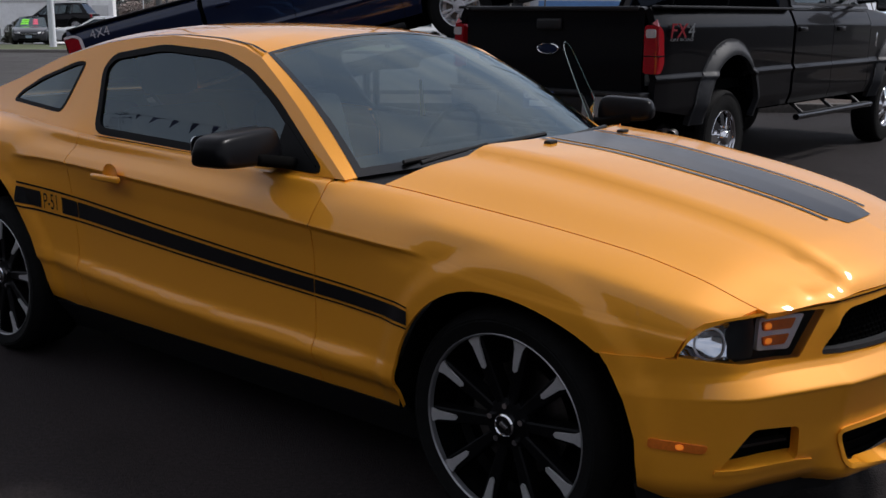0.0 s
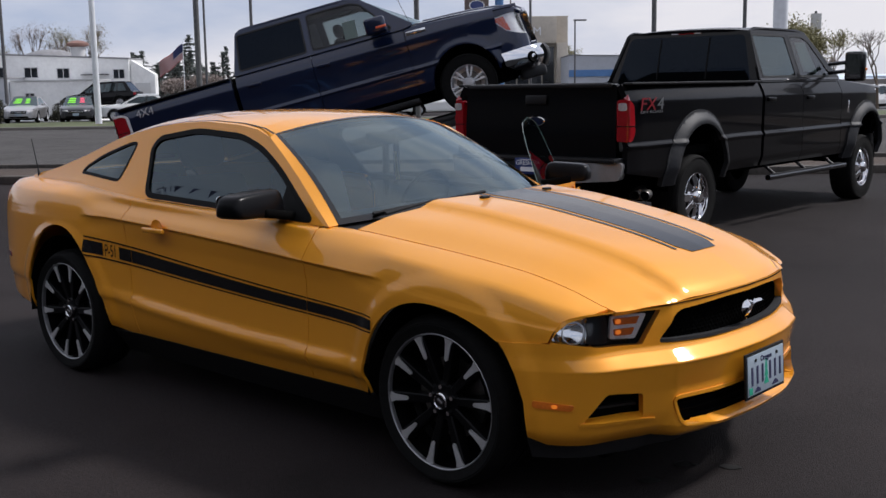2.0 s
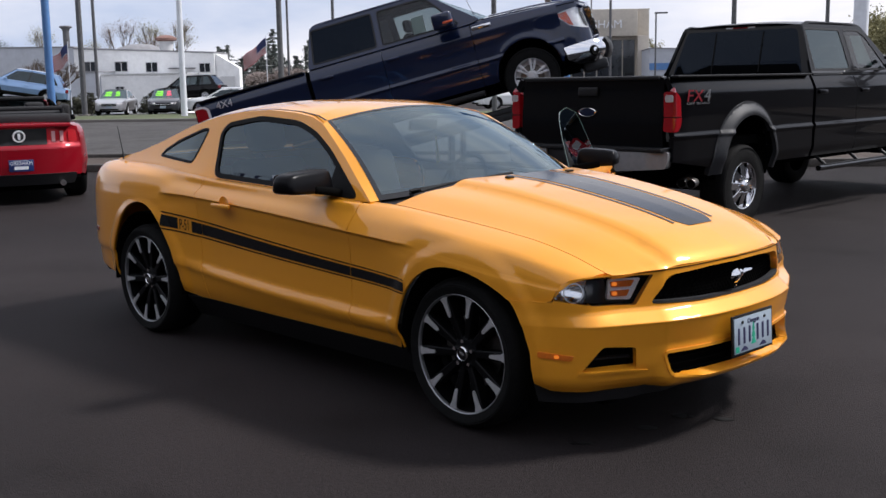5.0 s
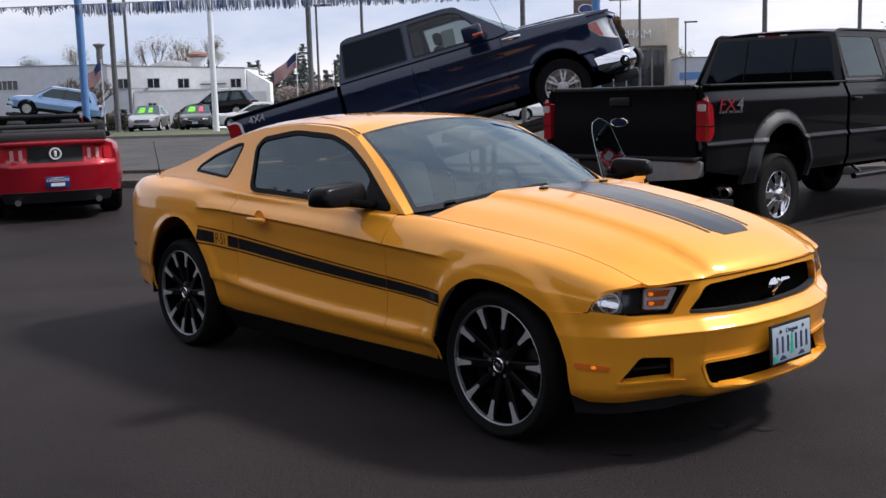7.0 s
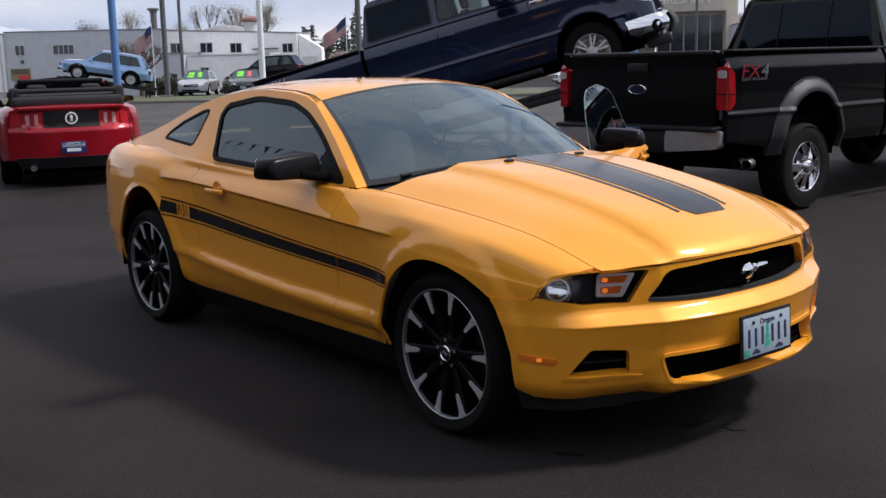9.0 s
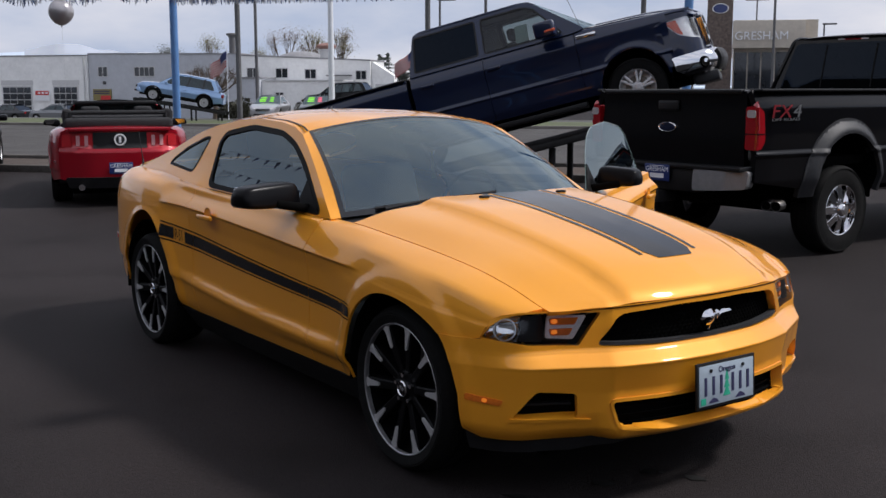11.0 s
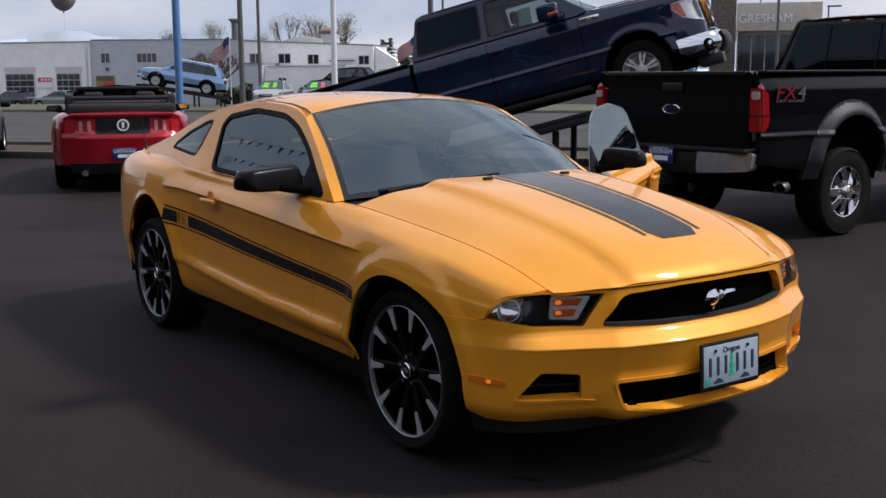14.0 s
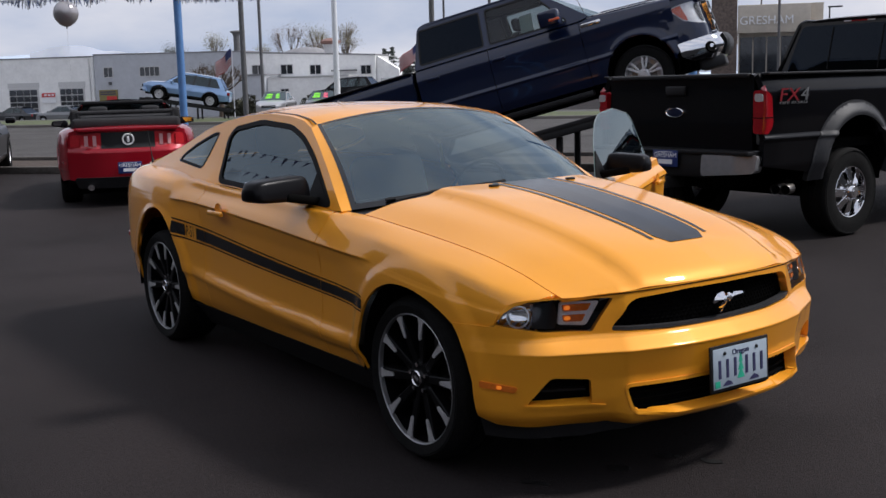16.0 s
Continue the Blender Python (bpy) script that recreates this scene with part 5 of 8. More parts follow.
    set_wheels(car, wheel, [(2.72, -0.882, 0.335, 0), (0.0, -0.886, 0.335, 0), (2.72, 0.882, 0.335, 0), (0.0, 0.886, 0.335, 0)])
    return car


STRIPE_Z = curve((0.2, 0.692), (2.45, 0.600))


def stripe_set(turn, owner, x0, x1):
    """The black side stripe between two places: a band with a pinstripe over and under it."""
    xs = np.linspace(x0, x1, max(3, int((x1 - x0) / 0.12)))
    for name, lo, hi, cut in (("side_stripe", -0.022, 0.020, True), ("pinstripe", 0.028, 0.033, False), ("pinstripe", -0.034, -0.029, False)):
        spans = [(xs[0], xs[-1])]
        if cut and x0 < 0.45 < x1:
            spans = [(x0, 0.425), (0.56, x1)]
        for a, b in spans:
            q = np.linspace(a, b, max(3, int((b - a) / 0.1)))
            o = [(x, STRIPE_Z(x) + lo) for x in q] + [(x, STRIPE_Z(x) + hi) for x in q[::-1]]
            bm = sheet(o, lambda x, z: m_side(x, z if z < 0.74 else 0.74 + (z - 0.74) * 0.5), (0, -1, 0), step=(0.06, 0.02), thick=0.0, lift=0.004)
            part(name, turn(bm), DECAL, owner, "satin black side stripe" if cut else "thin black pinstripe")
    if x0 < 0.45 < x1:
        t = text_bm("P-51", 0.058, 0.0)
        for v in t.verts:
            x, z = 0.493 + v.co.x * 0.95, STRIPE_Z(0.49) + v.co.y - 0.002
            v.co = Vector(m_side(x, z)) + Vector((0, -0.006, 0))
        part("side_lettering", turn(t), DECAL, owner, "black P-51 lettering", smooth=False)


# ---- pickups ----
def pickup(name, label, paint, m, d, kind):
    """A crew-cab pickup, x forward from the rear axle, wheels on z = 0. kind: "heavy" or "light"."""
    heavy = kind == "heavy"
    car = thing(name, label, "pickup truck", m)
    right = (0, -1, 0)
    tail, bedf, wb, hw = d["tail"], d["bed"], d["wb"], d["half"]
    rail, belt, roof, bot = d["rail"], d["belt"], d["roof"], d["bottom"]
    xd0, xd1, xd2, xwt, xwb, xhf = d["door0"], d["door1"], d["door2"], d["screen_top"], d["screen_base"], d["nose"]
    prof = curve((bot - 0.2, hw - 0.10), (bot, hw - 0.05), (bot + 0.12, hw - 0.012), (bot + 0.3, hw - 0.008), (bot + 0.335, hw + 0.008), (bot + 0.37, hw - 0.012), (0.98, hw - 0.016), (rail - 0.16, hw - 0.008), (rail - 0.12, hw - 0.020), (rail - 0.02, hw - 0.068), (rail + 0.03, hw - 0.10))
    taper = curve((tail - 0.1, 0.05), (tail + 0.25, 0.012), (0, 0.0), (wb, 0.0), (wb + 0.45, 0.02), (xhf, 0.09))
    rh = d["arch"]

    def side(x, z):
        y = prof(z) - taper(x)
        for ax in (0.0, wb):
            q = math.hypot(x - ax, z - d["arch_z"])
            y += 0.02 * math.exp(-(((q - rh) / 0.06) ** 2))
        return (x, -y, z)

    def cab(x, z):
        return (x, -(hw - 0.07 - (0.36 if heavy else 0.42) * (z - belt)) + 0.0, z)

    ar = arc(0, d["arch_z"], rh, 200, -20, 26)
    af = arc(wb, d["arch_z"], rh, 200, -20, 26)
    ar = [p for p in ar if p[1] > bot] or ar
    af = [p for p in af if p[1] > bot] or af
    hood_z = lambda x: float(np.interp(x, [xd2, xhf], [belt, d["hood"]]))
    bed_o = [(tail + 0.02, bot + 0.1), (ar[0][0], bot)] + ar + [(ar[-1][0], bot), (bedf, bot), (bedf, rail), (tail + 0.02, rail)]
    bed = part("bed_side", sheet(bed_o, side, right, step=(0.06, 0.03), thick=0.06, cuts=(bot + 0.31, bot + 0.335, bot + 0.36)), paint, car, "pickup bed side in body colour")
    part("bed_side", flipped(sheet(bed_o, side, right, step=(0.08, 0.05), thick=0.06)), paint, car)
    xf = xhf - 0.42
    fen_o = [(xd2 + 0.006, bot), (af[0][0], bot)] + af + [(af[-1][0], bot + 0.06), (xf, bot + 0.16), (xf, hood_z(xf) - 0.03), (xd2 + 0.006, belt - 0.01)]
    both("fender", sheet(fen_o, side, right, step=(0.06, 0.03), thick=0.05, cuts=(bot + 0.31, bot + 0.335, bot + 0.36)), paint, car, "front wing in body colour")
    wt = roof - 0.10
    for x0, x1, first in ((xd0, xd1, True), (xd1, xd2, False)):
        o = [(x0 + 0.004, bot), (x1 - 0.004, bot), (x1 - 0.004, belt), (x0 + 0.004, belt)]
        if first:
            o = [(max(x0, rh * 0.9) + 0.004, bot), (x1 - 0.004, bot), (x1 - 0.004, belt), (x0 + 0.004, belt), (x0 + 0.004, bot + 0.15)]
        win = rounded([(x0 + 0.09, belt + 0.03), (x1 - 0.04, belt + 0.03), (x1 - 0.04, wt), (x0 + 0.13, wt)], 0.04, 3) if first else rounded([(x0 + 0.05, belt + 0.03), (x1 - 0.14, belt + 0.03), (xwt + 0.10, wt - 0.06), (xwt - 0.05, wt), (x0 + 0.05, wt)], 0.04, 3)
        for s in (0, 1):
            turn = flipped if s else (lambda b: b)
            dr = part("door", turn(sheet(o, side, right, step=(0.15, 0.03), thick=0.03, cuts=(bot + 0.31, bot + 0.335, bot + 0.36))), paint, car, "closed door in body colour")
            glass = (TINT if heavy else DARKGLASS) if first else SIDEGLASS
            part("window_glass", turn(sheet(shrunk(win, 0.004), cab, right, step=(0, 0), thick=0.0, lift=-0.004)), glass, dr, "tinted door window")
            part("window_seal", turn(sheet(shrunk(win, -0.008), cab, right, holes=(shrunk(win, 0.016),), step=(0, 0), thick=0.006, lift=0.002)), PLASTIC, dr)
            hx = d["handles"][0 if first else 1]
            part("door_handle", turn(box(hx - 0.10, hx + 0.09, -hw - 0.018, -hw + 0.02, belt - 0.225, belt - 0.18, 0.012, 3)), paint, dr)
        if first:
            w1 = win
        else:
            w2 = win
    cab_o = [(xd0, belt - 0.02), (xd2, belt - 0.02), (xwb, belt + 0.01), (xwt + 0.06, roof - 0.045), (xwt - 0.12, roof - 0.02), (xd0 + 0.22, roof - 0.02), (xd0 + 0.12, roof - 0.06)]
    both("cab_side", sheet(rounded(cab_o, 0.04, 2), cab, right, holes=(w1, w2), step=(0.3, 0.2), thick=0.03), paint, car, "cab pillars in body colour")
    yr = -cab(0, roof - 0.03)[1]
    x0, x1 = xd0 + 0.14, xwt + 0.02
    ro = [(x, -1) for x in np.linspace(x0, x1, 10)] + [(x1, u) for u in np.linspace(-0.9, 0.9, 13)] + [(x, 1) for x in np.linspace(x1, x0, 10)] + [(x0, u) for u in np.linspace(0.9, -0.9, 13)]
    part("roof", sheet(ro, lambda x, u: (x + 0.03 * (1 - u * u) * (1 if x > (x0 + x1) / 2 else -1), u * (yr + 0.01), roof - 0.035 * abs(u) ** 3 - 0.03 * max(0, abs(x - (x0 + x1) / 2) / ((x1 - x0) / 2)) ** 4), (0, 0, 1), step=(0.15, 0.1), thick=0.03), paint, car, "cab roof in body colour")
    bw = rounded([(-0.83, belt - 0.02), (0.83, belt - 0.02), (0.70, roof - 0.10), (-0.70, roof - 0.10)], 0.06, 3)
    back = rounded([(-hw + 0.09, belt - 0.35), (hw - 0.09, belt - 0.35), (hw - 0.08, belt), (yr + 0.01, roof - 0.06), (-yr - 0.01, roof - 0.06), (-hw + 0.08, belt)], 0.05, 3)
    bfn = lambda y, z: (xd0 + 0.0 + 0.14 * max(0, (z - belt) / (roof - belt)) + 0.03 * (abs(y) / hw) ** 3, y, z)
    part("cab_back", sheet(back, bfn, (-1, 0, 0), holes=(bw,), step=(0.15, 0.15), thick=0.03), paint, car)
    rw = part("rear_window", sheet(bw, bfn, (-1, 0, 0), step=(0.2, 0.2), thick=0.0), DARKGLASS, car, "dark sliding rear window")
    for y in (-0.3, 0.3):
        part("slider_bar", sheet([(y - 0.008, belt + 0.02), (y + 0.008, belt + 0.02), (y + 0.008, roof - 0.12), (y - 0.008, roof - 0.12)], bfn, (-1, 0, 0), step=(0, 0), thick=0.006, lift=0.004), SEAL, rw)
    sl = part("high_stop_lamp", moved(box(-0.03, 0.03, -0.19, 0.19, -0.025, 0.025, 0.01, 2), Matrix.Translation((xd0 + 0.15, 0, roof - 0.055))), TAILRED, car, "red high-mounted stop lamp")
    for y in (-0.14, 0.14):
        part("cargo_lamp", moved(box(-0.034, 0.0, y - 0.045, y + 0.045, -0.02, 0.02, 0.006, 2), Matrix.Translation((xd0 + 0.15, 0, roof - 0.055))), TAILCLEAR, sl)

    def screen(t, u):
        xb, xt = xwb + 0.14 - 0.16 * u * u, xwt + 0.08 - 0.05 * u * u
        y = (hw - 0.13) * (1 - t) + (yr - 0.01) * t
        return (xb + (xt - xb) * t, u * y, belt + 0.03 + (roof - 0.05 - belt - 0.03) * t - 0.02 * u * u)

    rg = [(0, -1), (1, -1), (1, -0.5), (1, 0), (1, 0.5), (1, 1), (0, 1), (0, 0.5), (0, 0), (0, -0.5)]
    part("windscreen", sheet(rg, screen, (1, 0, 1), step=(0.2, 0.15), thick=0.0), WSGLASS, car, "windscreen")
    # bonnet and nose
    ho = [(0, -1), (1, -1), (1, 1), (0, 1)]
    hx0, hx1 = xwb + 0.02, xhf
    zc = curve((0, belt + 0.05), (0.5, (belt + d["hood"]) / 2 + 0.06), (0.8, d["hood"] + 0.05), (0.93, d["hood"] + 0.005), (1, d["hood"] - 0.06))
    part("bonnet", sheet(ho, lambda s, u: (hx0 + 0.13 * (1 - u * u) * (1 - s) + (hx1 - 0.06 * abs(u) ** 3 - hx0) * s, u * (hw - 0.11 - 0.06 * s), zc(s) - 0.05 * abs(u) ** 2.5 + 0.02 * (1 if 0.35 < abs(u) < 0.6 else 0)), (0, 0, 1), step=(0.08, 0.1), thick=0.04), paint, car, "bonnet in body colour")
    both("fender_top", sheet([(xwb - 0.05, 0), (xhf - 0.1, 0), (xhf - 0.1, 1), (xwb - 0.05, 1)], lambda x, k: (x, side(x, hood_z(x) - 0.03)[1] * (1 - k) - (hw - 0.12) * k + 0.0, hood_z(x) - 0.035 + 0.035 * math.sin(k * 1.57)), (0, -0.3, 1), step=(0.15, 0.2), thick=0.02), paint, car)
    gz0, gz1 = bot + 0.22, d["hood"] - 0.06
    nose = lambda y, z: (xhf + 0.09 - 0.10 * (abs(y) / hw) ** 3 - 0.10 * max(0, z - gz0), y, z)
    gr = part("grille", sheet(rounded([(-0.52, gz0), (0.52, gz0), (0.56, gz1), (-0.56, gz1)], 0.06, 3), nose, (1, 0, 0), step=(0.1, 0.1), thick=0.14), CHROME, car, "chrome grille")
    for k in range(3):
        z = gz0 + 0.06 + k * (gz1 - gz0 - 0.06) / 3
        part("grille_insert", sheet(rounded([(-0.42, z), (0.42, z), (0.42, z + (gz1 - gz0) / 3 - 0.08), (-0.42, z + (gz1 - gz0) / 3 - 0.08)], 0.02, 2), nose, (1, 0, 0), step=(0.1, 0), thick=0.01, lift=0.008), PLASTIC, gr)
    for s in (0, 1):
        turn = flipped if s else (lambda b: b)
        lz0, lz1 = d["hood"] - 0.47, d["hood"] - 0.085
        lpx = curve((0, xhf), (0.25, xhf - 0.045), (0.36, xhf - 0.12), (0.46, xhf - 0.215), (0.66, xhf - 0.42))
        lpy = curve((0, 0.56), (0.25, 0.80), (0.36, 0.875), (0.46, 0.915), (0.66, 0.95))
        lampfn = lambda a, z: (lpx(a) - 0.14 * max(0, z - lz0), -lpy(a) + 0.05 * max(0, z - lz0 - 0.1), z)
        lo = rounded([(0.06, lz0 + 0.02), (0.36, lz0 + 0.07), (0.53, lz0 + 0.14), (0.655, lz1 - 0.075), (0.62, lz1 - 0.035), (0.50, lz1 - 0.02), (0.06, lz1)], 0.02, 3)
        wing = part("nose_panel", turn(sheet([(0.0, bot + 0.17), (0.68, bot + 0.16), (0.68, d["hood"] - 0.03), (0.35, d["hood"] - 0.03), (0.0, d["hood"] - 0.07)], lampfn, (1, -0.8, 0), holes=(lo,), step=(0.03, 0.05), thick=0.03)), paint, car, "front corner panel in body colour")
        hl = part("headlight", turn(sheet(lo, lampfn, (1, -0.8, 0), step=(0.04, 0.05), thick=0.03, lift=-0.02)), LAMPBOWL, car, "headlight with coloured corner lens")
        am = rounded([(0.47, lz0 + 0.135), (0.53, lz0 + 0.16), (0.635, lz1 - 0.075), (0.61, lz1 - 0.045), (0.50, lz1 - 0.04)], 0.008, 2)
        dk = rounded([(0.15, lz0 + 0.07), (0.30, lz0 + 0.09), (0.32, lz1 - 0.06), (0.15, lz1 - 0.05)], 0.05, 3)
        part("lamp_hollow", turn(sheet(dk, lampfn, (1, -0.8, 0), step=(0.04, 0.05), thick=0.004, lift=-0.012)), TRIMGREY, hl)
        part("turn_signal", turn(sheet(am, lampfn, (1, -0.8, 0), step=(0.04, 0.05), thick=0.004, lift=-0.008)), AMBER if heavy else SIGNAL, hl)
        part("lens", turn(sheet(lo, lampfn, (1, -0.8, 0), step=(0.04, 0.05), thick=0.0, lift=-0.003)), LENS, hl).visible_shadow = False
    bpx = curve((0, xhf + 0.20), (0.6, xhf + 0.16), (0.80, xhf + 0.06), (0.98, xhf - 0.09), (1.2, xhf - 0.30), (1.38, xhf - 0.47))
    bpy = curve((0, 0), (0.6, 0.6), (0.80, 0.785), (0.98, 0.90), (1.2, 0.965), (1.38, 0.995))
    fb = lambda a, z: (bpx(abs(a)) + 0.02 - 0.09 * ((z - bot - 0.10) / 0.16) ** 2, math.copysign(bpy(abs(a)), a), z)
    bz0, bz1 = bot - 0.08, bot + 0.24
    fbp = part("front_bumper", sheet(rounded([(-1.37, bz0 + 0.13), (-1.15, bz0 + 0.03), (-0.6, bz0), (0.6, bz0), (1.15, bz0 + 0.03), (1.37, bz0 + 0.13), (1.35, bz1 - 0.02), (0.9, bz1), (-0.9, bz1), (-1.35, bz1 - 0.02)], 0.04, 3), fb, (1, 0, 0), step=(0.06, 0.05), thick=0.10), CHROME, car, "chrome front bumper")
    part("bumper_step", sheet(rounded([(-0.7, bz0 + 0.03), (0.7, bz0 + 0.03), (0.7, bz1 - 0.03), (-0.7, bz1 - 0.03)], 0.03, 3), fb, (1, 0, 0), step=(0.1, 0.05), thick=0.03, lift=0.03), PLASTIC, fbp)
    for y in (-0.96, 0.96):
        fx, fy, fz = fb(y, bot + 0.08)
        fg = part("fog_lamp", moved(lathe([(0.0, 0.006), (0.05, 0.0), (0.068, -0.014), (0.076, 0.01)], 20), pose(fx + 0.006, fy, fz, 0, 0, 90 + math.copysign(50, y))), VOID, fbp, "dark round fog lamp")
    part("front_valance", box(xhf - 0.25, xhf + 0.10, -hw + 0.20, hw - 0.20, bot - 0.20, bot - 0.05, 0.04), TRIMGREY, car, "grey lower front valance")
    # tailgate end
    tfn = lambda y, z: (tail + 0.012 * math.cos(z * 9) + 0.02 * (abs(y) / hw) ** 4, y, z)
    gate = part("tailgate", sheet(rounded([(-hw + 0.155, bot + 0.14), (hw - 0.155, bot + 0.14), (hw - 0.155, rail), (-hw + 0.155, rail)], 0.03, 3), tfn, (-1, 0, 0), step=(0.15, 0.06), thick=0.06), paint, car, "closed tailgate in body colour")
    part("tailgate_handle", box(tail - 0.02, tail + 0.01, -0.12, 0.12, rail - 0.18, rail - 0.09, 0.015, 3), PLASTIC, gate, "black tailgate handle")
    oval = lathe([(0.0, -0.02), (0.055, -0.02), (0.06, -0.016)], 28)
    part("oval_badge", moved(oval, pose(tail - 0.004, 0, rail - 0.33, 0, 0, 270) @ Matrix.Diagonal((1.65, 1, 0.68, 1))), NAVY, gate, "dark blue oval badge")
    part("badge_rim", moved(lathe([(0.055, -0.018), (0.06, -0.023), (0.066, -0.018), (0.066, 0.0)], 28), pose(tail - 0.004, 0, rail - 0.33, 0, 0, 270) @ Matrix.Diagonal((1.65, 1, 0.68, 1))), CHROME, gate)
    part("gate_cap", box(tail - 0.012, tail + 0.05, -hw + 0.2, hw - 0.2, rail - 0.03, rail + 0.008, 0.01), PLASTIC, gate)
    tz0, tz1 = d["lamp"]
    for s in (0, 1):
        turn = flipped if s else (lambda b: b)
        wr = 0.0 if heavy else 0.085
        tlo = rounded([(-0.11, tz0), (0.045 + wr, tz0), (0.085 + wr, tz0 + 0.07), (0.075 + wr, tz1 - 0.05), (0.02 + wr, tz1), (-0.10, tz1)], 0.03, 3)
        lampf = lambda a, z: (tail - 0.012 + max(0, a) * 1.35 + 0.02 * max(0, z - tz1 + 0.1), -(hw - 0.025) + max(0, -a) - 0.004 * (1 if a > 0 else 0) + 0.035 * max(0, z - tz1 + 0.25), z)
        tlp = part("tail_lamp", turn(sheet(tlo, lampf, (-1, -0.6, 0), step=(0.05, 0.06), thick=0.06, lift=0.006)), TAILRED, car, "red and clear tail lamp")
        h = tz1 - tz0
        for z0, z1 in (((0.74, 0.92),) if heavy else ((0.42, 0.52),)):
            part("reverse_lens", turn(sheet(rounded([(-0.085, tz0 + h * z0), (0.0, tz0 + h * z0), (0.0, tz0 + h * z1), (-0.085, tz0 + h * z1)], 0.02, 3), lampf, (-1, -0.6, 0), step=(0.05, 0), thick=0.006, lift=0.011)), REVERSE, tlp)
        rim = [(a, z) for a, z in tlo]
        if not heavy:
            part("lamp_rim", turn(sheet(shrunk(rim, -0.006), lampf, (-1, -0.6, 0), holes=(shrunk(rim, 0.022),), step=(0.05, 0.06), thick=0.004, lift=0.011)), TAILCLEAR, tlp, "pale lens border")
        part("lamp_divider", turn(sheet([(-0.125, tz0 + h * 0.36), (0.08 + wr, tz0 + h * 0.36), (0.08 + wr, tz0 + h * 0.38), (-0.125, tz0 + h * 0.38)], lampf, (-1, -0.6, 0), step=(0.05, 0), thick=0.003, lift=0.009)), GLOSSBLK, tlp)
        bar = part("bed_rail_cap", turn(box(tail + 0.05, bedf - 0.02, -hw + 0.02, -hw + 0.12, rail - 0.01, rail + 0.014, 0.01)), PLASTIC, car)
    bx = tail - 0.13
    rb = lambda a, z: (bx + 0.10 * max(0, abs(a) - 0.75) * 3 - 0.015 * math.cos((z - bot) * 7), a * 1.0, z)
    zb = bot + (0.205 if heavy else 0.06)
    for s in (-1, 1):
        o = rounded([(s * 0.42, zb - 0.20), (s * (hw - 0.06), zb - 0.16), (s * (hw - 0.04), zb), (s * 0.42, zb)], 0.04, 3)
        part("rear_bumper", sheet(o, rb, (-1, 0, 0), step=(0.06, 0.05), thick=0.15), DULLCHROME, car, "dull chrome rear bumper section")
    part("bumper_pad", box(bx - 0.01, tail + 0.05, -hw + 0.08, hw - 0.08, zb - 0.01, zb + 0.03, 0.01), PLASTIC, car, "black bumper step pad")
    part("plate_panel", box(bx + 0.02, tail + 0.05, -0.44, 0.44, zb - 0.22, zb, 0.02), PLASTIC, car)
    part("hitch", box(bx - 0.04, bx + 0.2, -0.05, 0.05, zb - 0.33, zb - 0.22, 0.01), STEELDARK, car)
    if heavy:
        dealer_plate(car, pose(bx - 0.012, 0.0, zb - 0.06, 0, 0, 180))
        ex = part("exhaust", tube((bx + 1.0, -0.62, 0.50), (bx + 0.56, -0.86, 0.497), 0.05, None, 16), STEEL, car, "steel exhaust")
        for y in (-0.845, -0.95):
            tip = part("exhaust_tip", lathe([(0.036, 0.06), (0.040, -0.044), (0.0435, -0.05), (0.047, -0.044), (0.047, 0.12), (0.03, 0.14)], 24), STEEL, ex, "steel exhaust tip")
            tip.matrix_basis = pose(bx + 0.5, y, 0.497, 0, 0, 292)
            # near-black disc closes the pipe; its shaded inside is put into the colour
            part("bore_shade_disc", lathe([(0.0, -0.022), (0.039, -0.026)], 20), VOID, ex).matrix_basis = pose(bx + 0.5, y, 0.497, 0, 0, 292)
    # arches, steps, mirrors
    for ax, lab in ((0.0, "rear"), (wb, "front")):
        outer = [p for p in arc(ax, d["arch_z"], rh + (0.125 if heavy else 0.025), 205, -25, 26)]
        inner_ = [p for p in arc(ax, d["arch_z"], rh - 0.012, 205, -25, 26)]
        keep = [(o, i) for o, i in zip(outer, inner_) if i[1] > bot - (0.06 if heavy else 0)]
        ring_o = [k[0] for k in keep] + [k[1] for k in reversed(keep)]
        both("wheel_flare", sheet(ring_o, lambda x, z, ax=ax: (x, side(x, z)[1] - 0.008 - (0.045 if heavy else 0.0) * math.sin(max(0.0, min(1.0, (rh + 0.10 - math.hypot(x - ax, z - d["arch_z"])) / 0.11)) * 1.9), z), right, step=(0.02, 0.02), thick=0.05), TRIMGREY if heavy else paint, car, "grey plastic wheel flare" if heavy else "")
        for s in (-1, 1):
            ln = bmesh.new()
            a0 = [[ln.verts.new((ax + (rh + 0.01) * math.cos(radians(t)), s * y, d["arch_z"] + (rh + 0.01) * math.sin(radians(t)))) for t in range(-15, 196, 15)] for y in (hw - 0.06, 0.55)]
            for i in range(len(a0[0]) - 1):
                ln.faces.new((a0[0][i], a0[0][i + 1], a0[1][i + 1], a0[1][i]))
            ln.faces.new(a0[1])
            part("wheel_liner", ln, VOID, car)
    for s in (0, 1):
        turn = flipped if s else (lambda b: b)
        mx, mz = xd2 - 0.32, belt + (0.14 if heavy else 0.10)
        hsz = (0.07, 0.11, 0.17) if heavy else (0.14, 0.16, 0.11)
        my = -hw - (0.26 if heavy else 0.17)
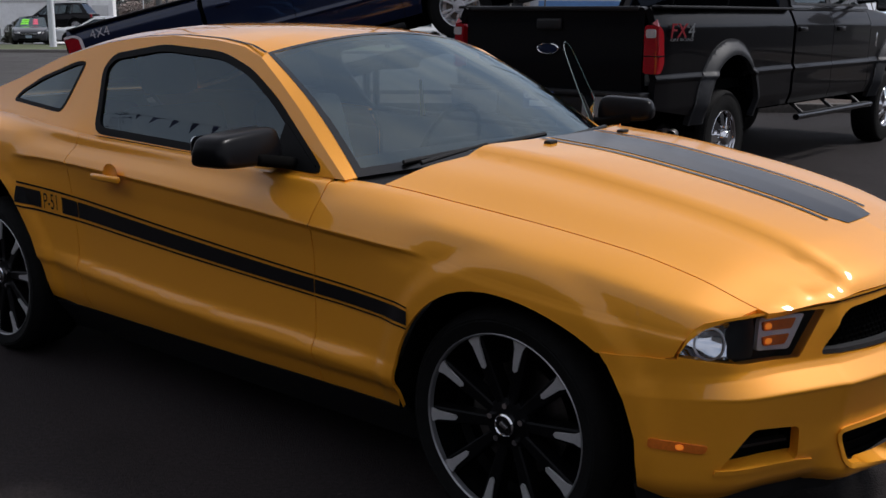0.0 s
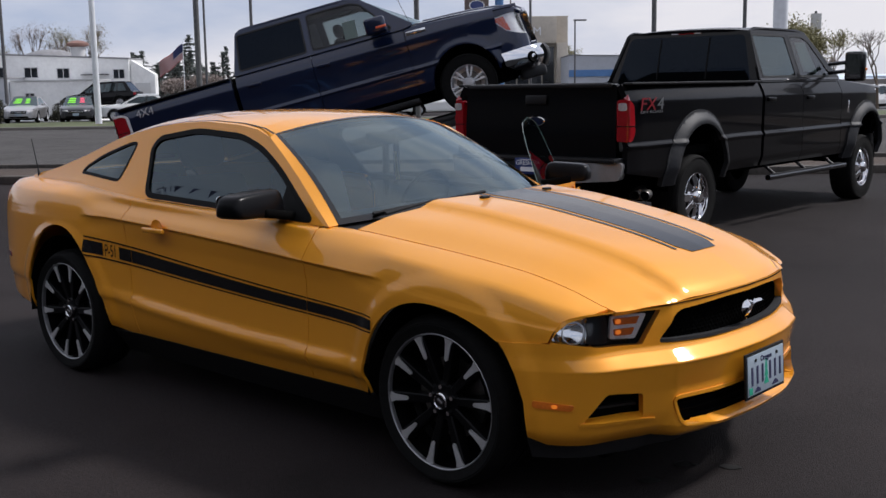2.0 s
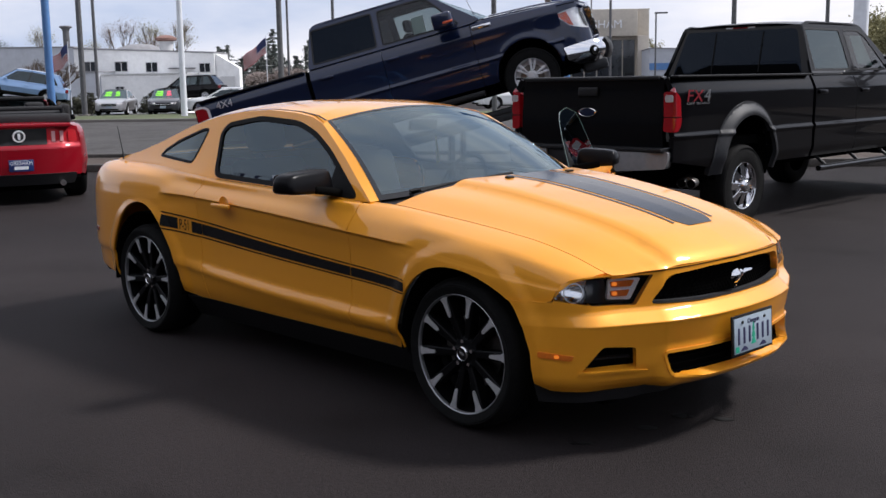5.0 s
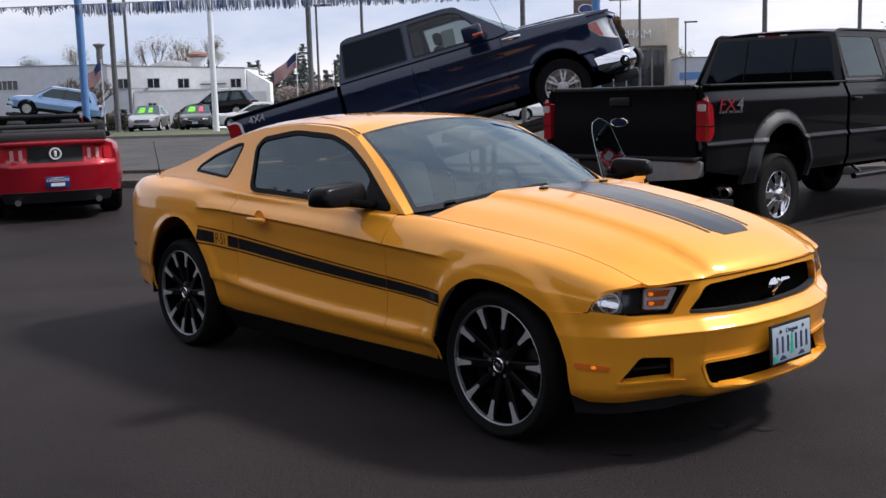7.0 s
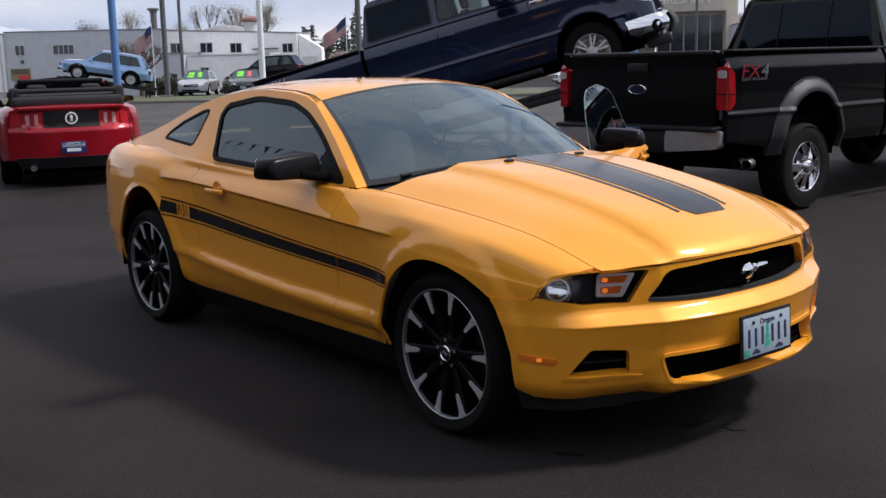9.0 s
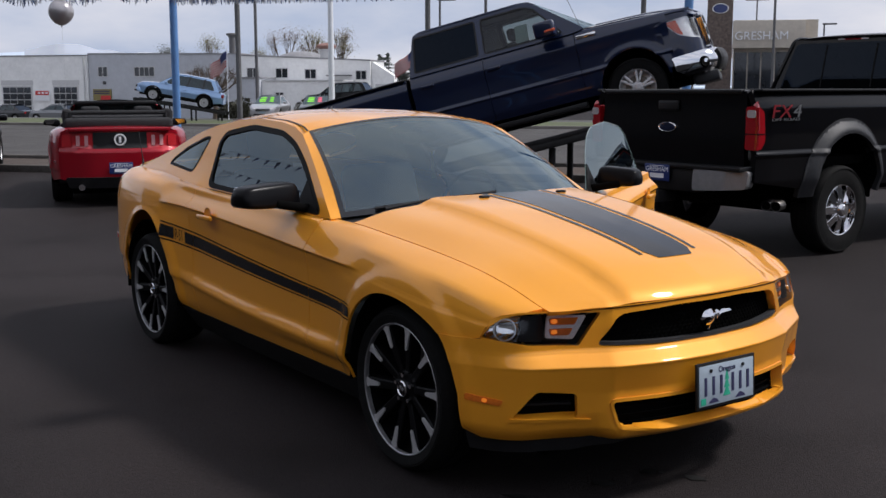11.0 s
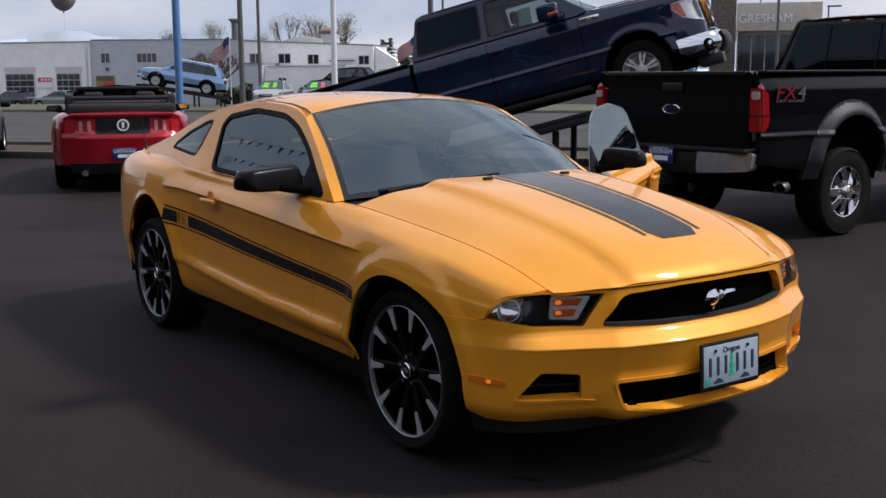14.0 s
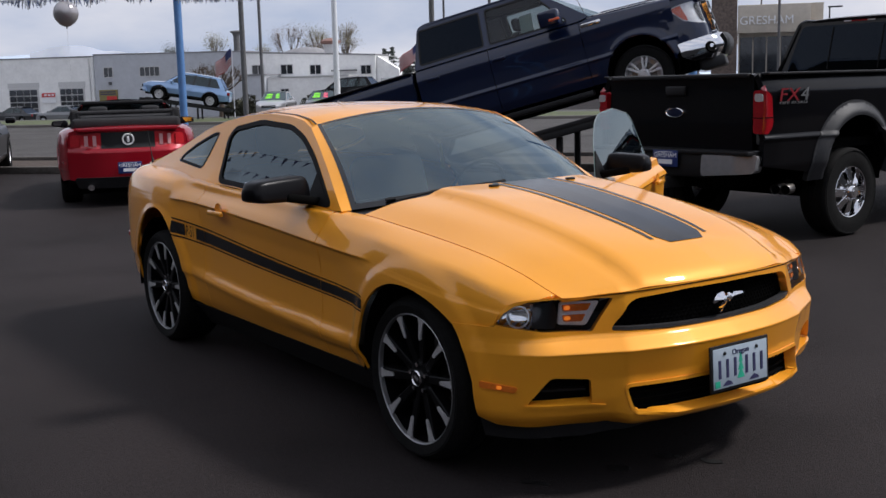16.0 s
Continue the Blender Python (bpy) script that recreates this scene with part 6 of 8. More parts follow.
        mr = part("wing_mirror", turn(box(mx - hsz[0], mx + hsz[0], my - hsz[1], my + hsz[1], mz - hsz[2], mz + hsz[2], 0.035, 3)), GLOSSBLK if heavy else paint, car, "large wing mirror")
        part("mirror_glass", turn(box(mx - hsz[0] - 0.004, mx - hsz[0] + 0.004, my - hsz[1] + 0.025, my + hsz[1] - 0.025, mz - hsz[2] + 0.03, mz + hsz[2] - 0.03)), CHROME, mr)
        part("mirror_signal", turn(box(mx + 0.0, mx + hsz[0] + 0.005, my - hsz[1] - 0.004, my - hsz[1] + 0.05, mz - 0.05, mz - 0.015, 0.01)), AMBER if heavy else SIGNAL, mr, "amber mirror signal")
        for dz in ((-0.05, 0.05) if heavy else (-0.03,)):
            part("mirror_arm", turn(tube((mx + 0.06, -hw + 0.08, mz + dz - 0.02), (mx + 0.01, my + hsz[1] - 0.02, mz + dz), 0.022, None, 10)), GLOSSBLK, mr)
        if heavy:
            st = part("side_step", turn(tube((xd0 + 0.02, -hw - 0.04, bot - 0.13), (xd2 + 0.02, -hw - 0.04, bot - 0.13), 0.032, None, 14)), GLOSSBLK, car, "black tubular side step")
            part("step_pad", turn(box(xd0 + 0.15, xd2 - 0.1, -hw - 0.062, -hw - 0.018, bot - 0.105, bot - 0.094)), TRIMGREY, st)
            for x in (xd0 + 0.25, (xd0 + xd2) / 2, xd2 - 0.25):
                part("step_bracket", turn(tube((x, -hw - 0.05, bot - 0.14), (x, -hw + 0.2, bot + 0.05), 0.02, None, 8)), STEELDARK, st)
    if not heavy:
        both("running_board", box(0.62, 2.98, -hw - 0.02, -hw + 0.18, bot - 0.13, bot - 0.05, 0.02), PLASTIC, car, "black running board")
        part("frame_rail", join(box(tail + 0.2, xhf - 0.3, -0.62, -0.48, bot - 0.16, bot + 0.02), box(tail + 0.2, xhf - 0.3, 0.48, 0.62, bot - 0.16, bot + 0.02)), VOID, car, smooth=False)
    und = box(tail + 0.1, xhf - 0.1, -0.45, 0.45, bot - 0.12, bot + 0.1)
    box(tail + 0.15, bedf, -hw + 0.12, hw - 0.12, 0.82, 0.90, bm=und)
    box(bedf - 0.06, bedf, -hw + 0.1, hw - 0.1, 0.82, rail, bm=und)
    part("underbody", und, VOID, car, smooth=False)
    part("axle", tube((0, -0.8, d["hub"]), (0, 0.8, d["hub"]), 0.08, None, 12), VOID, car)
    part("cabin_floor", box(xd0 + 0.05, xwb, -hw + 0.1, hw - 0.1, bot, bot + 0.15), CLOTH, car, smooth=False)
    part("dashboard", box(xwb - 0.35, xwb + 0.1, -hw + 0.15, hw - 0.15, belt - 0.3, belt + 0.02, 0.06), PLASTIC, car)
    for x in (xd0 + 0.42, xd1 + 0.42):
        for y in (-0.42, 0.42):
            sb = box(x - 0.1, x + 0.06, y - 0.27, y + 0.27, bot + 0.4, belt + 0.12, 0.06, 3)
            box(x - 0.08, x + 0.04, y - 0.14, y + 0.14, belt + 0.14, belt + 0.32, 0.05, 3, sb)
            part("seat", sb, CLOTH, car, "dark cloth seat")
    if heavy:
        w = truck_wheel(car, d["hub"], 0.235, CHROME, True, 8)
    else:
        w = truck_wheel(car, d["hub"], 0.25, ALLOY, False, 12)
    o = hw - 0.035
    set_wheels(car, w, [(wb, -o, d["hub"], 0), (0, -o, d["hub"], 0), (wb, o, d["hub"], 0), (0, o, d["hub"], 0)])
    onside = lambda bm, x, z, up=0.0: moved(bm, Matrix.Translation((x, side(x, z)[1] - 0.014, z)) @ Matrix.Rotation(radians(90), 4, "X"))
    if heavy:
        slant = Matrix(((1.5, 0.22, 0, 0), (0, 1, 0, 0), (0, 0, 1, 0), (0, 0, 0, 1)))
        b1 = part("badge_letters", onside(moved(text_bm("FX", 0.16, 0.002), slant), tail + 0.305, rail - 0.185), DECALRED, bed, "red and silver FX4 decal", smooth=False)
        part("badge_figure", onside(moved(text_bm("4", 0.16, 0.002), slant), tail + 0.515, rail - 0.185), GREYP, b1, smooth=False)
        part("badge_lettering", onside(moved(text_bm("OFF ROAD", 0.032, 0.002), Matrix.Diagonal((2.5, 1, 1, 1))), tail + 0.36, rail - 0.25), GREYP, b1, smooth=False)
        part("fender_badge", moved(box(-0.035, 0.035, -0.012, 0.0, -0.08, 0.08, 0.01), Matrix.Translation((xd2 + 0.22, -hw + 0.02, belt - 0.33))), CHROME, car)
        part("window_sticker", sheet([(xd1 + 0.24, belt + 0.10), (xd1 + 0.62, belt + 0.08), (xd1 + 0.52, belt + 0.43), (xd1 + 0.24, belt + 0.43)], cab, right, step=(0, 0), thick=0.0, lift=-0.02), PAPER, car, "pale paper sticker inside the window")
        both("belt_moulding", sheet([(xd0, belt - 0.005), (xd2, belt - 0.005), (xd2, belt + 0.018), (xd0, belt + 0.018)], cab, right, step=(0, 0), thick=0.01, lift=0.008), GLOSSBLK, car)
    else:
        part("bed_lettering", onside(text_bm("4X4", 0.15, 0.002), tail + 0.46, rail - 0.13), ALLOY, bed, "silver 4X4 lettering", smooth=False)
        part("fender_badge", box(xd2 + 0.02, xd2 + 0.30, side(xd2 + 0.1, belt - 0.12)[1] - 0.01, side(xd2 + 0.1, belt - 0.12)[1] + 0.01, belt - 0.13, belt - 0.07, 0.012), CHROME, car)
        part("window_sticker", sheet([(xd1 + 0.52, belt + 0.06), (xd1 + 0.70, belt + 0.06), (xd1 + 0.70, belt + 0.30), (xd1 + 0.52, belt + 0.30)], cab, right, step=(0, 0), thick=0.0, lift=-0.02), PAPER, car, "white paper sticker inside the window")
        part("aerial", tube((xd2 + 0.12, -hw + 0.1, belt), (xd2 - 0.05, -hw + 0.1, belt + 0.75), 0.004, 0.002, 6), PLASTIC, car)
    return car


HEAVY = dict(arch_z=0.63, tail=-1.27, bed=1.36, wb=4.36, half=1.015, rail=1.505, belt=1.52, roof=2.11, bottom=0.62, door0=1.42, door1=2.42, door2=3.54, screen_top=2.90, screen_base=3.61, nose=5.13, hood=1.42, hub=0.41, arch=0.50, lamp=(1.0, 1.37), handles=(1.57, 2.60))
LIGHT = dict(arch_z=0.47, tail=-1.22, bed=0.52, wb=3.683, half=1.0, rail=1.33, belt=1.36, roof=1.99, bottom=0.44, door0=0.58, door1=1.68, door2=3.0, screen_top=2.40, screen_base=3.16, nose=4.66, hood=1.27, hub=0.40, arch=0.47, lamp=(0.86, 1.25), handles=(0.84, 1.83))


# ---- the lot, the road and the far side ----
ROAD = Matrix.Rotation(radians(40), 4, "Z")  # local x along the road, local y away from the lot
FALL = curve((-400, 0), (11, 0), (14, -0.02), (30, -0.15), (41, -0.2), (56, -0.22), (60, -0.35), (70, -1.0), (76, -1.15), (900, -1.2))


def strip(y0, y1, s0, s1, lift, ny=6, nx=8):
    """A long strip of paving that follows the fall of the ground."""
    bm = bmesh.new()
    rows = [[bm.verts.new((s0 + (s1 - s0) * i / nx, y, FALL(y) + lift)) for i in range(nx + 1)] for y in [y0 + (y1 - y0) * k / ny for k in range(ny + 1)]]
    for a, b in zip(rows, rows[1:]):
        for i in range(nx):
            bm.faces.new((a[i], a[i + 1], b[i + 1], b[i]))
    return bm


gb = bmesh.new()
levels = [-900, -60, 0, 8, 11, 12.5, 14, 17, 20, 24, 27, 30, 34, 38, 41, 46, 49, 55, 61, 67, 73, 79, 84.9, 100, 300, 2500]
rows = [[gb.verts.new((s, y, FALL(y))) for s in (-2500, -60, -20, 0, 20, 60, 2500)] for y in levels]
for a, b in zip(rows, rows[1:]):
    for i in range(6):
        gb.faces.new((a[i], a[i + 1], b[i + 1], b[i]))
solid("ground", gb, ASPHALT, "dark damp-looking asphalt of a car lot", "ground", ROAD, kind="structure")
solid("road", strip(15.4, 40.9, -180, 150, 0.006), ROADM, "grey asphalt road beside the lot", "road", ROAD, kind="structure")
solid("road_line", strip(15.9, 16.02, -180, 150, 0.011, 1), FRAMEW, "faded white edge line on the road", "road marking", ROAD, kind="structure")
solid("planting_bed", strip(11.6, 14.6, -60, 40, 0.04, 3, 60), BARK_MULCH, "brown bark planting bed along the lot", "planting bed", ROAD, kind="structure")
solid("kerb_near", moved(box(-60, 40, 11.25, 11.45, -0.02, 0.13, 0.02), Matrix()), KERBDARK, "low concrete kerb along the lot", "kerb", ROAD, kind="structure")
solid("kerb_road", moved(box(-180, 150, 15.1, 15.3, -0.1, 0.06, 0.02), Matrix()), KERBDARK, "concrete kerb beside the road", "kerb", ROAD, kind="structure")
solid("kerb_far", box(-180, 150, 40.9, 41.15, -0.3, -0.06, 0.02), CONCRETE, "concrete kerb on the far side of the road", "kerb", ROAD, kind="structure")
gbm = strip(41.15, 49.0, -180, 150, 0.10, 4, 80)
for v in gbm.verts:
    v.co.z += 0.12 * noise.noise(v.co * 0.3)
solid("grass_verge", gbm, GRASS, "mown grass verge on the far side of the road", "grass", ROAD, kind="stuff")
solid("far_lot", strip(49.0, 84.9, -180, 150, 0.02, 6), FARLOT, "grey asphalt forecourt of the shops opposite", "pavement", ROAD, kind="structure")


def far_pole(name, label, s, n, z1, r0, r1, material, lamp=False):
    g = FALL(n)
    ob = thing(name, label, "pole", ROAD @ Matrix.Translation((s, n, g)), group=name)
    part("shaft", tube((0, 0, -0.05), (0, 0, z1 - g), r0, r1, 14), material, ob)
    part("base_plate", box(-r0 * 2, r0 * 2, -r0 * 2, r0 * 2, 0.0, 0.12, 0.02), CONCRETE, ob)
    if lamp:
        part("lamp_head", box(-0.15, 1.1, -0.2, 0.2, z1 - g - 0.02, z1 - g + 0.12, 0.04), GREYPOLE, ob)
    return ob


far_pole("blue_pole", "blue painted steel pole at the edge of the lot", -7.6, 12.8, 6.0, 0.075, 0.075, BLUEPOLE)
far_pole("blue_pole", "blue painted steel pole at the edge of the lot", 2.1, 12.5, 6.0, 0.075, 0.075, BLUEPOLE)
far_pole("flagpole", "tall white flagpole on the grass verge", -16.51, 45.52, 14.5, 0.16, 0.10, WHITEPOLE)


def oil_stain(x, y, a, b, turn, seed):
    """A thin dark drip mark with a ragged edge."""
    bm = bmesh.new()
    rim = []
    for k in range(18):
        t = 2 * math.pi * k / 18
        q = 1 + 0.35 * noise.noise(Vector((math.cos(t) * 1.6 + seed, math.sin(t) * 1.6, seed)))
        rim.append(bm.verts.new((a * q * math.cos(t), b * q * math.sin(t), 0)))
    bm.faces.new(rim)
    solid("oil_stain", bm, OILMARK, "small dark oil drip on the asphalt", "stain", pose(x, y, 0.004, 0, 0, turn), group="oil stains", smooth=False)


for x, y, a, b, turn, seed in ((3.229, -0.685, 0.06, 0.016, 35, 1), (3.306, -0.33, 0.045, 0.03, 40, 2), (3.32, -0.09, 0.035, 0.03, 60, 3), (3.36, -0.06, 0.015, 0.012, 0, 4), (3.482, 0.0, 0.045, 0.022, 20, 5)):
    oil_stain(x, y, a, b, turn, seed)


def far_car(name, label, paint, m, shape="sedan", price=False):
    """A parked car seen from far away, x forward from the rear axle; bodies differ by shape."""
    car = thing(name, label, "car", m, group="parked cars opposite")
    suv = shape == "suv"
    L0, L1, hw, wb, hub = -0.95, 3.55, 0.88, 2.65, 0.325 if not suv else 0.36
    zb, belt, roof = (0.34, 1.0, 1.64) if suv else (0.24, 0.92, 1.44)
    low = 0.6 if suv else 1.0
    top = curve((L0, belt - 0.10), (-0.75, belt - 0.02), (0.1, belt + 0.02), (1.9, belt), (2.3, belt + 0.01), (2.8, belt - 0.045 * low), (3.2, belt - 0.13 * low), (3.42, belt - 0.23 * low), (L1, belt - 0.36 * low))
    wid = curve((L0, hw - 0.20), (L0 + 0.18, hw - 0.06), (L0 + 0.5, hw - 0.01), (0.5, hw), (2.6, hw), (3.1, hw - 0.05), (3.4, hw - 0.17), (L1, hw - 0.30))
    prof = curve((zb, -0.09), (zb + 0.08, -0.03), (zb + 0.2, -0.012), (0.62, -0.004), (0.72, 0.006), (0.80, -0.012), (belt, -0.07))
    side = lambda x, z: (x, -(wid(x) + prof(z)), min(z, top(x)))
    ra = hub + 0.07
    o = [(L0, zb + 0.12), (-ra, zb)] + [p for p in arc(0, hub, ra, 180, 0, 12)] + [(ra, zb), (wb - ra, zb)] + [p for p in arc(wb, hub, ra, 180, 0, 12)] + [(wb + ra, zb), (L1, zb + 0.1)]
    o += [(x, top(x)) for x in np.linspace(L1, L0, 14)]
    both("body_side", sheet(o, side, (0, -1, 0), step=(0.10, 0.06), thick=0.03), paint, car)
    part("body_top", sheet([(L0, -1), (L1, -1), (L1, 1), (L0, 1)], lambda x, t: (x, t * (wid(x) - 0.06), top(x) - 0.01 + 0.05 * (1 - t * t)), (0, 0, 1), step=(0.1, 0.2), thick=0.02), paint, car)
    part("nose", sheet([(-0.66, zb + 0.05), (0.66, zb + 0.05), (0.66, belt - 0.30), (-0.66, belt - 0.30)], lambda y, z: (L1 + 0.08 - 0.34 * y * y - 0.25 * max(0.0, z - belt + 0.45) ** 1.5, y, z), (1, 0, 0), step=(0.1, 0.06), thick=0.06), paint, car)
    part("tail", sheet([(-0.72, zb + 0.08), (0.72, zb + 0.08), (0.70, belt - 0.06), (-0.70, belt - 0.06)], lambda y, z: (L0 - 0.06 + 0.08 * y * y, y, z), (-1, 0, 0), step=(0.2, 0.1), thick=0.06), paint, car)
    xs = (-0.75, 0.95, 1.55, 2.45) if suv else (-0.45, 0.55, 1.35, 2.35)
    rail = [(xs[0], belt - 0.02), (xs[3], belt - 0.03), (xs[2], roof - 0.04), (xs[1], roof), (xs[0] + (0.40 if suv else 0.75), roof - (0.05 if suv else 0.08))]
    cab = lambda x, z: (x, -(hw - 0.08 - 0.42 * (z - belt)), z)
    win = rounded([(xs[0] + (0.3 if suv else 0.55), belt + 0.05), (xs[3] - 0.25, belt + 0.04), (xs[2] + 0.03, roof - 0.12), (xs[1], roof - 0.09), (xs[0] + (0.56 if suv else 0.85), roof - 0.13)], 0.05, 2)
    both("cabin_side", sheet(rounded(rail, 0.16, 5), cab, (0, -1, 0), holes=(win,), step=(0.4, 0.2), thick=0.02), paint, car)
    both("side_window", sheet(win, cab, (0, -1, 0), step=(0, 0), thick=0.0, lift=-0.004), TINT, car)
    for px in (0.98, 0.16):
        lean = 0.10 if px > 0.5 else 0.03
        both("door_pillar", sheet([(px - 0.035, belt + 0.03), (px + 0.035, belt + 0.03), (px + 0.02 - lean, roof - 0.07), (px - 0.05 - lean, roof - 0.07)], cab, (0, -1, 0), step=(0, 0), thick=0.006, lift=0.004), GLOSSBLK, car)
    for hx in (1.05, 0.12):
        both("door_handle", box(hx - 0.10, hx + 0.08, -wid(hx) - 0.012, -wid(hx) + 0.02, belt - 0.16, belt - 0.13, 0.01), paint, car)
    for ax in (0.0, wb):
        lip = [p for p in arc(ax, hub, ra + 0.045, 186, -6, 16)] + [p for p in arc(ax, hub, ra - 0.004, -6, 186, 16)]
        both("arch_lip", sheet(lip, lambda x, z: (x, side(x, z)[1] - 0.010, z), (0, -1, 0), step=(0, 0), thick=0.03), PLASTIC if suv else paint, car)
    both("sill_cladding", sheet([(ra + 0.03, zb), (wb - ra - 0.03, zb), (wb - ra - 0.03, zb + 0.13), (ra + 0.03, zb + 0.13)], lambda x, z: (x, side(x, z)[1] - 0.010, z), (0, -1, 0), step=(0.4, 0.05), thick=0.02), PLASTIC if suv else paint, car)
    yr = hw - 0.08 - 0.42 * (roof - belt)
    part("roof", sheet([(rail[4][0] - 0.04, -1), (xs[2] + 0.04, -1), (xs[2] + 0.04, 1), (rail[4][0] - 0.04, 1)], lambda x, t: (x, t * (yr + 0.03), roof + 0.02 - 0.05 * t * t - 0.03 * abs(x - 0.9) ** 3), (0, 0, 1), step=(0.3, 0.25), thick=0.02), paint, car)
    pane = lambda xa, za, xb, zb2: (lambda t, u: (xa + (xb - xa) * t + 0.0, u * ((hw - 0.10) * (1 - t) + yr * t), za + (zb2 - za) * t))
    sc = part("windscreen", sheet([(0, -1), (1, -1), (1, 1), (0, 1)], pane(xs[3] + 0.02, belt - 0.02, xs[2] + 0.03, roof - 0.02), (1, 0, 1), step=(0.4, 0.4), thick=0.0), WSGLASS, car)
    part("rear_window", sheet([(0, -1), (1, -1), (1, 1), (0, 1)], pane(xs[0] - 0.02, belt - 0.02, rail[4][0], roof - 0.07), (-1, 0, 1), step=(0.4, 0.4), thick=0.0), DARKGLASS, car)
    for s in (-1, 1):
        hb = box(-0.34, 0.04, -0.15, 0.15, -0.05, 0.055, 0.04, 3)
        for v in hb.verts:
            v.co.z += 0.16 * max(0.0, -v.co.x) * 0.5
            v.co.y *= s
            v.co.x -= 0.9 * max(0.0, v.co.y * s + 0.10)
        bmesh.ops.recalc_face_normals(hb, faces=hb.faces[:])
        part("headlight", moved(hb, Matrix.Translation((L1 - 0.04, s * 0.56, belt - 0.28))), TAILCLEAR, car)
        part("tail_lamp", box(L0 - 0.02, L0 + 0.12, s * 0.66 - 0.12, s * 0.66 + 0.12, belt - 0.26, belt - 0.08, 0.03), TAILRED, car)
        part("wing_mirror", box(1.95, 2.1, s * 0.98 - 0.09, s * 0.98 + 0.09, belt + 0.02, belt + 0.14, 0.03), paint, car)
    part("bumper", sheet(rounded([(-0.80, zb + 0.04), (0.80, zb + 0.04), (0.78, belt - 0.40), (-0.78, belt - 0.40)], 0.06, 3), lambda y, z: (L1 + 0.13 - 0.55 * abs(y) ** 2.4 - 0.8 * max(0.0, zb + 0.14 - z), y, z), (1, 0, 0), step=(0.1, 0.06), thick=0.25), paint, car)
    gr = part("grille", box(L1 - 0.02, L1 + 0.10, -0.40, 0.40, belt - 0.39, belt - 0.25, 0.03), VOID, car)
    part("grille_bar", box(L1 + 0.09, L1 + 0.115, -0.38, 0.38, belt - 0.335, belt - 0.305, 0.006), CHROME, gr)
    part("lower_intake", box(L1 + 0.02, L1 + 0.145, -0.5, 0.5, zb + 0.06, zb + 0.14, 0.02), VOID, car)
    part("number_plate", box(L1 + 0.12, L1 + 0.15, -0.15, 0.15, zb + 0.16, zb + 0.29), PLATEWHITE, car)
    part("underbody", join(box(L0 + 0.1, L1 - 0.15, -0.6, 0.6, zb - 0.06, zb + 0.25), box(-0.2, 2.1, -0.75, 0.75, zb + 0.2, belt - 0.1)), VOID, car, smooth=False)
    if price:
        fn = pane(xs[3] + 0.02, belt - 0.02, xs[2] + 0.03, roof - 0.02)
        for u0, u1, mt in ((-0.75, -0.15, NEONGREEN), (0.1, 0.5, NEONPINK if price == 2 else NEONGREEN)):
            for k in range(3):
                t0 = 0.3 + 0.18 * k
                part("price_paint", sheet([(t0, u0), (t0, u1), (t0 + 0.12, u1 - 0.05), (t0 + 0.12, u0 + 0.08)], fn, (1, 0, 1), step=(0, 0), thick=0.0, lift=0.006), mt, sc)
    w = plain_wheel(car, hub, hub * 0.64, ALLOY)
    set_wheels(car, w, [(wb, -hw + 0.02, hub, 0), (0, -hw + 0.02, hub, 0), (wb, hw - 0.02, hub, 0), (0, hw - 0.02, hub, 0)])
    return car


def spot(s, n, turn, z=None, pitch=0.0):
    """A place on the far side: along, away, heading from the road's direction."""
    return ROAD @ pose(s, n, FALL(n) + 0.02 if z is None else z, 0, -pitch, turn)


def runway(name, label, m, x0, x1, half, depth, gnd, material=STEELDARK, posts=4):
    """A sloping display ramp under a car: two channels with posts to the ground. m: the car's pose."""
    ob = thing(name, label, "ramp", m)
    inv = m.inverted()
    for s in (-1, 1):
        t = box(x0, x1, s * half - 0.2, s * half + 0.2, -depth, -0.008, 0.012)
        r = part("runway", t, material, ob)
        for y in (-0.19, 0.19):
            part("side_rail", box(x0, x1, s * half + y - 0.02, s * half + y + 0.02, -0.01, 0.05, 0.006), material, r)
        for x in np.linspace(x1 - 0.2, x0 + 0.4, 4)[:posts]:
            top = m @ Vector((x, s * half, -depth))
            if top.z - gnd > 0.05:
                part("post", tube(inv @ top, inv @ Vector((top.x, top.y, gnd)), 0.05, None, 8), material, r)
    for x in np.linspace(x0 + 0.5, x1 - 0.3, 4):
        part("cross_member", box(x - 0.05, x + 0.05, -half, half, -depth, -depth + 0.1), material, ob)
    return ob


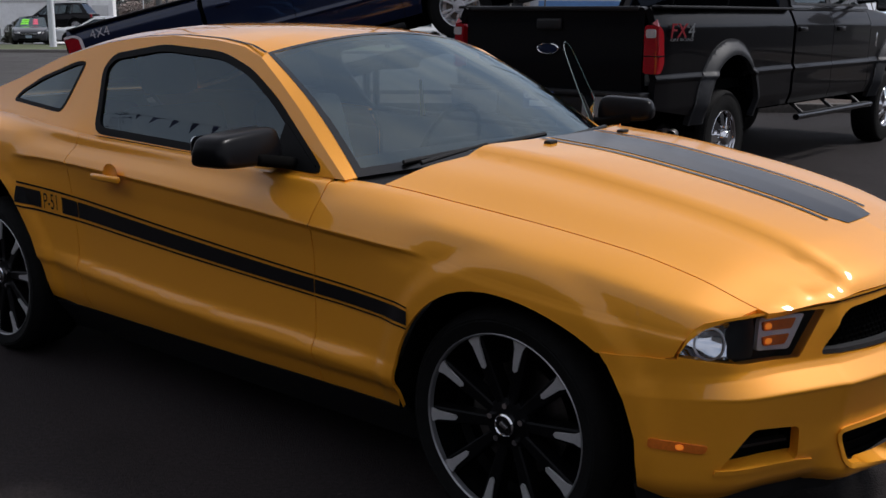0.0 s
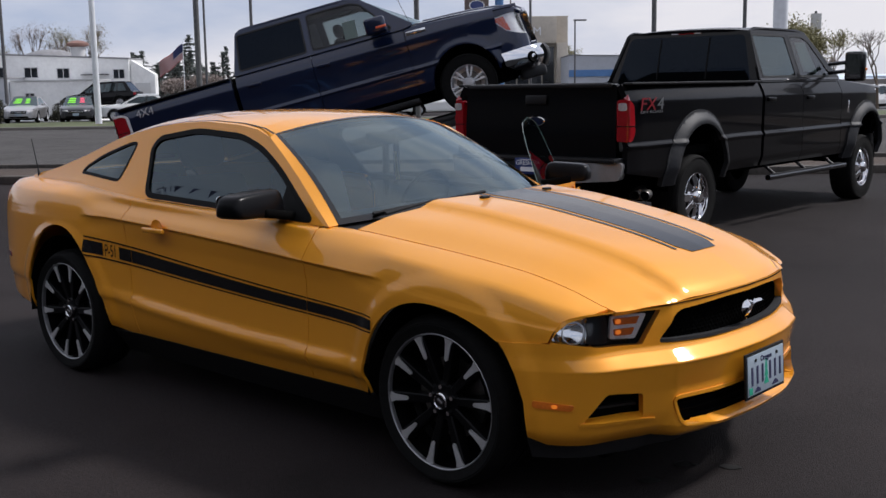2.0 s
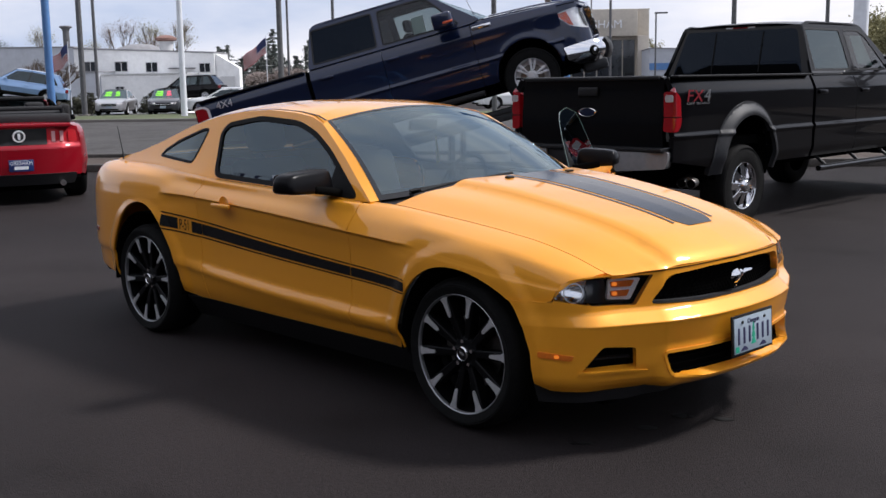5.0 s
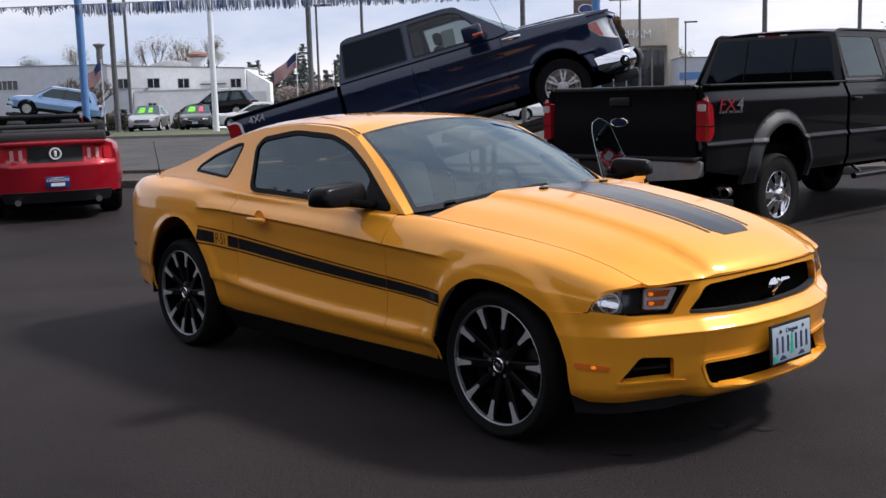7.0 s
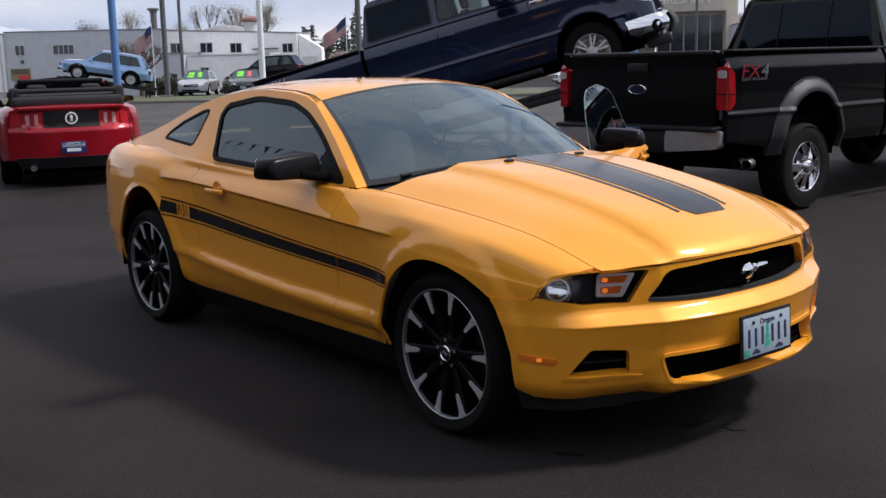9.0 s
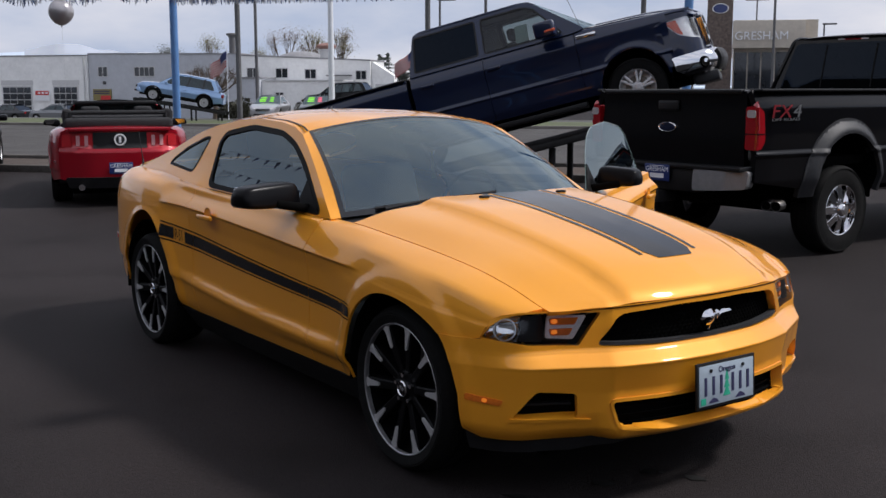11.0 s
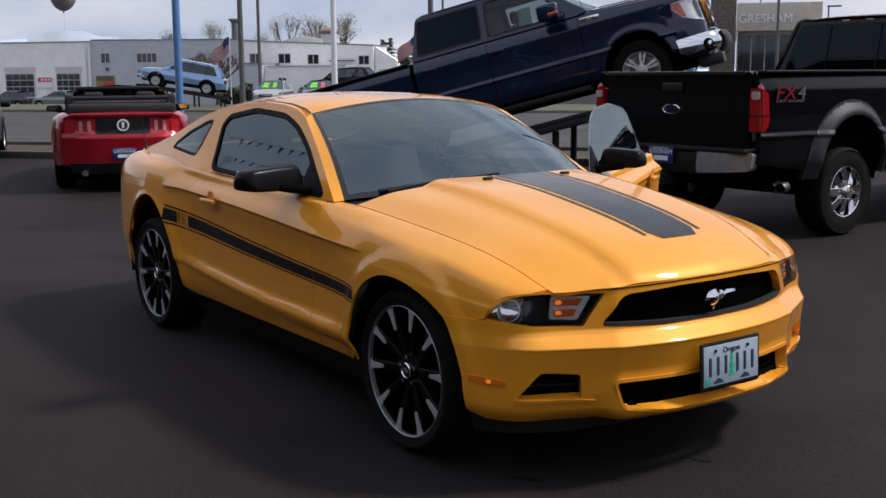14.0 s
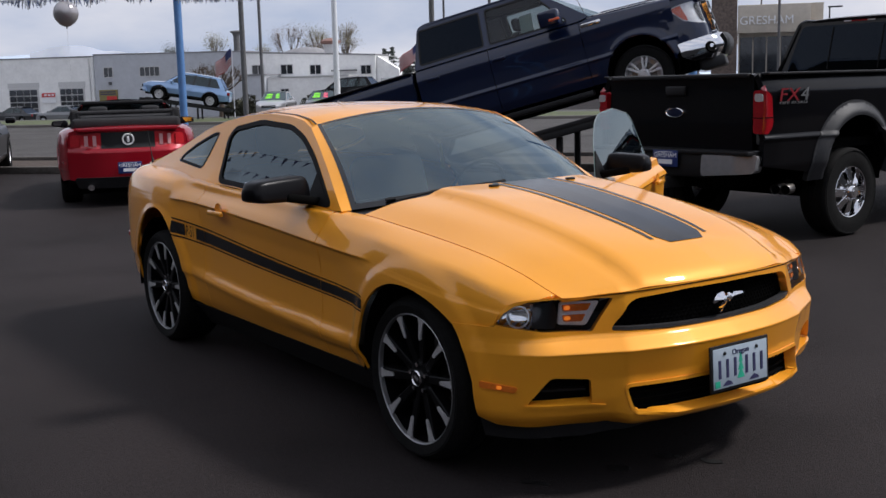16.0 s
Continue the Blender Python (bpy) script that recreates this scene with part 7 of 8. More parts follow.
def conifer(s, n, h, w, seed):
    rnd = random.Random(seed)
    ob = thing("conifer", "grey-green conifer behind the buildings, haze in its colour", "tree", ROAD @ Matrix.Translation((s, n, FALL(n))), group="conifers")
    lean = Vector((rnd.uniform(-0.04, 0.04), rnd.uniform(-0.04, 0.04), 1))
    part("trunk", tube((0, 0, 0), lean * h * 0.94, 0.17, 0.03, 7), BARK, ob)
    bm = bmesh.new()
    base, blunt = rnd.uniform(0.12, 0.34), rnd.uniform(0.55, 1.0)
    z = h * base
    while z < h * 0.99:
        t = (z / h - base) / (1 - base)
        reach = w * (1.2 + 0.4 * math.sin(seed * 1.9)) * (1 - t) ** blunt * (0.55 + 0.6 * rnd.random()) + 0.10
        for k in range(rnd.randint(4, 7)):
            a, out = rnd.random() * 6.283, reach * rnd.uniform(0.45, 1.2)
            n_t = int(3 + out * 4)
            for j in range(n_t):
                q = out * (j + rnd.random()) / n_t
                c = lean * z + Vector((q * math.cos(a), q * math.sin(a), -0.22 * q + 0.10 * q * q / max(out, 0.1) + rnd.uniform(-0.08, 0.08)))
                e = 0.18 + 0.24 * rnd.random()
                vs = [bm.verts.new(c + Vector((rnd.uniform(-e, e), rnd.uniform(-e, e), rnd.uniform(-e, e) * 0.6))) for _ in range(4)]
                bm.faces.new((vs[0], vs[1], vs[2]))
                bm.faces.new((vs[0], vs[2], vs[3]))
        z += 0.22 + 0.3 * rnd.random()
    part("crown", bm, NEEDLE, ob, smooth=False)
    return ob


def branching(bm, p, d, length, r, depth, rnd, tips, spread=0.75, lift=0.12):
    q = p + d * length
    tube(p, q, r, r * 0.68, 6, bm)
    if depth == 0:
        tips.append((q, d))
        return
    for k in range(rnd.choice((2, 3, 3))):
        a = Vector((rnd.uniform(-1, 1), rnd.uniform(-1, 1), rnd.uniform(-0.6, 0.9))) * spread
        nd = (d + a + Vector((0, 0, lift))).normalized()
        branching(bm, q, nd, length * rnd.uniform(0.6, 0.85), r * 0.62, depth - 1, rnd, tips, spread, lift)


def broadleaf(name, label, m, h, seed, depth=4, leaf=None, clumps=8, size=0.10, thick=0.16, spread=0.75, trunk=0.35):
    rnd = random.Random(seed)
    ob = thing(name, label, "tree", m, group=name)
    bm, tips = bmesh.new(), []
    branching(bm, Vector((0, 0, -0.05)), Vector((rnd.uniform(-0.05, 0.05), rnd.uniform(-0.05, 0.05), 1)).normalized(), h * trunk, thick, depth, rnd, tips, spread)
    part("trunk", bm, BARK, ob)
    if leaf:
        lb = bmesh.new()
        for q, d in tips:
            for k in range(clumps):
                c = q + Vector((rnd.gauss(0, 1), rnd.gauss(0, 1), rnd.gauss(0, 1))) * h * 0.045
                e = size * (0.5 + rnd.random())
                vs = [lb.verts.new(c + Vector((rnd.uniform(-e, e), rnd.uniform(-e, e), rnd.uniform(-e, e)))) for _ in range(3)]
                lb.faces.new(vs)
        part("crown", lb, leaf, ob, smooth=False)
    return ob


def pollard(m, trunk, reach, seed):
    """A bare street tree pruned back to knuckles: short trunk, wide crooked limbs, thin shoots."""
    rnd = random.Random(seed)
    ob = thing("street_tree", "bare pruned street tree with wide crooked limbs on the verge", "tree", m, group="street_tree")
    bm = bmesh.new()
    tube((0, 0, -0.05), (0.04, 0, trunk * 0.6), 0.17, 0.14, 9, bm)
    tube((0.04, 0, trunk * 0.6), (0, 0, trunk), 0.14, 0.15, 9, bm)

    def limb(p, a, rise, left, r):
        while left > 0.05:
            step = min(left, rnd.uniform(0.22, 0.40))
            a += rnd.uniform(-0.45, 0.45)
            rise = min(max(rise + rnd.uniform(-0.3, 0.34), 0.05), 1.35)
            q = p + Vector((math.cos(a) * math.cos(rise), math.sin(a) * math.cos(rise), math.sin(rise))) * step
            tube(p, q, r, r * 0.85, 7, bm)
            p, left, r = q, left - step, r * 0.85
            if rnd.random() < 0.6 and left > 0.25:
                limb(p, a + rnd.choice((-0.9, 0.9)), rise + 0.2, left * 0.75, r * 0.75)
            for k in range(2):
                tube(p, p + Vector((rnd.uniform(-0.22, 0.22), rnd.uniform(-0.22, 0.22), rnd.uniform(0.05, 0.4))), 0.014, 0.007, 4, bm)
        for k in range(7):
            tube(p, p + Vector((rnd.uniform(-0.28, 0.28), rnd.uniform(-0.28, 0.28), rnd.uniform(0.0, 0.42))), 0.014, 0.006, 4, bm)

    for k in range(8):
        limb(Vector((0, 0, trunk - 0.08)), k * 0.785 + rnd.uniform(-0.3, 0.3), 0.35 + 0.6 * (k % 3) / 2, reach * rnd.uniform(0.85, 1.2), 0.085)
    part("trunk", bm, BARK, ob)
    return ob


def window(parent, x0, x1, z0, z1, y, bars=1, frame_mat=FRAMEW):
    w = part("window", box(x0, x1, y - 0.02, y + 0.05, z0, z1), WINDARK, parent, smooth=False)
    fr = bmesh.new()
    t = 0.06
    for b in ((x0 - t, x1 + t, z1, z1 + t), (x0 - t, x1 + t, z0 - t, z0), (x0 - t, x0, z0, z1), (x1, x1 + t, z0, z1)):
        box(b[0], b[1], y - 0.07, y + 0.02, b[2], b[3], bm=fr)
    part("window_frame", fr, frame_mat, w, smooth=False)
    for k in range(1, bars + 1):
        x = x0 + (x1 - x0) * k / (bars + 1)
        part("mullion", box(x - 0.025, x + 0.025, y - 0.05, y - 0.018, z0, z1), frame_mat, w, smooth=False)
    return w


def shell(name, label, s0, s1, n0, n1, z1a, z1b, material, roofmat=ROOFGREY):
    """A flat-roofed block: four walls with thickness, parapet and roof."""
    g = FALL(n0) - 0.9
    ob = thing(name, label, "building", ROAD)
    for nm, pts in (("wall_front", ((s0, n0), (s1, n0 + 0.25))), ("wall_back", ((s0, n1 - 0.25), (s1, n1))), ("wall_end", ((s0, n0 + 0.25), (s0 + 0.25, n1 - 0.25))), ("wall_end", ((s1 - 0.25, n0 + 0.25), (s1, n1 - 0.25)))):
        bm = box(pts[0][0], pts[1][0], pts[0][1], pts[1][1], g, 1.0)
        for v in bm.verts:
            if v.co.z > 0:
                v.co.z = z1a + (z1b - z1a) * (v.co.x - s0) / (s1 - s0)
        part(nm, bm, material, ob, smooth=False)
    bm = box(s0 - 0.05, s1 + 0.05, n0 - 0.05, n1 + 0.05, 0, 0.12)
    for v in bm.verts:
        v.co.z += z1a + (z1b - z1a) * (v.co.x - s0) / (s1 - s0)
    part("roof_edge", bm, roofmat, ob, smooth=False)
    return ob


# buildings opposite
garage = shell("garage_building", "white painted workshop with two roll-up doors", -75, -55.6, 85, 100, 4.75, 4.75, WALLWHITE)
for x0, x1 in ((-64.9, -61.6), (-59.3, -56.6)):
    d = part("roll_up_door", box(x0, x1, 84.93, 85.06, -0.8, 2.0), FRAMEW, garage, "roll-up door with dark panes", smooth=False)
    part("door_header", box(x0 - 0.1, x1 + 0.1, 84.96, 85.06, 2.02, 2.5), FRAMEW, d, smooth=False)
    for i in range(4):
        for j in range(4):
            px, pz = x0 + 0.12 + i * (x1 - x0 - 0.2) / 4, -0.52 + j * 0.61
            part("pane", box(px, px + (x1 - x0 - 0.2) / 4 - 0.08, 84.88, 84.94, pz, pz + 0.52), WINDARK, d, smooth=False)
sg = part("sign", box(-61.25, -59.7, 84.85, 84.96, 0.55, 1.55), LETTER, garage, "small red and white notice", smooth=False)
part("sign_band", box(-61.2, -59.75, 84.82, 84.86, 1.1, 1.5), SIGNRED, sg, smooth=False)
for k in range(3):
    part("sign_bar", box(-60.9 + 0.4 * k, -60.65 + 0.4 * k, 84.80, 84.83, 1.22, 1.38), LETTER, sg, smooth=False)
part("downpipe", tube((-55.9, 84.9, -0.8), (-55.9, 84.9, 4.6), 0.07, None, 8), FRAMEW, garage)

hall = shell("grey_hall", "grey painted commercial building with small windows", -55.55, -40.2, 85.2, 104, 4.9, 4.75, WALLGREY)
window(hall, -54.5, -53.6, 2.85, 3.7, 85.2, 1)
window(hall, -50.7, -48.7, 2.85, 3.65, 85.2, 3)
sb = part("sign", box(-55.1, -53.2, 85.05, 85.16, 0.6, 1.65), SIGNYEL, hall, "yellow and red notice board", smooth=False)
part("sign_band", box(-54.3, -53.25, 85.02, 85.06, 0.65, 1.05), SIGNRED, sb, smooth=False)
for k in range(2):
    part("sign_bar", box(-55.0, -53.35, 85.02, 85.06, 1.2 + 0.2 * k, 1.3 + 0.2 * k), PLATEINK, sb, smooth=False)
part("wall_lamp", box(-54.0, -53.75, 84.95, 85.2, 2.1, 2.4, 0.05), GREYPOLE, hall)
ch = part("chimney", tube((-43.0, 90, 4.7), (-43.0, 90, 6.5), 0.30, None, 14), GREYPOLE, hall, "round roof vent")
part("chimney_cap", lathe([(0.0, 6.95), (0.5, 6.90), (0.58, 6.8), (0.36, 6.62), (0.34, 6.5), (0.0, 6.5)], 16, "Z"), GREYPOLE, ch).location = (-43.0, 90, 0)

white = shell("white_building", "white painted low building with a row of small windows", -40.1, -27.5, 85, 89, 4.62, 4.05, WALLWHITE)
back_block = shell("back_building", "low white block behind the white building", -48.0, -34.2, 89.2, 108, 4.45, 4.2, WALLWHITE)
for x0, x1, z0, z1 in ((-39.2, -38.1, 2.68, 3.48), (-36.4, -35.3, 2.65, 3.44), (-33.6, -32.6, 2.57, 3.34), (-28.8, -27.9, 2.47, 3.18)):
    window(white, x0, x1, z0, z1, 85, 1)
wing = part("wing", box(-39.4, -36.5, 81.5, 84.97, -1.2, 2.55), WALLGREY, white, "low grey front wing", smooth=False)
wing2 = part("wing", box(-36.48, -29.0, 82.0, 84.97, -1.2, 2.3), WALLWHITE, white, "low white front wing", smooth=False)
part("wing_roof", box(-39.5, -36.4, 81.4, 85, 2.56, 2.66), ROOFGREY, wing, smooth=False)
part("wing_roof", box(-36.4, -28.9, 81.9, 85, 2.31, 2.4), FRAMEW, wing2, smooth=False)
window(wing2, -35.2, -34.5, 0.6, 1.3, 82.0, 1)
part("soffit", box(-31.5, -29.2, 84.6, 84.98, 2.75, 2.85), GREYPOLE, white, smooth=False)
gb2 = bmesh.new()
vs = [gb2.verts.new(p) for p in ((-27.45, 85.3, -1.2), (-25.4, 85.3, -1.2), (-25.4, 85.3, 2.75), (-27.45, 85.3, 4.0))]
ve = [gb2.verts.new((v.co.x, 86.2, v.co.z)) for v in vs]
gb2.faces.new(vs)
gb2.faces.new(list(reversed(ve)))
for i in range(4):
    gb2.faces.new((vs[i - 1], ve[i - 1], ve[i], vs[i]))
bmesh.ops.recalc_face_normals(gb2, faces=gb2.faces[:])
lean = part("lean_to", gb2, WALLWHITE, white, "sloping white end bay", smooth=False)
part("garage_door", box(-27.1, -25.8, 85.2, 85.32, -0.4, 2.05), FRAMEW, lean, smooth=False)
stack = part("roof_vent", tube((-37.2, 100, 4.2), (-37.2, 100, 5.75), 0.62, 0.72, 14), FRAMEW, back_block, "pale roof vent with a rusty cap")
part("vent_cap", lathe([(0.0, 6.35), (0.55, 6.3), (1.05, 6.05), (1.05, 5.85), (0.7, 5.7), (0.0, 5.7)], 18, "Z"), RUST, stack).location = (-37.2, 100, 0)
hump = bmesh.new()
bmesh.ops.create_uvsphere(hump, u_segments=16, v_segments=8, radius=1, matrix=Matrix.Translation((-41.5, 104, 4.2)) @ Matrix.Diagonal((3.2, 3, 1.5, 1)))
part("roof_hump", hump, ROOFGREY, back_block, "rounded grey roof bay")

showroom = shell("showroom", "beige showroom with a brown stone entrance tower", 3.6, 12.4, 120, 138, 9.0, 8.95, WALLBEIGE, WALLBEIGE)
part("canopy_band", box(3.4, 11.0, 118.6, 119.97, 6.0, 9.0, 0.05), WALLBEIGE, showroom, "beige sign band")
tower = part("stone_tower", box(0.6, 3.35, 118.8, 122, -1.2, 11.4, 0.05), BRICKDARK, showroom, "dark stone tower")
ov = lathe([(0.0, -0.08), (0.75, -0.08), (0.85, -0.02), (0.85, 0.0)], 28)
part("oval_sign", moved(ov, Matrix.Translation((2.0, 118.78, 10.35)) @ Matrix.Diagonal((1, 1, 0.62, 1))), PLATEBLUE, tower, "dark oval sign")
rg2 = lathe([(0.78, -0.09), (0.82, -0.13), (0.88, -0.09), (0.88, 0.0)], 28)
part("sign_rim", moved(rg2, Matrix.Translation((2.0, 118.78, 10.35)) @ Matrix.Diagonal((1, 1, 0.62, 1))), LETTER, tower)
part("sign_letters", moved(text_bm("GRESHAM", 1.28, 0.05), Matrix.Translation((6.45, 118.5, 7.3)) @ Matrix.Rotation(radians(90), 4, "X")), LETTER, showroom, "white raised letters", smooth=False)
for k in range(5):
    part("window", box(3.7 + 1.45 * k, 5.0 + 1.45 * k, 119.9, 119.99, -0.5, 5.6), WINDARK, showroom, smooth=False)
part("portal", box(11.05, 12.3, 118.6, 119.97, -1.0, 6.0, 0.05), WALLBEIGE, showroom)
store = shell("long_store", "long low grey shop with a blue stripe", 11.5, 22, 108, 125, 4.25, 4.1, WALLGREY)
part("blue_stripe", box(11.5, 22, 107.9, 107.98, 2.1, 2.8), BLUEPOLE, store, smooth=False)
back_row = shell("long_shed", "long pale shed in the distance", -26, -2, 150, 165, 4.6, 4.6, WALLWHITE)
for k in range(6):
    window(back_row, -25 + 4 * k, -23.4 + 4 * k, 1.2, 3.0, 150, 1)
shell("far_store", "low shop building in the distance", 75, 120, 100, 120, 4.5, 4.5, WALLBEIGE)
shell("far_workshop", "white workshop continuing the row", -110, -75.2, 86, 104, 5.0, 4.8, WALLWHITE)

# poles, flags, garland, balloon
for s, n, z1, r, lamp, lab in ((-23.98, 50.65, 15, 0.16, False, "weathered wooden utility pole on the verge"), (-32.17, 71.35, 16, 0.13, False, "thin dark lamp pole"), (-12.37, 48.85, 15, 0.15, False, "weathered utility pole on the verge"), (-16.42, 66.85, 7.6, 0.09, True, "parking lot lamp with a flat head"), (-14.17, 71.35, 16, 0.12, False, "thin dark lamp pole"), (-1.03, 45.25, 15, 0.13, False, "weathered utility pole on the verge"), (6.6, 90, 16, 0.12, False, "thin dark lamp pole"), (11.39, 53.35, 15, 0.14, False, "dark weathered utility pole"), (16.25, 53.35, 15, 0.11, False, "thin dark lamp pole"), (11.4, 100, 7.4, 0.09, True, "parking lot lamp with a flat head")):
    far_pole("pole", lab, s, n, z1, r, r * 0.8, GREYPOLE, lamp)
lp = far_pole("double_lamp", "parking lot lamp with two flat heads", 6.0, 124, 12.3, 0.1, 0.08, GREYPOLE)
part("lamp_head", box(-1.3, 1.3, -0.3, 0.3, 12.7, 12.95, 0.05), GREYPOLE, lp)
gp = far_pole("sign_mast", "thick grey sign mast", 13.19, 35.35, 9.0, 0.27, 0.27, WHITEPOLE)
part("collar", tube((0, 0, 4.9), (0, 0, 5.5), 0.38, None, 14), WHITEPOLE, gp)
sp = far_pole("street_sign", "grey sign post with a small white sign", 15.89, 39.85, 4.3, 0.05, 0.05, GREYPOLE)
part("sign_plate", box(-0.22, 0.22, -0.06, -0.03, 3.7, 4.4), FRAMEW, sp, smooth=False)


def flag(m, w, h, seed):
    """A hanging striped flag in folds on a short staff."""
    ob = thing("flag", "red, white and blue striped flag on a short staff", "flag", m, group="flags")
    part("staff", tube((0, 0, -4.6), (0, 0, 0.15), 0.03, 0.02, 8), WHITEPOLE, ob)
    fn = lambda u, v: (u * w * 0.78, 0.10 * math.sin(u * 7 + v * 2 + seed), -v * h - u * w * 0.62 + 0.05 * math.sin(u * 9))
    for k in range(13):
        a, b = k / 13, (k + 1) / 13
        x0 = 0.42 if k < 7 else 0.0
        part("stripe", sheet([(x0, a), (1, a), (1, b), (x0, b)], fn, (0, -1, 0), step=(0.12, 0), thick=0.0), FLAGRED if k % 2 == 0 else FLAGWHITE, ob)
    part("canton", sheet([(0, 0), (0.42, 0), (0.42, 7 / 13), (0, 7 / 13)], fn, (0, -1, 0), step=(0.1, 0.2), thick=0.0), FLAGBLUE, ob)
    return ob


flag(ROAD @ pose(-25.55, 52.45, 3.8, 0, 0, 180), 1.35, 0.9, 0)
flag(ROAD @ pose(-16.51, 61.45, 4.3, 0, 0, 190), 1.9, 0.95, 2)

rnd = random.Random(5)
rope = bmesh.new()
tube((-30, 12.72, 3.36), (14, 12.72, 3.34), 0.012, None, 6, rope)
garland = solid("tinsel_garland", rope, TINSEL_W, "silver and blue fringed tinsel garland strung between the poles", "garland", ROAD)
for mt, share in ((TINSEL_W, 0), (TINSEL_B, 1)):
    fb = bmesh.new()
    x = -30.0
    while x < 14:
        x += rnd.uniform(0.006, 0.022) * (0.6 if x > -7.6 else 1.0)
        if (rnd.random() < 0.42) != bool(share):
            continue
        ln, sw, w = rnd.uniform(0.06, 0.20) * (0.75 + 0.35 * math.sin(x * 5.1)), rnd.gauss(0, 0.045), 0.007
        if x > -7.6:
            ln, sw = rnd.uniform(0.15, 0.24), rnd.gauss(0, 0.012)
        yy = 12.72 + rnd.uniform(-0.03, 0.03)
        a, b, c = Vector((x, yy, 3.35)), Vector((x + sw * 0.5, yy, 3.35 - ln * 0.55)), Vector((x + sw, yy + 0.01, 3.35 - ln))
        o = Vector((w, 0.004, 0))
        v = [fb.verts.new(q) for q in (a - o, a + o, b + o, b - o, c + o * 0.7, c - o * 0.7)]
        fb.faces.new((v[0], v[1], v[2], v[3]))
        fb.faces.new((v[3], v[2], v[4], v[5]))
    fr = part("fringe", fb, mt, garland, "blue tinsel fringe" if share else "silver tinsel fringe", smooth=False)
    fr["kind"] = "stuff"
bal = thing("balloon", "silver-grey round balloon on a string", "balloon", ROAD @ Matrix.Translation((-10.05, 12.8, 3.06)))
bm = bmesh.new()
bmesh.ops.create_uvsphere(bm, u_segments=28, v_segments=18, radius=0.245)
for v in bm.verts:
    if v.co.z < 0:
        f = 1 - 0.16 * (v.co.z / -0.245) ** 2
        v.co.x, v.co.y, v.co.z = v.co.x * f, v.co.y * f, v.co.z * 1.1
part("skin", bm, BALLOON, bal)
part("knot", tube((0, 0, -0.262), (0, 0, -0.30), 0.012, 0.02, 8), BALLOON, bal)
part("string", tube((0, 0, -0.30), (0.02, 0, -3.1), 0.002, None, 5), FRAMEW, bal)

# trees
for k in range(42):
    s = -55 + 0.66 * k
    conifer(s + 0.9 * math.sin(k * 5.3), 140 + (k * 37 % 23), 5.0 + 4.2 * abs(math.sin(k * 1.7)) * abs(math.sin(k * 0.9 + 1)) + (1.0 if 17 < k < 28 else -0.6 if k < 8 else 0), 1.7 + 0.6 * math.sin(k * 2.3), k)
for k in range(16):
    conifer(-24 + 5.2 * k, 175 + (k * 29 % 13), 5.2 + 2.6 * abs(math.sin(k * 2.1)), 1.7, 100 + k)
pollard(ROAD @ Matrix.Translation((-26.85, 53.35, -0.2)), 1.45, 1.75, 11)
for k, (s, n, h, leaf) in enumerate(((-56.6, 112, 8.6, BUDLEAF), (-46.5, 112, 8.4, TWIG), (-44.0, 114, 8.6, BUDLEAF), (-59.6, 108, 6.9, NEEDLE), (-41.5, 112, 7.8, TWIG), (-40.0, 113, 8.0, BUDLEAF), (-50.5, 115, 6.6, BUDLEAF))):
    broadleaf("distant_tree", "tree in early spring leaf behind the roofs", ROAD @ Matrix.Translation((s, n, -0.4)), h * 1.12, 30 + k, 5, leaf, 26, 0.055, thick=0.15, spread=0.42, trunk=0.27)
broadleaf("roadside_tree", "large tree in early spring leaf beside the road", ROAD @ Matrix.Translation((15.71, 39.85, -0.2)), 6.0, 71, 6, BUDLEAF, 60, 0.06, thick=0.14, spread=0.72, trunk=0.20)
broadleaf("street_tree", "bare pruned street tree beside the road", ROAD @ Matrix.Translation((25.6, 59.0, -0.4)), 3.5, 72, 5, None, thick=0.10, spread=0.95, trunk=0.42)
for k, (s, n) in enumerate(((-30.2, 108), (-28.4, 110), (-26.2, 109))):
    broadleaf("distant_tree", "reddish brown bare thicket behind the buildings", ROAD @ Matrix.Translation((s, n, -0.6)), 5.0, 140 + k, 5, TWIG, 40, 0.12, thick=0.07, spread=0.85, trunk=0.2)
for k in range(15):
    broadleaf("distant_tree", "reddish bare tree far behind the lot", ROAD @ Matrix.Translation((-22 + 6.5 * k + 2 * math.sin(k * 3), 150 + 5 * math.cos(k), -0.4)), 6.0 + 1.5 * math.sin(k * 2.2), 90 + k, 4, TWIG if k % 3 else BUDLEAF, 40, 0.13, thick=0.16, spread=0.7)


def shrub(m, r, h, seed):
    rnd2 = random.Random(seed)
    bm2 = bmesh.new()
    for k in range(1800):
        v = Vector((rnd2.gauss(0, 1), rnd2.gauss(0, 1), abs(rnd2.gauss(0, 1)))).normalized() * (0.45 + 0.6 * rnd2.random())
        c, e = Vector((v.x * r, v.y * r, v.z * h)), 0.07 + 0.07 * rnd2.random()
        vs2 = [bm2.verts.new(c + Vector((rnd2.uniform(-e, e), rnd2.uniform(-e, e), rnd2.uniform(-e, e)))) for _ in range(3)]
        bm2.faces.new(vs2)
    return solid("shrub", bm2, SHRUB, "dark rounded shrub beside the road", "shrub", m, group="shrubs", smooth=False)


for k, (s, n, r, h) in enumerate(((-25.85, 55.15, 0.85, 1.3), (-22.45, 56.95, 0.9, 1.1), (-27.22, 56.05, 0.8, 1.0))):
    shrub(ROAD @ Matrix.Translation((s, n, -0.2)), r, h, 200 + k)

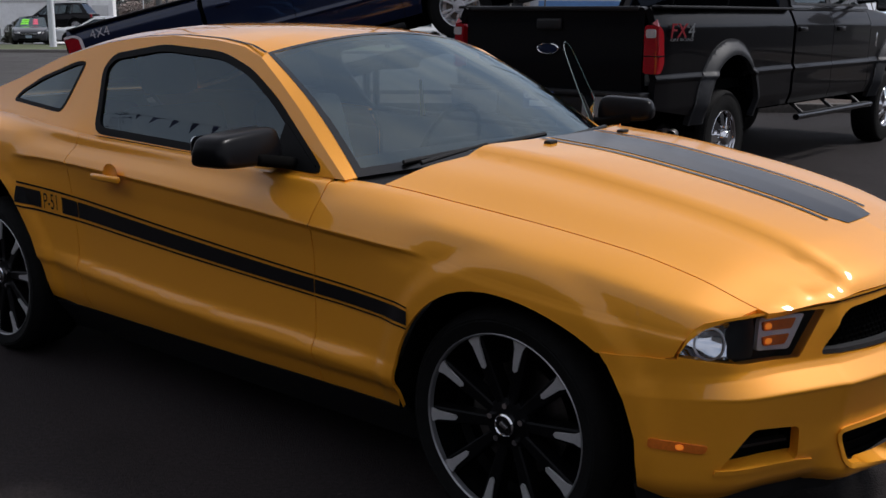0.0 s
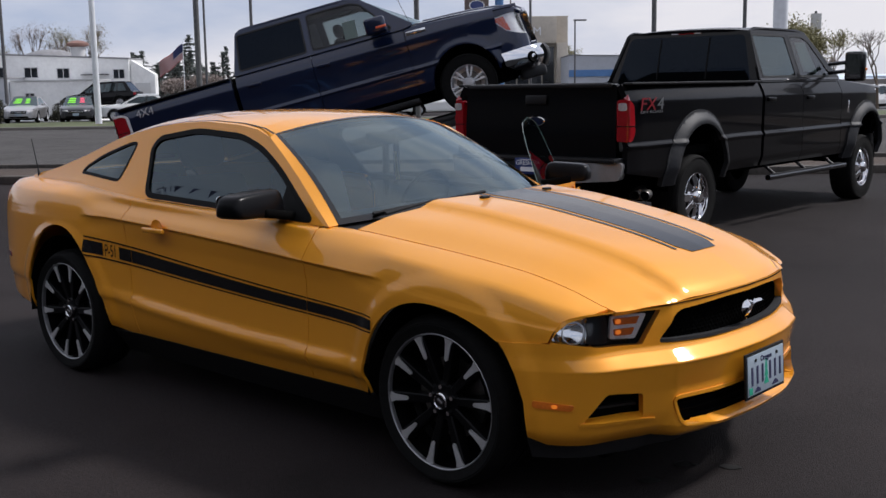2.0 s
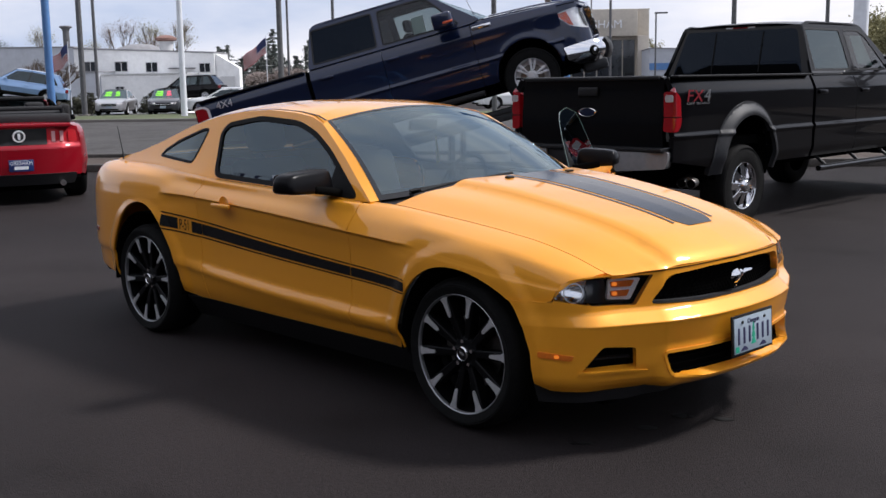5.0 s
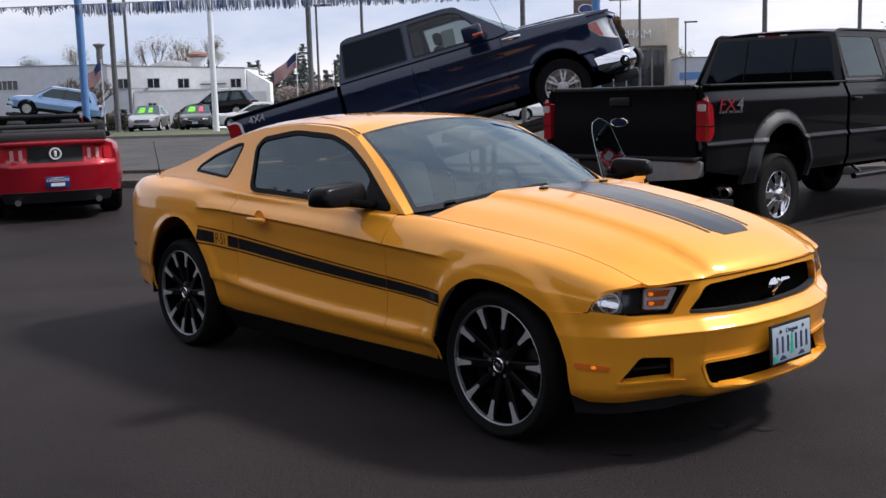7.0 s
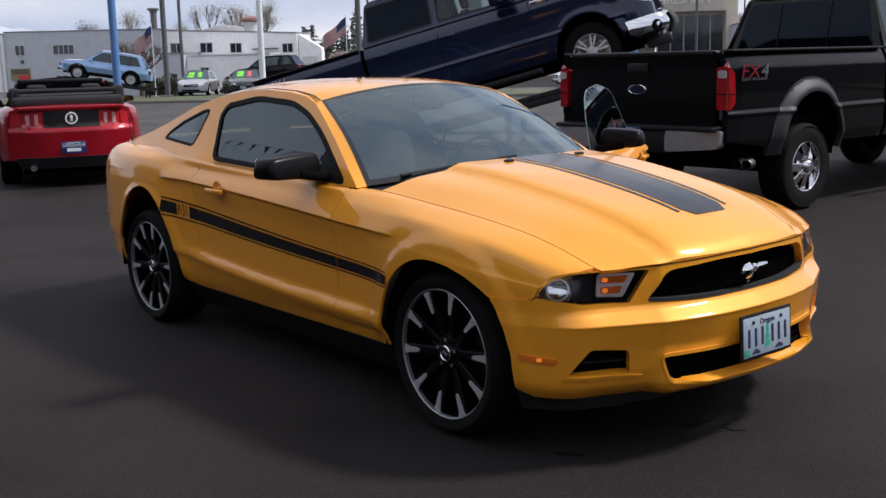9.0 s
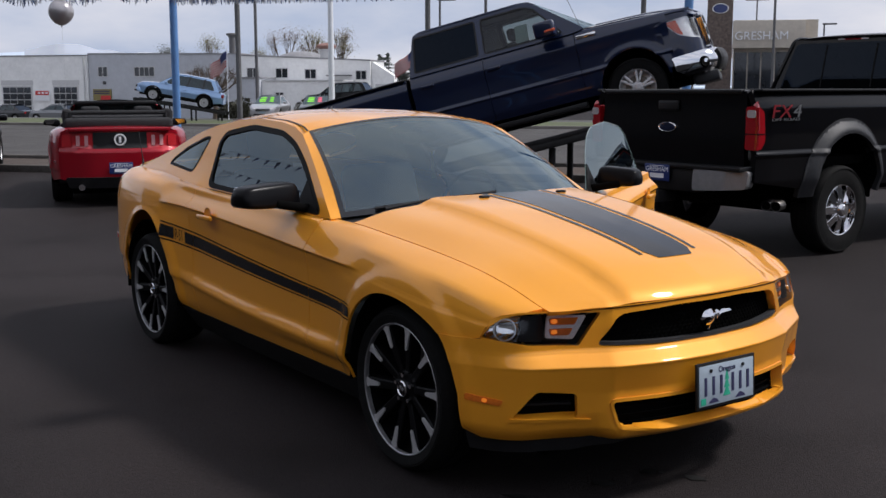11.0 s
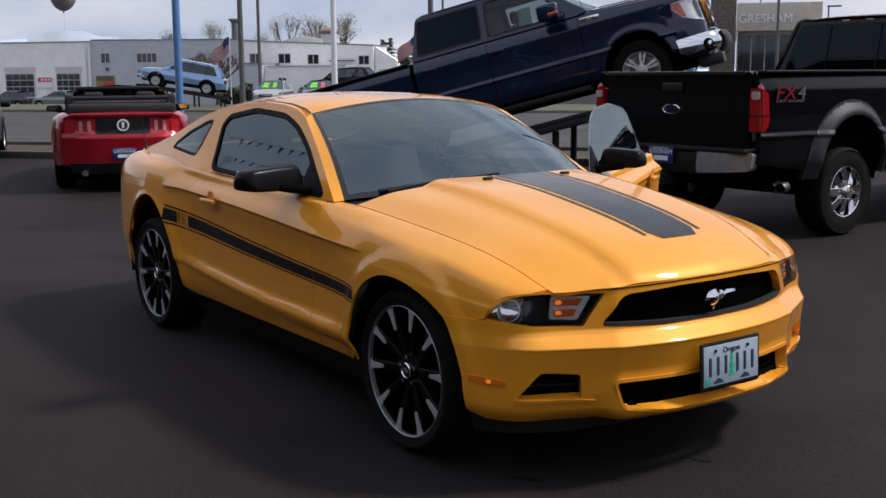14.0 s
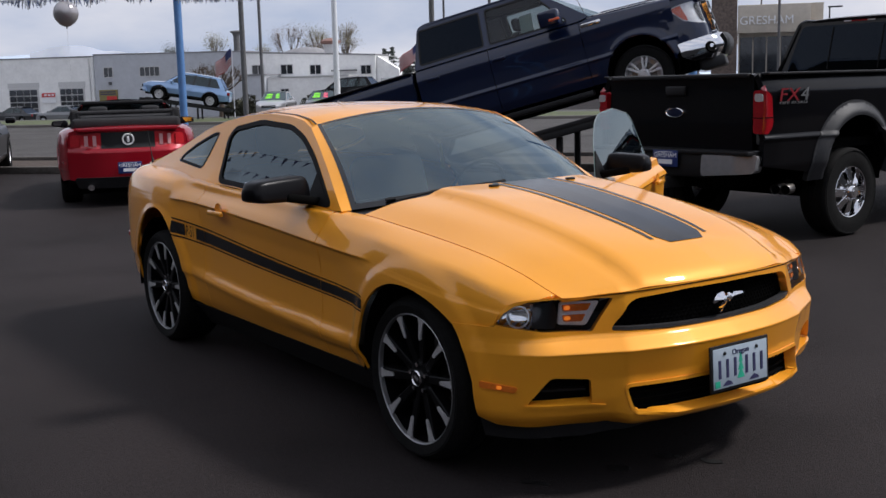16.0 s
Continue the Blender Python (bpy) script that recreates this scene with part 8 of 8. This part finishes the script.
# cars opposite
far_car("parked_car", "silver sedan with lime price figures on its windscreen", SILVER, spot(-23.4, 54.3, -78), "sedan", 1)
far_car("parked_car", "charcoal sedan with lime and red price figures on its windscreen", CHARCOAL, spot(-20.1, 53.2, -75), "sedan", 2)
far_car("parked_car", "white sedan facing the road", WHITEP, spot(-15.6, 53.4, 200), "sedan")
suv_pose = spot(-24.05, 46.5, 199, 0.52, 9.6)
far_car("display_car", "light blue estate car nose-up on a display ramp", SKYBLUE, suv_pose, "suv")
runway("display_ramp", "dark steel display ramp under the light blue car", suv_pose, -1.2, 3.6, 0.8, 0.10, -0.2)
black_pose = spot(-19.48, 58.75, 180, 0.40, -3)
far_car("display_car", "black estate car on a display ramp", BLACKP, black_pose, "suv")
runway("display_ramp", "dark steel display ramp under the black car", black_pose, -1.0, 3.4, 0.8, 0.12, -0.6)
far_car("parked_car", "grey sedan parked before the workshop", GREYP, spot(-47.3, 69.5, 178), "sedan")
far_car("parked_car", "charcoal sedan parked before the workshop", CHARCOAL, spot(-52.5, 70.5, 176), "sedan")
far_car("parked_car", "silver sedan parked before the workshop", SILVER, spot(-58.0, 70.0, 178), "sedan")
far_car("parked_car", "black sedan parked before the workshop", BLACKP, spot(-44.5, 73.5, 182), "suv")
far_car("parked_car", "white sedan parked across the road", WHITEP, spot(0.77, 55.6, 200), "sedan")
far_car("parked_car", "white sedan parked across the road", WHITEP, spot(8.78, 59.2, 190), "sedan")
far_car("parked_car", "silver sedan parked across the road", SILVER, spot(13.28, 60.55, 170), "sedan")
far_car("parked_car", "white estate car parked far across the road", WHITEP, spot(27.6, 63.4, 215), "suv")
far_car("parked_car", "silver estate car parked far across the road", SILVER, spot(31.5, 72.0, 205), "suv")
far_car("parked_car", "black sedan on the lot beside the convertible", BLACKP, pose(-14.22, 0.54, 0, 0, 0, 162), "sedan")

# far mountains; both materials carry added emission
mt = bmesh.new()
prev = None
for k in range(61):
    s = -2300 + 60 * k
    z = 82 + 9 * noise.noise(Vector((s * 0.004, 3.1, 0))) + 5 * noise.noise(Vector((s * 0.02, 1.1, 0)))
    z *= min(max((-700 - s) / 350, 0.1), 1.0)
    a = [mt.verts.new((s, 2000 + 40 * math.sin(k), 0)), mt.verts.new((s, 2010, z * 0.6)), mt.verts.new((s, 2060, z))]
    if prev:
        mt.faces.new((prev[0], a[0], a[1], prev[1]))
        mt.faces.new((prev[1], a[1], a[2], prev[2]))
    prev = a
solid("backdrop_mountains", mt, HAZEHILL, "hazy blue mountain ridge on the horizon, faintly self-lit", "mountains", ROAD, kind="structure")
mt = bmesh.new()
prev = None
for k in range(25):
    s = -1420 + 14 * k
    z = 78 + 21 * math.exp(-(((s + 1330) / 85) ** 2)) + 4 * noise.noise(Vector((s * 0.03, 7.1, 0)))
    a = [mt.verts.new((s, 1990, 55)), mt.verts.new((s, 1995, z))]
    if prev:
        mt.faces.new((prev[0], a[0], a[1], prev[1]))
    prev = a
solid("backdrop_snow_peak", mt, SNOW, "snow-covered mountain on the horizon, faintly self-lit", "mountains", ROAD, kind="structure")

# added unseen blocks behind and beside the camera: close the place, darken reflections
for nm, x0, x1, y0, y1, h in (("dealership", -64, 24, -31, -22.5, 12.0), ("service_hall", 26, 33, -24, 10, 6.0), ("parts_store", 13, 20, 14, 47, 5.5)):
    ob = thing(nm, "plain dark block out of view, added to darken reflections", "building")
    part("wall_front", box(x0, x1, y0, y1, -0.02, h), BLOCKDARK, ob, smooth=False)
    part("roof_edge", box(x0 - 0.1, x1 + 0.1, y0 - 0.1, y1 + 0.1, h, h + 0.3), ROOFGREY, ob, smooth=False)
    if x1 - x0 > y1 - y0:
        for k in range(17):
            part("window", box(x0 + 1.5 + 5 * k, x0 + 5.6 + 5 * k, y1, y1 + 0.03, 0.4, 3.2), WINDARK, ob, smooth=False)
for k, (a, b, n) in enumerate((((-28, -8.0, 9.1), (3, -9.1, 9.1), 50), ((-28, -9.0, 9.1), (3, -10.0, 9.1), 50)  )):
    ob = thing("pennant_string", "string of small dark pennants hung over the lot", "bunting", group="pennant strings")
    a, b = Vector(a), Vector(b)
    cord = bmesh.new()
    pts = [a.lerp(b, t / 16) - Vector((0, 0, 0.5 * math.sin(math.pi * t / 16))) for t in range(17)]
    for p0, p1 in zip(pts, pts[1:]):
        tube(p0, p1, 0.003, None, 5, cord)
    part("cord", cord, GREYPOLE, ob)
    d = (b - a).normalized()
    for i in range(n):
        t = (i + 0.5) / n
        c = a.lerp(b, t) - Vector((0, 0, 0.5 * math.sin(math.pi * t)))
        tri = bmesh.new()
        sw = Vector((0.06 * math.sin(i * 2.3), 0.06 * math.cos(i * 1.7), 0))
        v = [tri.verts.new(q) for q in (c - d * 0.11, c + d * 0.11, c + sw - Vector((0, 0, 0.24)))]
        tri.faces.new(v)
        part("pennant", tri, PLATEINK, ob, smooth=False)
    for e in (a, b):
        part("mast", tube((e.x, e.y, 0), (e.x, e.y, e.z + 0.1), 0.06, None, 10), BLUEPOLE, ob)

coupe = mustang("coupe", "yellow two-door coupe with black side and bonnet stripes, driver's door open", YELLOW, Matrix())
convertible = mustang("convertible", "red convertible with its black canvas top folded down", RED, pose(-8.75, 1.94, 0, 0, 0, 162), coupe=False)
pickup("pickup_truck", "black heavy-duty crew-cab pickup with chrome wheels on the asphalt", BLACKP, pose(-0.711, 5.59, 0, 0, 0, 90.5), HEAVY, "heavy")
pickup("pickup_truck", "dark blue crew-cab pickup parked nose-up on a display ramp", NAVY, pose(-7.542, 6.097, 0.23, 0, -14.5, 39.1), LIGHT, "light")
runway("display_ramp", "black steel display ramp under the blue pickup", pose(-7.542, 6.097, 0.23, 0, -14.5, 39.1), -2.0, 4.5, 0.83, 0.11, 0.0, posts=2)
